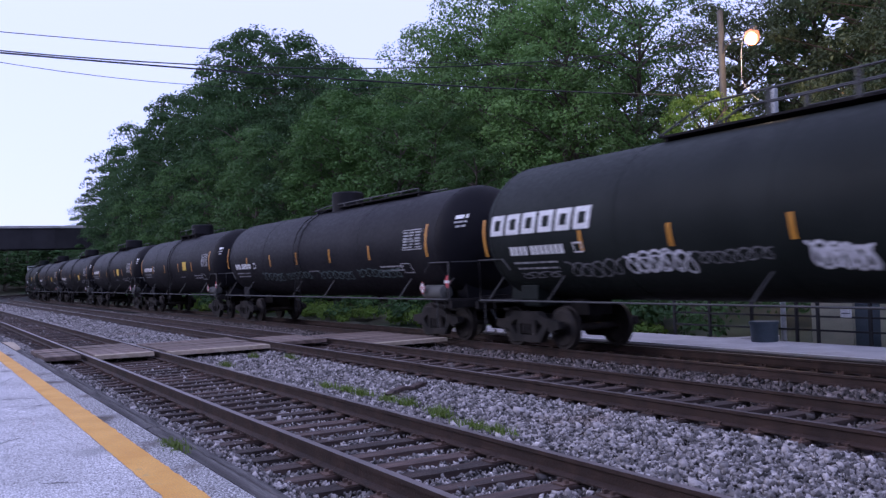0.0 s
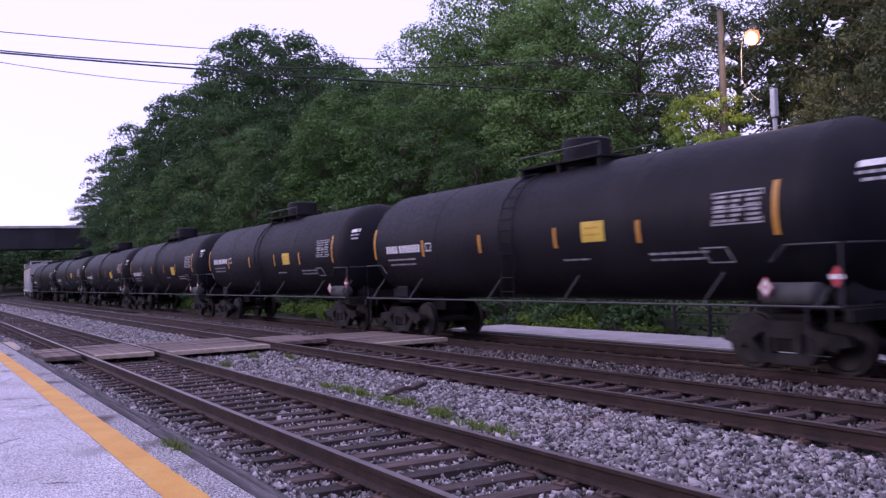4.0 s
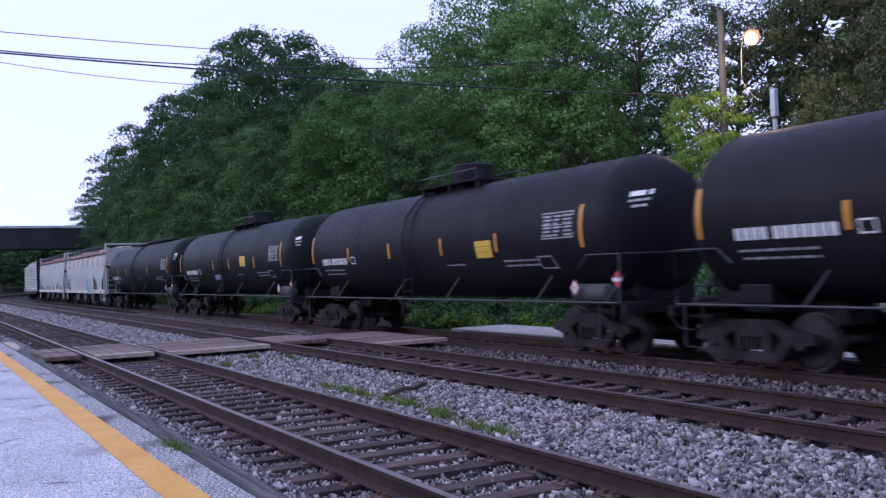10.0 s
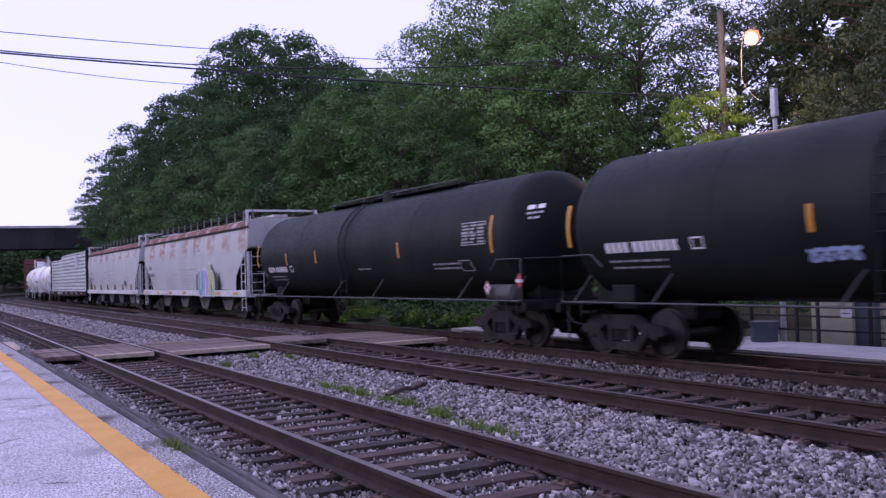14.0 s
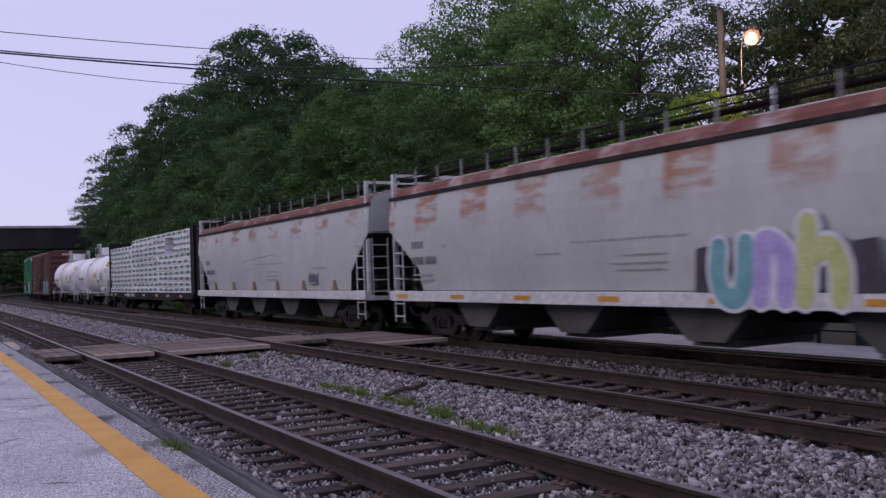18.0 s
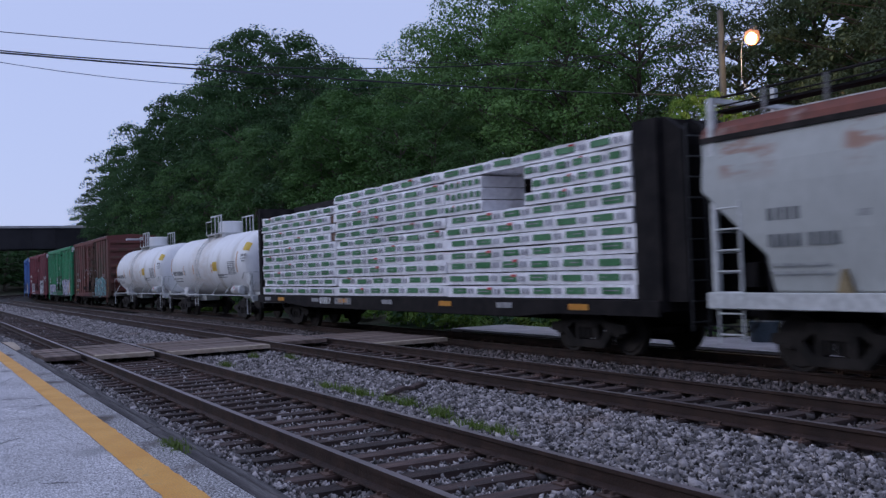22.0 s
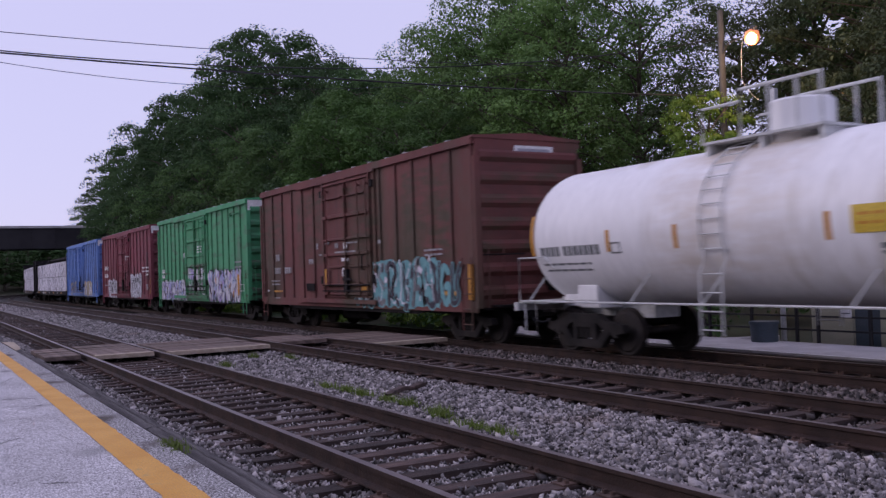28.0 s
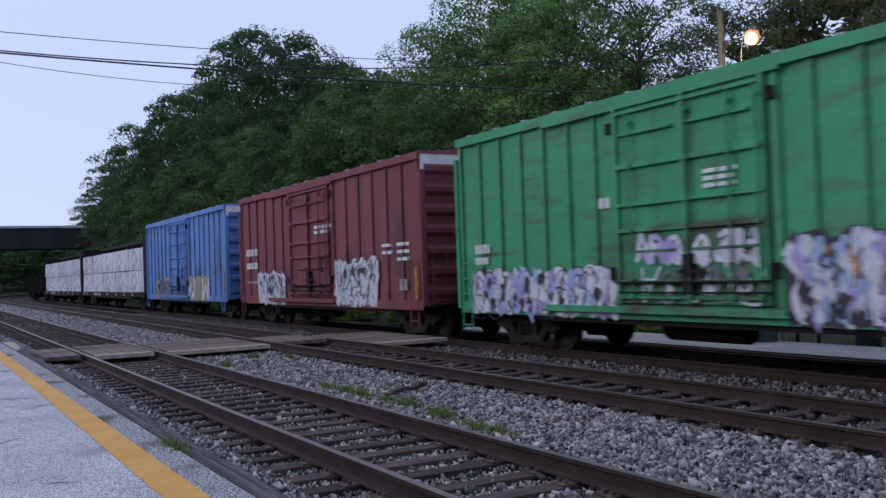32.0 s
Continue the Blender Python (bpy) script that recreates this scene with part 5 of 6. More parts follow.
            part("brake_cylinder", Shape().tube([(tb - 0.25, -1.2, 1.24), (tb - 0.2, -1.2, 1.24), (tb + 0.75, -1.2, 1.24), (tb + 0.8, -1.2, 1.24)], [0.12, 0.19, 0.19, 0.12], 14), BAY_GREY, c, "dull dark grey air cylinder", smooth=50)
        px, pz = xr + length - 2.95, 1.36
        for k, (g, y) in enumerate(((0.17, -1.475), (0.14, -1.482), (0.055, -1.488))):
            d.prism([(px, pz - g), (px + g * 0.8, pz), (px, pz + g), (px - g * 0.8, pz)], y, y + 0.006, k % 2, "y")
        part("hazard_placard", d, [PLACARD_RED, STENCIL], c, "red and white diamond placard")
    if top == "high":
        part("air_reservoir", Shape().tube([(tb - 0.75, -1.2, 1.27), (tb - 0.7, -1.2, 1.27), (tb + 0.35, -1.2, 1.27), (tb + 0.4, -1.2, 1.27)], [0.1, 0.2, 0.2, 0.1], 16), rail_mat, c, "white air reservoir", smooth=50)
        part("brake_wheel_stand", Shape().box(h - 0.55, h - 0.40, -1.42, -1.3, 1.05, 1.95).tube([(h - 0.5, -1.46, 1.75), (h - 0.5, -1.42, 1.75)], 0.24, 18), rail_mat, c)
        hp = Shape()
        steps = [hr - 0.95 + 0.1 * i for i in range(6)]
        turned = [rad * math.sqrt(max(0.0, 1 - max(0.0, 1 - (hr - x) / 0.75) ** 2)) + 0.014 for x in steps]
        hp.add([(x, -q * math.cos(e), cz + q * math.sin(e)) for x, q in zip(steps, turned) for e in (0.36, 0.45, 0.54, 0.62)], [(4 * i + j, 4 * i + 4 + j, 4 * i + 5 + j, 4 * i + 1 + j) for i in range(5) for j in range(3)])
        part("head_placard", hp, PLACARD_YELLOW, c, "yellow placard on the tank head")
    if logo:
        x0 = -length / 2 + back
        for i in range(6):
            a = x0 + 0.72 + 0.595 * i
            bl = Shape()
            for p, q, lo, hi in ((0, 0.50, 0, 0.11), (0, 0.50, 0.34, 0.45), (0, 0.14, 0.11, 0.34), (0.36, 0.50, 0.11, 0.34)):
                sl = plate(a + p, a + q, 2.52 + lo, 2.52 + hi, 2, 0.0)
                bl.add([(x + (z - 2.52) * 0.16, y, z) for x, y, z in sl.v], sl.f)
            part("band_block", on_tank(bl, rad, cz, 0.009), STENCIL, c, "bold white hollow block of a painted band")
    for g0, u0, u1, z0, z1, loops, wd, mt in graffiti or ():
        part("graffiti", on_tank(scrawl(g0, u0 - length / 2 + back, u1 - length / 2 + back, z0, z1, loops, wd), rad, cz, 0.008), mt, c, "looping sprayed scrawl")
    return c


def rust_and_dark_patches(m, period, phase, z0, z1, seed, lo, hi, colour, share=0.0):
    """Rust weeping from the seams, and darker patches: blotches at even steps along x, between two heights."""
    n, l = m.node_tree.nodes, m.node_tree.links
    tc, sp = n.new("ShaderNodeTexCoord"), n.new("ShaderNodeSeparateXYZ")
    l.new(tc.outputs["Object"], sp.inputs[0])

    def calc(op, a, b=0.0, c=None):
        k = n.new("ShaderNodeMath")
        k.operation = op
        for i, v in enumerate((a, b) if c is None else (a, b, c)):
            if isinstance(v, (int, float)):
                k.inputs[i].default_value = v
            else:
                l.new(v, k.inputs[i])
        return k.outputs[0]

    def ramp(v, a, b, x=0.0, y=1.0):
        k = n.new("ShaderNodeMapRange")
        for i, q in zip(("From Min", "From Max", "To Min", "To Max"), (a, b, x, y)):
            k.inputs[i].default_value = q
        l.new(v, k.inputs["Value"])
        return k.outputs["Result"]

    def noisy(s, d, sc):
        nz, mp = n.new("ShaderNodeTexNoise"), n.new("ShaderNodeMapping")
        nz.inputs["Scale"].default_value, nz.inputs["Detail"].default_value = s, d
        mp.inputs["Scale"].default_value, mp.inputs["Location"].default_value = sc, (seed, 0, 0)
        l.new(tc.outputs["Object"], mp.inputs["Vector"])
        l.new(mp.outputs["Vector"], nz.inputs["Vector"])
        return nz.outputs["Fac"]

    wave = calc("COSINE", calc("MULTIPLY", calc("SUBTRACT", sp.outputs["X"], phase), 6.28319 / period))
    spot = ramp(wave, share - 0.25, share + 0.25)
    high = calc("MULTIPLY", ramp(sp.outputs["Z"], z0, z0 + 0.35), ramp(sp.outputs["Z"], z1, z1 - 0.12))
    blot = calc("MULTIPLY", ramp(noisy(1.5, 6, (0.8, 1, 3.2)), lo, hi), ramp(noisy(0.45, 2, (1, 1, 1)), 0.35, 0.6, 0.55, 1.0))
    mask = calc("MULTIPLY", calc("MULTIPLY", spot, high), blot)
    mx = n.new("ShaderNodeMix")
    mx.data_type = "RGBA"
    l.new(mask, mx.inputs["Factor"])
    l.new(n["Principled BSDF"].inputs["Base Color"].links[0].from_socket, mx.inputs["A"])
    mx.inputs["B"].default_value = (*colour, 1)
    l.new(mx.outputs["Result"], n["Principled BSDF"].inputs["Base Color"])


# darker lines beside the ribs of the box cars, and low stains on the green one
for paint_, step_, rib_ in ((BOX_RED, 15, 2.0), (BOX_GREEN, 18, 4.0), (BOX_MAROON, 16, 6.0), (BOX_BLUE, 18, 8.0)):
    rust_and_dark_patches(paint_, 14.7 / step_, 0.065 - 7.35, 0.75, 4.75, rib_, 0.30, 0.60, (0.035, 0.028, 0.025), 1.0)
rust_and_dark_patches(BOX_RED, 3.9, 1.2, 1.9, 4.5, 15.0, 0.36, 0.62, (0.062, 0.050, 0.028), -0.5)
rust_and_dark_patches(BOX_GREEN, 3.1, 0.4, 0.7, 2.3, 11.0, 0.52, 0.66, (0.075, 0.05, 0.038), -0.3)
rust_and_dark_patches(BOX_GREEN, 14.9, 0.0, 0.6, 2.55, 21.0, 0.40, 0.62, (0.07, 0.062, 0.045), 0.6)
rust_and_dark_patches(BOX_GREEN, 5.0, 2.0, 2.3, 4.9, 23.0, 0.50, 0.70, (0.07, 0.15, 0.085), -0.8)
rust_and_dark_patches(BOX_MAROON, 2.7, 1.0, 0.7, 2.4, 13.0, 0.55, 0.68, (0.05, 0.03, 0.028), -0.3)
RUST_TAN = surf("rust_stained_tan", (0.22, 0.17, 0.09), (0.32, 0.25, 0.14), 3, 0.8, 0.2)
ROOF_RUSTIER = surf("rusted_through_roof_edge", (0.30, 0.26, 0.23), (0.17, 0.062, 0.045), 1.5, 0.85, 0.2, fine=8, spread=(0.30, 0.44), stretch=(0.7, 1, 1))
RUSTY_HOPPER = HOPPER_GREY.copy()
RUSTY_HOPPER.name = "rust_streaked_hopper_paint"
rust_and_dark_patches(RUSTY_HOPPER, 2.28, 2.7 - 9.95, 2.75, 3.82, 3.0, 0.38, 0.58, (0.30, 0.105, 0.04), 0.0)
rust_and_dark_patches(HOPPER_GREY, 2.28, 1.0, 3.0, 3.82, 7.0, 0.45, 0.60, (0.27, 0.10, 0.045), 0.1)
rust_and_dark_patches(TANK_WHITE, 14.8, -1.1, 1.3, 3.95, 9.0, 0.30, 0.62, (0.50, 0.38, 0.24), 0.93)
rust_and_dark_patches(ROOF_RUST, 1.9, 0.8, 3.5, 4.4, 5.0, 0.22, 0.42, (0.15, 0.044, 0.03), -0.55)


def hopper_car(left, length, label, seed, rust=ROOF_RUST, graffiti=False, stencil_z=2.6):
    c = new_car("covered_hopper_car", label, "hopper car", left, length)
    h = length / 2 - 0.62
    zs, ze = 1.27, 3.80
    slope = 1.45 if graffiti else 1.15
    prof_z = [zs, 1.7, 2.3, 3.0, 3.45, ze]
    wid = [1.46, 1.52, 1.56, 1.56, 1.53, 1.47]
    # body side outline at each height: ends overhang above, slope in below
    def half(z):
        if z > 2.95:
            return h
        if z > 1.85:
            return h - (2.95 - z) * slope
        return h - 1.1 * slope - 0.12 * (1.85 - z)
    zz = [zs, 1.55, 1.85, 2.2, 2.6, 2.95, 3.3, ze]
    v, f = [], []
    for z in zz:
        w = float(np.interp(z, prof_z, wid))
        e = half(z)
        v += [(-e, -w, z), (e, -w, z), (e, w, z), (-e, w, z)]
    for i in range(len(zz) - 1):
        for j in range(4):
            f.append((4 * i + j, 4 * i + (j + 1) % 4, 4 * i + 4 + (j + 1) % 4, 4 * i + 4 + j))
    f += [(0, 1, 2, 3), tuple(4 * (len(zz) - 1) + j for j in range(4))]
    part("body", Shape().add(v, f), RUSTY_HOPPER if graffiti else HOPPER_GREY, c, bevel=0.04)
    # roof: rusty curved edge, flat crown
    rp = [(-1.48, ze - 0.04), (-1.50, ze), (-1.46, ze + 0.14), (-1.33, ze + 0.27), (-0.8, ze + 0.38), (0.8, ze + 0.38), (1.33, ze + 0.27), (1.46, ze + 0.14), (1.50, ze), (1.48, ze - 0.04)]
    part("roof", Shape().prism(rp, -h - 0.02, h + 0.02), rust, c, "rust-streaked roof edge", smooth=25)
    for g in (-1, 1):
        part("eave_angle", Shape().box(-h, h, g * 1.50 - 0.025, g * 1.50 + 0.025, ze - 0.06, ze + 0.03), TRUCK_STEEL, c, "thin dark steel strip under the roof edge")
    for sg in (-1, 1):
        part("end_sheet", Shape().prism([(-1.44, ze - 0.8), (-1.44, ze + 0.12), (-1.32, ze + 0.25), (-0.8, ze + 0.36), (0.8, ze + 0.36), (1.32, ze + 0.25), (1.44, ze + 0.12), (1.44, ze - 0.8)], min(sg * (h + 0.02), sg * (h + 0.05)), max(sg * (h + 0.02), sg * (h + 0.05))), HOPPER_GREY, c, "pale grey end sheet")
        for y in (-0.75, 0.0, 0.75):
            part("end_stiffener", Shape().box(min(sg * (h + 0.05), sg * (h + 0.11)), max(sg * (h + 0.05), sg * (h + 0.11)), y - 0.04, y + 0.04, ze - 0.8, ze + 0.3), HOPPER_GREY, c)
    rw = Shape()
    for g in (-1, 1):
        rw.tube([(-h, g * 1.25, ze + 0.70), (h, g * 1.25, ze + 0.70)], 0.022, 6)
        rw.tube([(-h, g * 1.25, ze + 0.56), (h, g * 1.25, ze + 0.56)], 0.014, 6)
        rw.box(-h, h, g * 1.0 - 0.16, g * 1.0 + 0.16, ze + 0.48, ze + 0.52)
    part("running_board", rw, FRAME_BLACK, c)
    for i in range(17):
        x = -h + 2 * h * i / 16
        for g in (-1, 1):
            part("roof_bracket", Shape().box(x - 0.025, x + 0.025, g * 1.28 - 0.02, g * 1.28 + 0.02, ze + 0.15, ze + 0.70), BRACKET_GREY, c)
    hs = Shape()
    for i in range(5):
        x = -h + 2 * h * (i + 0.5) / 5
        hs.box(x - 1.5, x + 1.5, -0.3, 0.3, ze + 0.36, ze + 0.5)
    part("hatch", hs, HOPPER_PALE, c)
    L = length / 2
    for g in (-1, 1):
        part("side_sill", Shape().box(-L + 0.75, L - 0.75, g * 1.58 - 0.06, g * 1.58 + 0.06, 1.02, 1.28), HOPPER_PALE, c, bevel=0.015)
        for i in range(6):
            x = -h + 2.6 + (2 * h - 5.2) * i / 5
            br = Shape().prism([(x - 0.10, 1.28), (x + 0.14, 1.28), (x + 0.05, 1.62), (x, 1.62)], g * 1.52 - 0.05, g * 1.52 + 0.05, 0, "y")
            if not graffiti:
                part("side_gusset", br, RUST_TAN, c, "rust-tan side gusset")
    # sloped discharge bays
    for i in range(4):
        x = -h + 3.9 + (2 * h - 7.8) * i / 3
        b = Shape().prism([(x - 1.25, 1.25), (x + 1.25, 1.25), (x + 0.42, 0.42), (x - 0.42, 0.42)], -1.2, 1.2, 0, "y")
        b.box(x - 0.5, x + 0.5, -1.0, 1.0, 0.32, 0.44)
        part("discharge_bay", b, BAY_GREY, c)
    part("centre_sill", Shape().box(-L + 0.6, L - 0.6, -0.3, 0.3, 0.75, 1.1), FRAME_BLACK, c)
    for sg in (-1, 1):
        e = sg * (L - 0.72)
        x = sg * (L - 2.75)
        truck(c, x)
        coupler(c, sg * (L - 0.72), sg)
        part("end_platform", Shape().box(min(e, e - sg * 1.9), max(e, e - sg * 1.9), -1.5, 1.5, 1.0, 1.1), HOPPER_PALE, c)
        fr = Shape()
        for g in (-1, 1):
            fr.box(e - 0.05 - sg * 0.1, e + 0.05 - sg * 0.1, g * 1.46 - 0.05, g * 1.46 + 0.05, 1.1, ze + 0.68)
        fr.box(e - 0.05 - sg * 0.1, e + 0.05 - sg * 0.1, -1.46, 1.46, ze + 0.60, ze + 0.68)
        fr.box(e - 0.04 - sg * 0.1, e + 0.04 - sg * 0.1, -1.46, 1.46, 2.9, 2.98)
        part("end_frame", fr, HOPPER_PALE, c)
        # shade under the overhang, added as a black sheet over the pale slope
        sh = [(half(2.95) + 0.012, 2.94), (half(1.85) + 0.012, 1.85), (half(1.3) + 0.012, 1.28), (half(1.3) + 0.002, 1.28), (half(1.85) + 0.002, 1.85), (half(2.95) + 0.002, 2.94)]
        part("slope_sheet", Shape().prism([(sg * a, z) for a, z in sh], -1.53, 1.53, 0, "y"), FRAME_BLACK, c, "black sheet standing in for the shade on the sloping end")
        part("ladder", ladder(e - sg * 0.45, -1.56, 0.45, 2.75, 0.5, 0.02, 0.34), HOPPER_PALE, c, smooth=50)
        part("ladder", ladder(e - sg * 0.05, -1.1, 1.1, ze + 0.45, 0.5, 0.02, 0.34, "y"), HOPPER_PALE, c, smooth=50)
        eq = Shape().tube([(e - sg * 0.5, -0.5, 1.5), (e - sg * 0.5, 0.6, 1.5)], 0.22, 14)
        eq.tube([(e - sg * 0.2, 0.5, 2.1), (e - sg * 0.14, 0.5, 2.1)], 0.28, 16).box(e - sg * 0.45 - 0.15, e - sg * 0.45 + 0.15, -1.1, -0.7, 1.35, 1.75)
        part("brake_gear", eq, FRAME_BLACK, c)
    x0 = -L
    for q, (u, z, ww, hh) in enumerate(((1.95, 2.38, 0.75, 0.19), (1.95, 1.98, 1.25, 0.19), (2.0, 1.68, 1.0, 0.045), (2.0, 1.56, 1.0, 0.045), (3.5, 2.35, 0.2, 0.1), (7.4, 2.05, 0.9, 0.03), (8.6, 2.24, 3.2, 0.045), (10.1, 1.95, 1.2, 0.03), (9.8, 1.8, 1.5, 0.03), (9.9, 1.68, 1.3, 0.03), (14.5, 2.0, 1.2, 0.04))):
        lettering(c, x0 + u, z, ww, hh, STENCIL_DARK if hh > 0.12 else STENCIL_FAINT, seed + q, y=-1.563)
    for i, x in enumerate((1.5, 4.3, 7.0, 9.8, 12.6, 15.4, 17.9) if graffiti else ()):
        part("reflector", Shape().box(x0 + x - 0.3, x0 + x + 0.3, -1.648, -1.643, 1.10, 1.20), REFLECT, c, "yellow reflective patch")
    part("tag_plate", Shape().box(x0 + 10.9, x0 + 11.15, -1.65, -1.643, 1.06, 1.24), STENCIL, c)
    part("tag_plate", Shape().box(x0 + 6, x0 + 6.2, -1.65, -1.643, 1.1, 1.22), STENCIL, c)
    if not graffiti:
        part("data_plate", Shape().box(x0 + 14.1, x0 + 14.85, -1.556, -1.545, 1.50, 1.86).box(x0 + 14.16, x0 + 14.79, -1.562, -1.556, 1.56, 1.80, 1), [STENCIL_DIM, BIN_BLUE], c, "dark framed data plate")
        part("side_seam", Shape().tube([(x0 + 7.2, -1.563, 2.42), (x0 + 9.2, -1.565, 2.52), (x0 + 11.0, -1.565, 2.60)], 0.008, 4), STENCIL_DARK, c, "thin dark scrape")
    if graffiti:
        g0 = 12.0 - L
        gs = Shape()
        for a, b in ((0.0, 0.42), (2.9, 3.45)):
            gs.add([(g0 + a, -1.650, 1.28), (g0 + b, -1.650, 1.28), (g0 + b - 0.1, -1.650, 2.05), (g0 + a + 0.05, -1.650, 2.0)], [(0, 1, 2, 3)], 1)
        forms = ((2, ((0.55, 2.0), (0.5, 1.6), (0.62, 1.25), (0.9, 1.2), (1.05, 1.5), (1.1, 2.05))),
                 (3, ((1.35, 1.2), (1.4, 1.7), (1.42, 2.05), (1.7, 2.0), (1.85, 1.7), (1.8, 1.2))),
                 (4, ((2.15, 1.2), (2.2, 1.7), (2.25, 2.3))), (4, ((2.2, 1.75), (2.55, 1.95), (2.75, 1.7), (2.75, 1.2))))
        for k, f in forms:
            ribbon(gs, [(g0 + u, z) for u, z in curve(f)], 0.46, 0, -1.654)
        for q, (k, f) in enumerate(forms):
            ribbon(gs, [(g0 + u, z) for u, z in curve(f)], 0.33, k, -1.658 - 0.001 * q)
        part("graffiti", gs, [SPRAY_WHITE, SPRAY_DARK, SPRAY_TEAL, SPRAY_LILAC, SPRAY_LIME], c, "rounded sprayed letters in teal, lilac and green")
    return c


def box_car(centre, length, paint, label, roof_mat, sill, eave, rib, door, seed, white_end=False, graffiti=(), letters=(), roof_paint=None, strip_at=14.74):
    c = new_car("box_car", label, "box car", centre - length / 2, length)
    L = length / 2
    h = 7.47
    w = 1.52
    part("body", Shape().box(-h, h, -w, w, sill, eave), paint, c)
    for g in (-1, 1):
        for i in range(int(2 * h / rib) + 1):
            x = -h + 0.12 + (2 * h - 0.24) * i / int(2 * h / rib)
            if g < 0 and door[0] - 0.1 < x < door[1] + 0.1:
                continue
            part("side_rib", Shape().prism([(x - 0.05, sill + 0.16), (x + 0.05, sill + 0.16), (x + 0.05, eave - 0.12), (x - 0.05, eave - 0.12)], min(g * w, g * (w + 0.05)), max(g * w, g * (w + 0.05)), 0, "y"), paint, c)
        part("side_sill", Shape().box(-h, h, min(g * w, g * (w + 0.046)), max(g * w, g * (w + 0.046)), sill - 0.10, sill + 0.16), paint, c)
        part("top_chord", Shape().box(-h, h, min(g * w, g * (w + 0.10)), max(g * w, g * (w + 0.10)), eave - 0.14, eave + 0.02), paint, c)
        part("fish_belly_sill", Shape().prism([(-h * 0.72, sill - 0.06), (h * 0.72, sill - 0.06), (h * 0.58, sill - 0.20), (-h * 0.58, sill - 0.20)], min(g * (w - 0.1), g * (w - 0.02)), max(g * (w - 0.1), g * (w - 0.02)), 0, "y"), FRAME_BLACK, c)
    part("roof", Shape().prism([(-1.60, eave), (-1.60, eave + 0.06), (0, eave + 0.17), (1.60, eave + 0.06), (1.60, eave)], -h - 0.05, h + 0.05), roof_paint or roof_mat, c)
    rr = Shape()
    for i in range(int(2 * h / 1.1)):
        x = -h + 0.5 + 1.1 * i
        rr.prism([(-1.58, eave + 0.06), (-1.58, eave + 0.10), (0, eave + 0.21), (1.58, eave + 0.10), (1.58, eave + 0.06), (0, eave + 0.17)], x, x + 0.06)
    part("roof_seams", rr, roof_mat, c)
    # the door: frame posts, panel with flat ribs, locking bars
    d0, d1 = door
    part("door", Shape().box(d0, d1, -w - 0.07, -w, sill + 0.2, eave - 0.2), paint, c)
    mid = (d0 + d1) / 2
    for z, t_, a, b in ((eave - 0.34, 0.07, d0 + 0.1, d1 - 0.1), (4.12, 0.05, d0 + 0.15, mid - 0.25), (4.12, 0.05, mid + 0.1, d1 - 0.3), (3.50, 0.10, d0 + 0.05, d1 - 0.05), (2.82, 0.06, d0 + 0.05, d1), (2.34, 0.08, d0 + 0.05, d1), (1.98, 0.05, d0 + 0.5, mid - 0.2), (1.98, 0.05, mid + 0.2, d1 - 0.2), (1.42, 0.06, d0 + 0.05, d1 - 0.05), (sill + 0.26, 0.08, d0 + 0.05, d1 - 0.05)):
        part("door_rib", Shape().prism([(-w - 0.07, z), (-w - 0.15, z + t_ * 0.3), (-w - 0.15, z + t_), (-w - 0.07, z + t_ * 1.5)], a, b), paint, c)
    for x in (d0, mid - 0.04, d1 - 0.09):
        part("door_post", Shape().box(x, x + 0.09, -w - 0.13, -w - 0.07, sill + 0.2, eave - 0.2), paint, c)
    for x in (d0 - 0.22, d1 + 0.06):
        part("door_jamb", Shape().box(x, x + 0.16, -w - 0.06, -w, sill + 0.16, eave - 0.14), paint, c)
    for x in (d0 - 0.14, d1 + 0.1):
        part("jamb_bracket", Shape().box(x - 0.07, x + 0.07, -w - 0.12, -w - 0.06, eave - 0.62, eave - 0.42), FRAME_BLACK, c)
        part("jamb_bracket", Shape().box(x - 0.07, x + 0.07, -w - 0.12, -w - 0.06, sill + 0.62, sill + 0.86), FRAME_BLACK, c)
    part("door_track", Shape().box(d0 - 2.2, d1 + 0.3, -w - 0.16, -w - 0.10, sill + 0.02, sill + 0.14), paint, c)
    part("door_track", Shape().box(d0 - 2.2, d1 + 0.3, -w - 0.13, -w - 0.07, eave - 0.2, eave - 0.12), paint, c)
    for x in (d0 + 0.45, mid + 0.12, mid + 1.05, d1 - 0.12):
        lk = Shape().tube([(x, -w - 0.18, sill + 0.22), (x, -w - 0.18, eave - 0.35)], 0.024, 6)
        for z in (sill + 0.35, 1.5, 2.4, 3.55, eave - 0.5):
            lk.box(x - 0.05, x + 0.05, -w - 0.20, -w - 0.10, z - 0.03, z + 0.03)
        part("lock_rod", lk, paint, c, "dark vertical lock rod", smooth=50)
    for z in (sill + 0.40, sill + 0.58):
        part("lock_bar", Shape().tube([(d0 + 0.1, -w - 0.19, z), (d1 + 0.1, -w - 0.19, z)], 0.02, 6), FRAME_BLACK, c, "dark horizontal lock bar", smooth=50)
    part("latch", Shape().box(mid - 0.02, mid + 0.20, -w - 0.20, -w - 0.10, sill + 0.35, sill + 1.05).box(mid - 0.10, mid + 0.5, -w - 0.21, -w - 0.17, sill + 0.72, sill + 0.79), FRAME_BLACK, c, "dark grimy door latch")
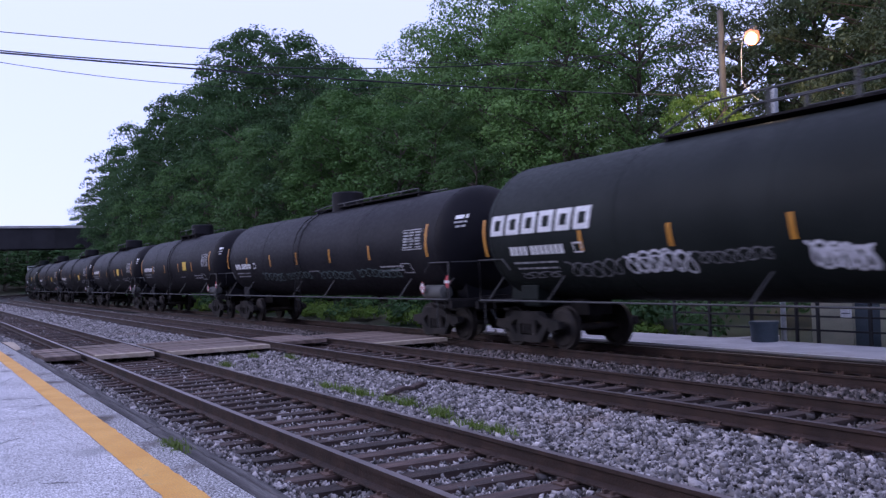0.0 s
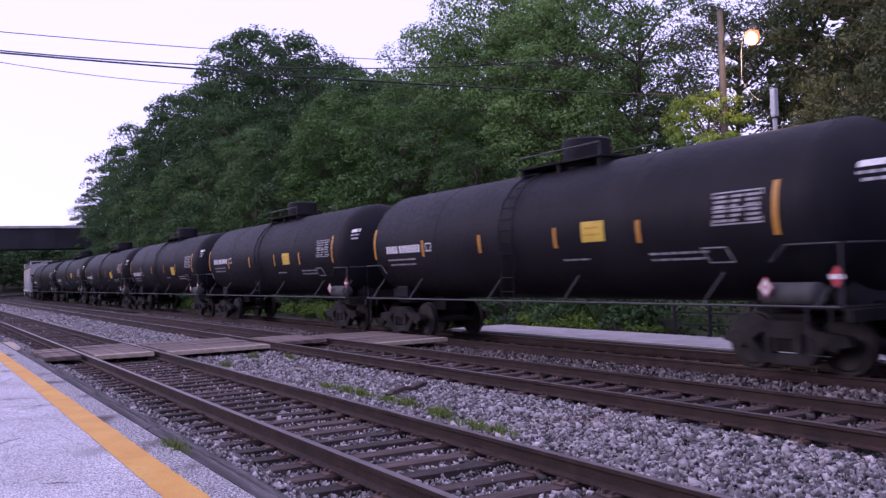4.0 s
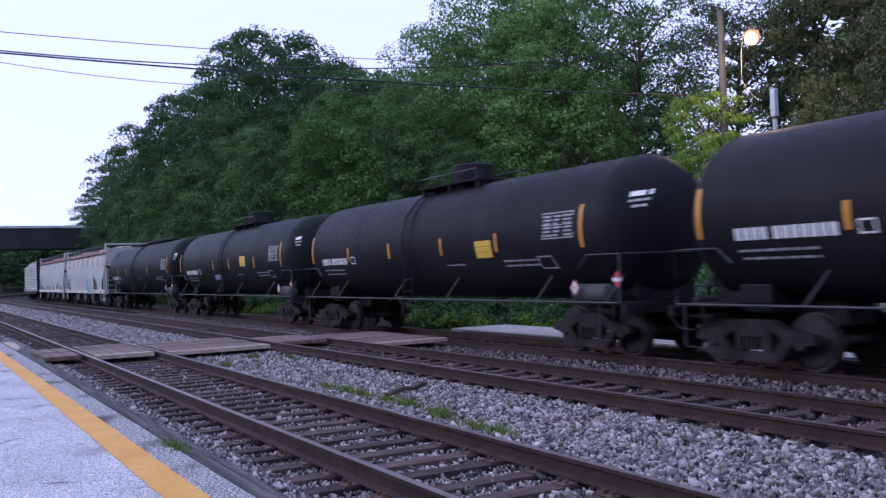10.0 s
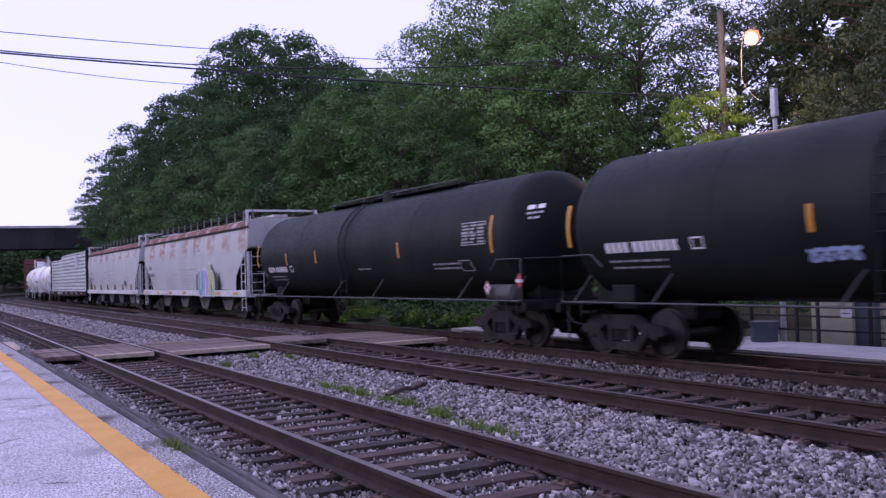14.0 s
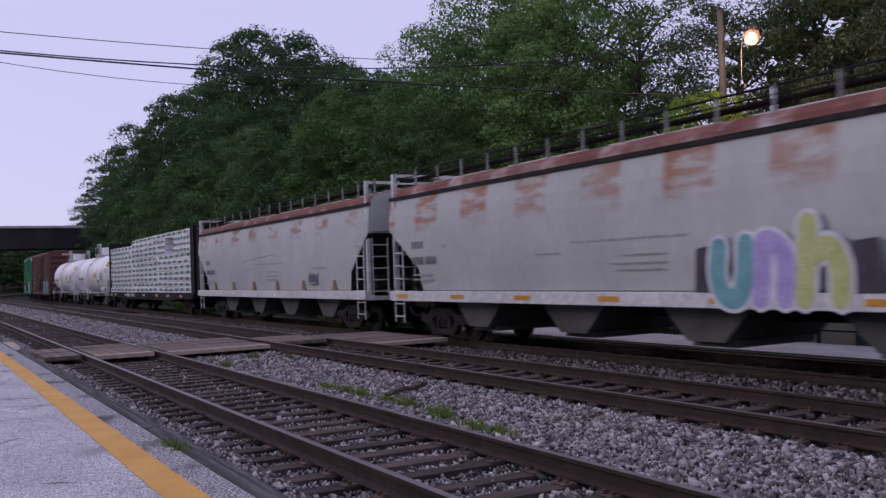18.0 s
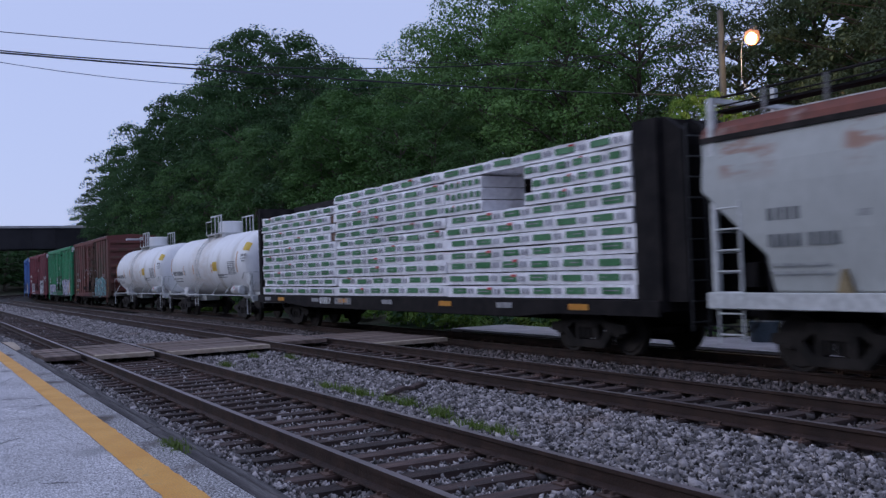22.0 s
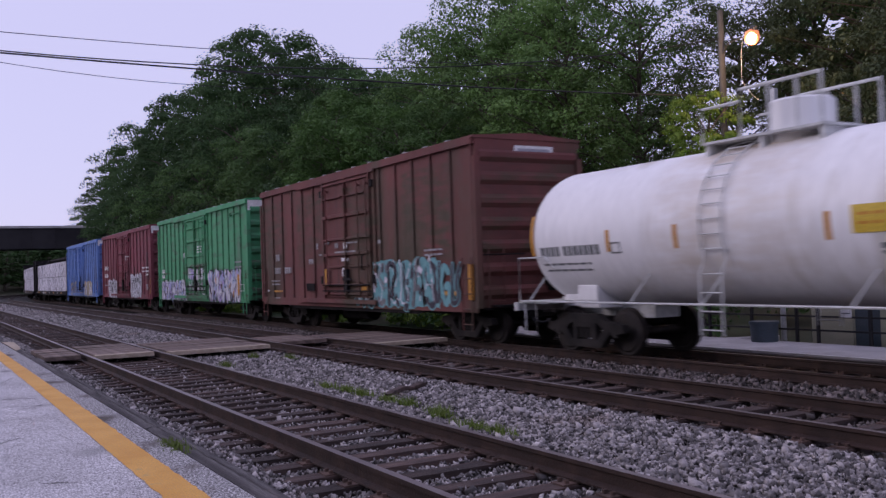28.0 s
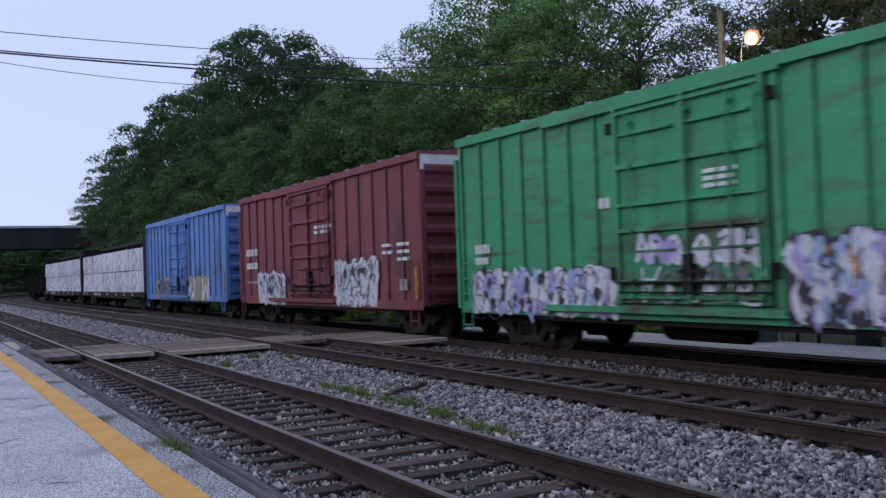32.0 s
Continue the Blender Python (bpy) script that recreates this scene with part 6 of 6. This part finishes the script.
    part("door_handle", Shape().tube([(d1 - 0.35, -w - 0.17, 1.9), (d1 - 0.35, -w - 0.24, 1.9), (d1 - 0.35, -w - 0.24, 2.3), (d1 - 0.35, -w - 0.17, 2.3)], 0.02, 6), FRAME_BLACK, c, smooth=50)
    # corrugated ends
    for sg in (-1, 1):
        e = sg * h
        n = 7
        for i in range(n):
            z = sill + 0.2 + (eave - sill - 0.75) * i / (n - 1)
            part("end_corrugation", Shape().prism([(0, z), (sg * 0.09, z + 0.10), (sg * 0.09, z + 0.22), (0, z + 0.32)], -w + 0.1, w - 0.1, 0, "y"), paint, c, at=pose(e, 0, 0))
        part("end_cap", Shape().box(min(e, e + sg * 0.03), max(e, e + sg * 0.03), -w, w, eave - 0.42, eave + 0.02), STENCIL if white_end else paint, c, "white painted end panel" if white_end else "")
        for g in (-1, 1):
            part("corner_post", Shape().box(min(e, e + sg * 0.1), max(e, e + sg * 0.1), g * w - 0.08, g * w + 0.08, sill, eave - 0.42), paint, c)
        truck(c, sg * (L - 2.6) + 0.4)
        coupler(c, sg * (L - 0.85), sg)
        part("ladder", ladder(e - sg * 0.35, -w - 0.10, 0.35, sill + 1.2, 0.42, 0.018, 0.36), paint, c, smooth=50)
        part("end_ladder", ladder(e + sg * 0.16, -1.1, sill, sill + 1.4, 0.42, 0.018, 0.36, "y"), paint, c, smooth=50)
        part("brake_wheel", Shape().tube([(e + sg * 0.2, 0.55, sill + 0.75), (e + sg * 0.26, 0.55, sill + 0.75)], 0.28, 18).box(min(e, e + sg * 0.2), max(e, e + sg * 0.2), 0.4, 0.7, sill + 0.35, sill + 1.0), FRAME_BLACK, c)
        part("end_grab_iron", Shape().tube([(e, -1.35, sill + 1.25), (e + sg * 0.18, -1.35, sill + 1.25), (e + sg * 0.18, -0.3, sill + 1.25), (e, -0.3, sill + 1.25)], 0.018, 6), FRAME_BLACK, c, smooth=50)
        part("crossover_step", Shape().box(min(e, e + sg * 0.4), max(e, e + sg * 0.4), -1.2, 1.2, sill + 0.02, sill + 0.06), FRAME_BLACK, c)
    part("underframe", Shape().box(-L + 0.6, L - 0.6, -0.35, 0.35, 0.62, sill).box(-h, h, -w + 0.15, w - 0.15, sill - 0.05, sill + 0.02), FRAME_BLACK, c)
    part("brake_reservoir", Shape().tube([(-1.2, -0.9, 0.62), (0.6, -0.9, 0.62)], 0.24, 14), FRAME_BLACK, c, smooth=40)
    for i, (x, z, ww, hh, mt) in enumerate(letters):
        lettering(c, x - h, z, ww, hh, mt, seed + i, y=-w - (0.116 if d0 < x - h < d1 else 0.056))
    for i, (g0, x0, x1, z0, z1, cnt, wd, fills, edge, back, shards) in enumerate(graffiti):
        gs = sprayed(g0, x0 - h, x1 - h, z0, z1, cnt, wd, fills, edge, -w - (0.114 if d0 < (x0 + x1) / 2 - h < d1 else 0.054), back, shards)
        part("graffiti", gs, SPRAYS, c, "sprayed graffiti letters")
    if not white_end:
        part("end_sign", Shape().box(h + 0.03, h + 0.04, -0.4, 0.75, eave - 0.36, eave - 0.14), STENCIL, c, "white lettered sign plate")
        part("sign_lettering", Shape().box(h + 0.04, h + 0.045, -0.3, 0.65, eave - 0.29, eave - 0.21), GREY_PRINT, c)
    part("reflector", Shape().box(strip_at - h - 0.11, strip_at - h + 0.11, -w - 0.085, -w - 0.078, sill + 0.2, sill + 1.05), REFLECT, c, "yellow reflective strip")
    return c


def lumber_car(left, length, label, printed=True, seed=0, short=False):
    c = new_car("centre_beam_lumber_car", label, "flat car", left, length)
    L = length / 2
    h = L - 0.35
    part("deck", Shape().box(-h - 0.3, h, -1.5, 1.5, 0.92, 1.12).box(-h, h, -0.4, 0.4, 0.62, 0.92), FRAME_BLACK, c)
    for g in (-1, 1):
        part("side_sill", Shape().prism([(-h - 0.3, 1.12), (h, 1.12), (h, 0.84), (h - 3, 0.84), (h - 4.5, 0.74), (-h + 4.5, 0.74), (-h + 3, 0.84), (-h - 0.3, 0.84)], min(g * 1.5, g * 1.57), max(g * 1.5, g * 1.57), 0, "y"), FRAME_BLACK, c)
    part("beam_top", Shape().box(-h, h, -0.14, 0.14, 4.24, 4.42), FRAME_BLACK, c)
    for i in range(19):
        x = -h + 0.2 + (2 * h - 0.4) * i / 18
        part("beam_post", Shape().box(x - 0.07, x + 0.07, -0.1, 0.1, 1.12, 4.24), FRAME_BLACK, c)
    for sg in (-1, 1):
        e = h if sg > 0 else -h - 0.3
        th, deep = (0.62, 0.52) if sg > 0 else (0.25, 0.22)
        part("bulkhead", Shape().box(min(e, e - sg * th), max(e, e - sg * th), -1.48, 1.48, 1.1, 4.38), FRAME_BLACK, c)
        rb = Shape()
        for y in (-1.3, -0.65, 0, 0.65, 1.3):
            rb.prism([(e, 1.1), (e + sg * deep, 1.1), (e + sg * (deep - 0.02), 4.1), (e + sg * 0.1, 4.38), (e, 4.38)], y - 0.06, y + 0.06, 0, "y")
        part("bulkhead_ribs", rb, FRAME_BLACK, c)
        truck(c, sg * (L - 2.9))
        coupler(c, sg * (L - 0.8), sg)
        part("ladder", ladder(e + sg * (deep + 0.02), -1.1, 0.6, 4.2, 0.42, 0.018, 0.36, "y"), HANDRAIL_GREY, c, smooth=50)
    for i, x in enumerate((1.2, 2.6, 5.8, 8.0, 11.0, 14.2, 16.8, 19.4)):
        part("reflector" if i % 2 else "sill_plate", Shape().box(-L + x - 0.3, -L + x + 0.3, -1.578, -1.572, 0.92, 1.04), REFLECT if i % 2 else STENCIL_DIM, c)
    lettering(c, -L + 6.2, 0.87, 0.85, 0.2, STENCIL, seed, y=-1.578)
    lettering(c, -L + 7.4, 0.87, 1.2, 0.2, STENCIL_DIM, seed + 1, y=-1.578)
    rnd = random.Random(seed)
    x0, x1 = -h - 0.02, h - 0.67
    cols = 3 if printed else 5
    pw = (x1 - x0) / cols

    def pack(n, hh, wrinkle):
        """One wrapped pack, its sheet bulging and creased, with printed blocks along its long side."""
        r = random.Random(n)

        def swell(x, z):
            return wrinkle * (noise.noise((x * 1.3 + 7 * n, z * 4, n)) + 0.6 * noise.noise((x * 4.5, z * 9, n + 9)))

        s = Shape()
        m = 54 if printed else 26
        ring = ((-0.62, 0), (-0.62, 0.33), (-0.62, 0.66), (-0.61, 1), (0.61, 1), (0.62, 0))
        v = []
        for i in range(m + 1):
            x = -pw / 2 + 0.02 + (pw - 0.04) * i / m
            for y, z in ring:
                e = swell(x, z * hh)
                v.append((x, y - e if y < 0 else y, z * hh + (0.5 * e if z == 1 else 0)))
        q = len(ring)
        s.add(v, [(i * q + a, i * q + (a + 1) % q, (i + 1) * q + (a + 1) % q, (i + 1) * q + a) for i in range(m) for a in range(q)] + [tuple(range(q)), tuple(range(m * q, m * q + q))])

        def print_(x0_, x1_, z0_, z1_, k):
            g = max(1, int((x1_ - x0_) / 0.1))
            for i in range(g):
                a, b = x0_ + (x1_ - x0_) * i / g, x0_ + (x1_ - x0_) * (i + 1) / g
                s.add([(x, -0.632 - swell(x, z) - 0.4 * wrinkle, z) for x, z in ((a, z0_), (b, z0_), (b, z1_), (a, z1_))], [(0, 1, 2, 3)], k)

        if printed:
            x = -pw / 2 + 0.08 + r.uniform(0, 0.3)
            while x < pw / 2 - 0.75:
                z = hh * 0.27 + r.uniform(-0.01, 0.02)
                print_(x, x + 0.62, z, z + hh * 0.5, 1)
                print_(x + 0.06, x + 0.5, z + hh * 0.22, z + hh * 0.30, 4)
                for u in (0.72, 0.86):
                    if x + u + 0.09 < pw / 2 - 0.05:
                        print_(x + u, x + u + 0.08, z, z + hh * 0.46, 2)
                if r.random() < 0.16:
                    print_(x + 0.42, x + 0.62, z + hh * 0.4, z + hh * 0.62, 3)
                x += 1.12
        return s.mesh("lumber_pack", [WRAP if printed else WRAP_PLAIN, GREEN_PRINT, GREY_PRINT, PLACARD_RED, STENCIL_DIM], 50)

    hz = 0.287
    kinds = [pack(i, hz - 0.025 + 0.006 * (i % 3), 0.020) for i in range(7)] if printed else [pack(i, 1.30, 0.05) for i in range(4)]
    loose = [pack(20 + i, hz - 0.03, 0.045) for i in range(3)]
    bare = Shape().box(-0.5, 0.5, -0.55, 0.6, 0, hz - 0.04).mesh("lumber_pack", TORN_WOOD)
    layers = 11 if printed else 2
    dz = hz if printed else 1.34
    for g in (-1, 1):
        for j in range(layers):
            for i in range(cols):
                if printed and j >= 10 and i < 1:
                    continue
                m = pose(x0 + pw * (i + 0.5) + rnd.uniform(-0.04, 0.04), g * (0.80 + rnd.uniform(-0.03, 0.05)), 1.13 + dz * j + rnd.uniform(0, 0.006), rnd.uniform(-0.8, 0.8), rnd.uniform(-0.25, 0.25), rnd.uniform(-0.3, 0.3) + (180 if g > 0 else 0))
                if printed and g > 0 and i == 2 and j in (7, 8, 9):
                    continue
                if printed and g < 0 and i == 2 and j in (7, 8, 9):
                    for a, f in ((0.13, 0.25), (0.745 + 0.02 * (j == 8), 0.49 - 0.04 * (j == 8))):
                        q = pose(x0 + pw * (2 + a), -0.82, 1.13 + dz * j, 0, 0, rnd.uniform(-0.3, 0.3)) @ Matrix.Diagonal((f, 1, 1, 1))
                        part("lumber_pack", rnd.choice(kinds), None, c, at=q)
                    continue
                if printed and g < 0 and (j, i) in ((6, 0), (8, 0)):
                    part("lumber_pack", bare, None, c, "bare brown lumber in a torn wrap", at=pose(x0 + pw - 0.52, -0.8, 1.13 + dz * j))
                    m = m @ Matrix.Diagonal((0.94, 1, 1, 1))
                    m.translation.x -= 0.03 * pw
                part("lumber_pack", rnd.choice(loose if printed and (j >= 9 or (j, i) in ((8, 0), (5, 1), (6, 1))) else kinds), None, c, at=m)
    return c


def low_car(left, length):
    c = new_car("gondola_car", "dark low-sided gondola car at the train's tail", "gondola", left, length)
    L = length / 2
    h = L - 0.6
    for g in (-1, 1):
        part("side", Shape().box(-h, h, g * 1.48 - 0.05, g * 1.48 + 0.05, 0.9, 2.75), FRAME_BLACK, c)
        for i in range(13):
            x = -h + 0.2 + (2 * h - 0.4) * i / 12
            part("side_stake", Shape().box(x - 0.08, x + 0.08, min(g * 1.53, g * 1.62), max(g * 1.53, g * 1.62), 0.9, 2.75), FRAME_BLACK, c)
    for sg in (-1, 1):
        part("end", Shape().box(sg * h - 0.06, sg * h + 0.06, -1.43, 1.43, 0.9, 2.75), FRAME_BLACK, c)
        truck(c, sg * (L - 2.4))
        coupler(c, sg * (L - 0.75), sg)
    part("floor", Shape().box(-h + 0.06, h - 0.06, -1.43, 1.43, 0.85, 1.0).box(-L + 0.7, L - 0.7, -0.3, 0.3, 0.6, 0.85), FRAME_BLACK, c)
    return c


def build_train():
    black = "grimy black tank car with white stencil bars and yellow strips"
    tank_car(-17.9, 20.0, TANK_GREENISH, "black tank car with a bold white lettering band and scrawls", rad=1.55, cz=2.60, seed=1, logo=True, tz=2.05, strips=(0.45, 3.88, 6.32, 8.87, 12.5), strip_z=-0.32, lx=2.2, walkway=(-4.3, 6.6), graffiti=((3, 5.0, 6.7, 1.5, 2.05, 6, 0.05, SPRAY_WHITE), (13, 5.2, 6.5, 1.55, 2.0, 4, 0.04, SPRAY_WHITE), (4, 3.2, 4.9, 1.45, 1.92, 5, 0.035, SPRAY_GREY), (5, 9.05, 10.1, 1.5, 2.05, 5, 0.06, SPRAY_WHITE), (15, 9.2, 10.05, 1.5, 1.95, 4, 0.06, SPRAY_WHITE), (6, 1.5, 2.9, 1.45, 1.65, 3, 0.03, SPRAY_GREY), (7, 6.8, 8.4, 1.7, 2.0, 6, 0.03, SPRAY_GREY)))
    tank_car(-37.9, 19.9, TANK_BLACK, "long black tank car with a faint sprayed scrawl", rad=1.47, seed=10, tz=2.12, lx=-0.9, walkway=(-1.6, 6.1), hand=0.15, strips=(0.4, 2.9, 5.6, 8.3, 11.2, 14.1), graffiti=((8, 4.4, 6.6, 1.55, 1.95, 5, 0.04, SPRAY_FAINT), (19, 6.9, 9.2, 1.6, 1.92, 6, 0.04, SPRAY_FAINT), (18, 10.0, 12.6, 1.55, 1.9, 6, 0.04, SPRAY_FAINT), (21, 13.0, 15.8, 1.58, 1.92, 7, 0.04, SPRAY_FAINT)))
    for i, (lf, ln, yl) in enumerate(((-55.0, 17.0, 9.96), (-71.9, 16.8, 9.96), (-89.1, 17.1, 10.65), (-106.2, 17.0, 10.7))):
        tank_car(lf, ln, TANK_BLACK, black, seed=20 + 7 * i, yellow=yl, drop=(0.0, 0.05, 0.2, 0.2)[i], tz=(2.3, 2.40, 2.10, 2.08)[i])
    tank_car(-123.3, 17.0, TANK_GREENISH, "faded black tank car with a bright yellow placard", seed=70, tz=2.0, yellow=9.9, strips=(0.35, 6.04, 8.35, 11.63), graffiti=((9, 5.9, 6.75, 1.68, 1.92, 4, 0.07, SPRAY_BLUE),))
    tank_car(-142.4, 19.0, TANK_GREENISH, "long faded black tank car with a low roof walkway", rad=1.5, seed=80, tz=1.92, walkway=(-3.6, 4.8), dome=0.24, hand=0.14, strips=(0.35, 3.4, 6.1, 12.0))
    hopper_car(-162.4, 19.9, "pale grey covered hopper car with rust streaks and graffiti", 90, graffiti=True)
    hopper_car(-181.9, 19.4, "pale grey covered hopper car with a rusty roof edge", 95, ROOF_RUSTIER)
    lumber_car(-204.0, 22.0, "centre-beam car stacked with white-wrapped printed lumber packs", True, 5)
    white = "white tank car with white railings and rusty stains"
    for lf, sd, yl in ((-219.1, 100, 9.0), (-233.9, 110, 9.2)):
        tank_car(lf, 14.8, TANK_WHITE, white, rad=1.42, cz=2.40, steel=HOPPER_PALE, rail_mat=HOPPER_PALE, seed=sd, tz=2.0, ink=STENCIL_DARK, dim=STENCIL_DARK, top="high", back=0.0, right=0.0, cut=0.55, strips=(1.13, 3.56, 5.34, 8.4), lx=-1.2, yellow=yl - 0.4)
    red = ((41, 8.2, 13.2, 0.84, 2.1, 7, 0.17, (2, 2, 7), 4, 4, 14), (43, 8.4, 13.0, 0.95, 2.05, 7, 0.05, (0, 0, 4), None, None, 10), (42, 8.5, 12.8, 1.0, 2.1, 8, 0.04, (0, 4), None, None, 8), (44, 12.8, 14.2, 0.95, 2.0, 3, 0.12, (2, 4), 4, None, 0))
    red_text = ((1.45, 2.34, 0.42, 0.24, STENCIL_DIM), (1.28, 1.88, 0.62, 0.22, STENCIL_DIM), (2.32, 1.88, 0.62, 0.22, STENCIL_DIM), (0.95, 1.6, 0.85, 0.05, STENCIL_DIM), (0.95, 1.48, 0.85, 0.05, STENCIL_DIM), (1.2, 1.22, 0.85, 0.07, REFLECT), (0.41, 1.24, 0.26, 0.06, STENCIL), (1.3, 1.0, 0.5, 0.04, STENCIL_DIM), (4.62, 2.16, 0.36, 0.16, STENCIL_DIM), (6.18, 2.74, 0.32, 0.07, STENCIL_DIM), (6.92, 2.60, 0.28, 0.16, STENCIL_DIM), (7.56, 2.56, 0.28, 0.18, STENCIL), (7.9, 2.70, 0.75, 0.05, STENCIL_DIM), (6.9, 2.44, 1.5, 0.05, STENCIL_DIM), (7.38, 2.18, 0.55, 0.10, STENCIL), (7.42, 1.72, 0.22, 0.26, STENCIL), (9.8, 2.62, 0.2, 0.1, STENCIL_DIM), (5.3, 2.62, 0.2, 0.2, STENCIL_DIM), (5.5, 2.4, 0.25, 0.06, STENCIL_DIM), (12.5, 2.3, 0.9, 0.05, STENCIL_DIM), (12.5, 2.18, 0.9, 0.05, STENCIL_DIM), (8.75, 1.3, 0.6, 0.11, REFLECT), (13.4, 1.18, 0.6, 0.1, REFLECT))
    box_car(-242.28, 16.85, BOX_RED, "faded red-brown box car with teal graffiti", ROOF_GREY, 0.88, 4.88, 0.98, (-1.50, 1.98), 120, graffiti=red, letters=red_text, roof_paint=BOX_RED)
    car = MOVING[-1][0]
    part("reflector", Shape().box(-1.22, -1.07, -1.705, -1.698, 1.44, 1.96), REFLECT, car, "yellow reflective strip")
    part("vent_plate", Shape().box(-3.05, -2.38, -1.60, -1.572, 1.28, 1.52).box(-3.0, -2.43, -1.61, -1.60, 1.34, 1.37).box(-3.0, -2.43, -1.61, -1.60, 1.43, 1.46), FRAME_BLACK, car, "dark slotted plate")
    green = ((51, 0.5, 5.6, 0.78, 1.72, 10, 0.13, (0, 5, 0, 1), 2, 0, 60), (53, 0.7, 5.5, 0.9, 1.65, 12, 0.04, (2, 2, 5), None, None, 20), (55, 9.4, 13.9, 0.78, 2.15, 9, 0.15, (0, 1, 0, 5, 1, 0), 2, 2, 90), (57, 9.6, 13.8, 0.9, 2.1, 11, 0.05, (0, 2, 1), None, None, 40), (56, 9.8, 13.9, 1.0, 2.0, 7, 0.04, (3, 2), None, None, 8), (59, 6.2, 7.35, 1.72, 2.28, 3, 0.10, (0, 5), None, None, 14), (60, 7.6, 9.0, 1.72, 2.28, 4, 0.09, (0, 0), None, None, 16), (62, 6.1, 9.0, 1.1, 1.7, 5, 0.05, (0, 7), None, None, 10))
    green_text = ((7.85, 3.24, 0.72, 0.07, STENCIL), (7.85, 3.12, 0.7, 0.07, STENCIL), (7.85, 3.0, 0.7, 0.07, STENCIL), (5.15, 2.86, 0.36, 0.2, STENCIL), (0.7, 2.15, 0.6, 0.2, STENCIL), (0.7, 1.9, 0.6, 0.16, STENCIL), (13.3, 2.4, 0.9, 0.06, STENCIL_DIM), (13.3, 2.2, 0.9, 0.06, STENCIL_DIM), (13.3, 2.0, 0.9, 0.06, STENCIL_DIM))
    box_car(-259.03, 16.85, BOX_GREEN, "green box car with white and blue graffiti", ROOF_GREY, 0.88, 4.85, 0.80, (-1.80, 1.66), 130, True, green, green_text, BOX_GREEN, 13.78)
    car = MOVING[-1][0]
    part("stencil_frame", Shape().box(6.42, 7.0, -1.59, -1.586, 1.24, 1.27).box(6.42, 7.0, -1.59, -1.586, 1.5, 1.53).box(6.42, 6.45, -1.59, -1.586, 1.27, 1.5).box(6.97, 7.0, -1.59, -1.586, 1.27, 1.5).box(6.6, 6.63, -1.59, -1.586, 1.27, 1.5), STENCIL, car)
    part("door_stop", Shape().box(5.35, 6.3, -1.60, -1.52, 4.40, 4.44).box(5.35, 5.45, -1.64, -1.52, 4.32, 4.48), BOX_GREEN, car)
    maroon = ((61, 2.1, 4.95, 0.78, 1.95, 5, 0.15, (0, 0), 2, 0, 34), (64, 2.3, 4.8, 0.9, 1.9, 6, 0.04, (2, 7), None, None, 12), (63, 9.4, 12.3, 0.82, 2.2, 5, 0.16, (0, 0), 2, 0, 40), (66, 9.5, 12.2, 1.0, 2.1, 6, 0.04, (2, 7), None, None, 12))
    maroon_text = ((0.75, 2.6, 1.3, 0.26, STENCIL), (0.75, 2.1, 1.3, 0.24, STENCIL), (0.75, 1.55, 1.2, 0.08, STENCIL_DIM), (7.9, 3.28, 1.4, 0.1, STENCIL), (7.9, 3.12, 1.2, 0.1, STENCIL), (12.7, 2.5, 0.6, 0.09, STENCIL), (12.7, 2.3, 0.6, 0.09, STENCIL), (13.6, 2.5, 0.7, 0.09, STENCIL), (13.6, 2.3, 0.7, 0.09, STENCIL), (13.6, 2.1, 0.7, 0.09, STENCIL), (13.7, 1.3, 0.5, 0.3, STENCIL_DIM))
    box_car(-275.91, 16.85, BOX_MAROON, "maroon box car with white graffiti", ROOF_GREY, 0.88, 4.85, 0.92, (-1.84, 1.6), 140, True, maroon, maroon_text, BOX_MAROON)
    blue = ((71, 1.9, 8.3, 0.85, 1.95, 6, 0.14, (8, 7, 8, 3), 7, None, 26), (72, 8.6, 12.4, 0.85, 1.9, 3, 0.2, (0, 8), 7, 8, 12))
    box_car(-292.9, 16.85, BOX_BLUE, "blue box car with pale graffiti", ROOF_GREY, 0.88, 4.85, 0.80, (-2.0, 1.24), 150, True, blue, (), BOX_BLUE)
    lumber_car(-324.0, 23.1, "centre-beam car with plain white plastic-wrapped packs", False, 6)
    lumber_car(-348.2, 24.1, "centre-beam car with plain white plastic-wrapped packs", False, 7)
    low_car(-364.5, 16.2)
    low_car(-380.8, 16.2)


def motions():
    for c, s in MOVING:
        walk(c, [(t, car_pose(s + SPEED * t)) for t in [2.0 * i for i in range(17)]])
    step = 2 / 30
    n = int(32 / step)
    turn = math.degrees(SPEED * step / WHEEL)
    for w, a in WHEELS:
        walk(w, [(i * step, pose(a, 0, WHEEL, 0, turn * i, 0)) for i in range(n + 1)])


build_train()
motions()
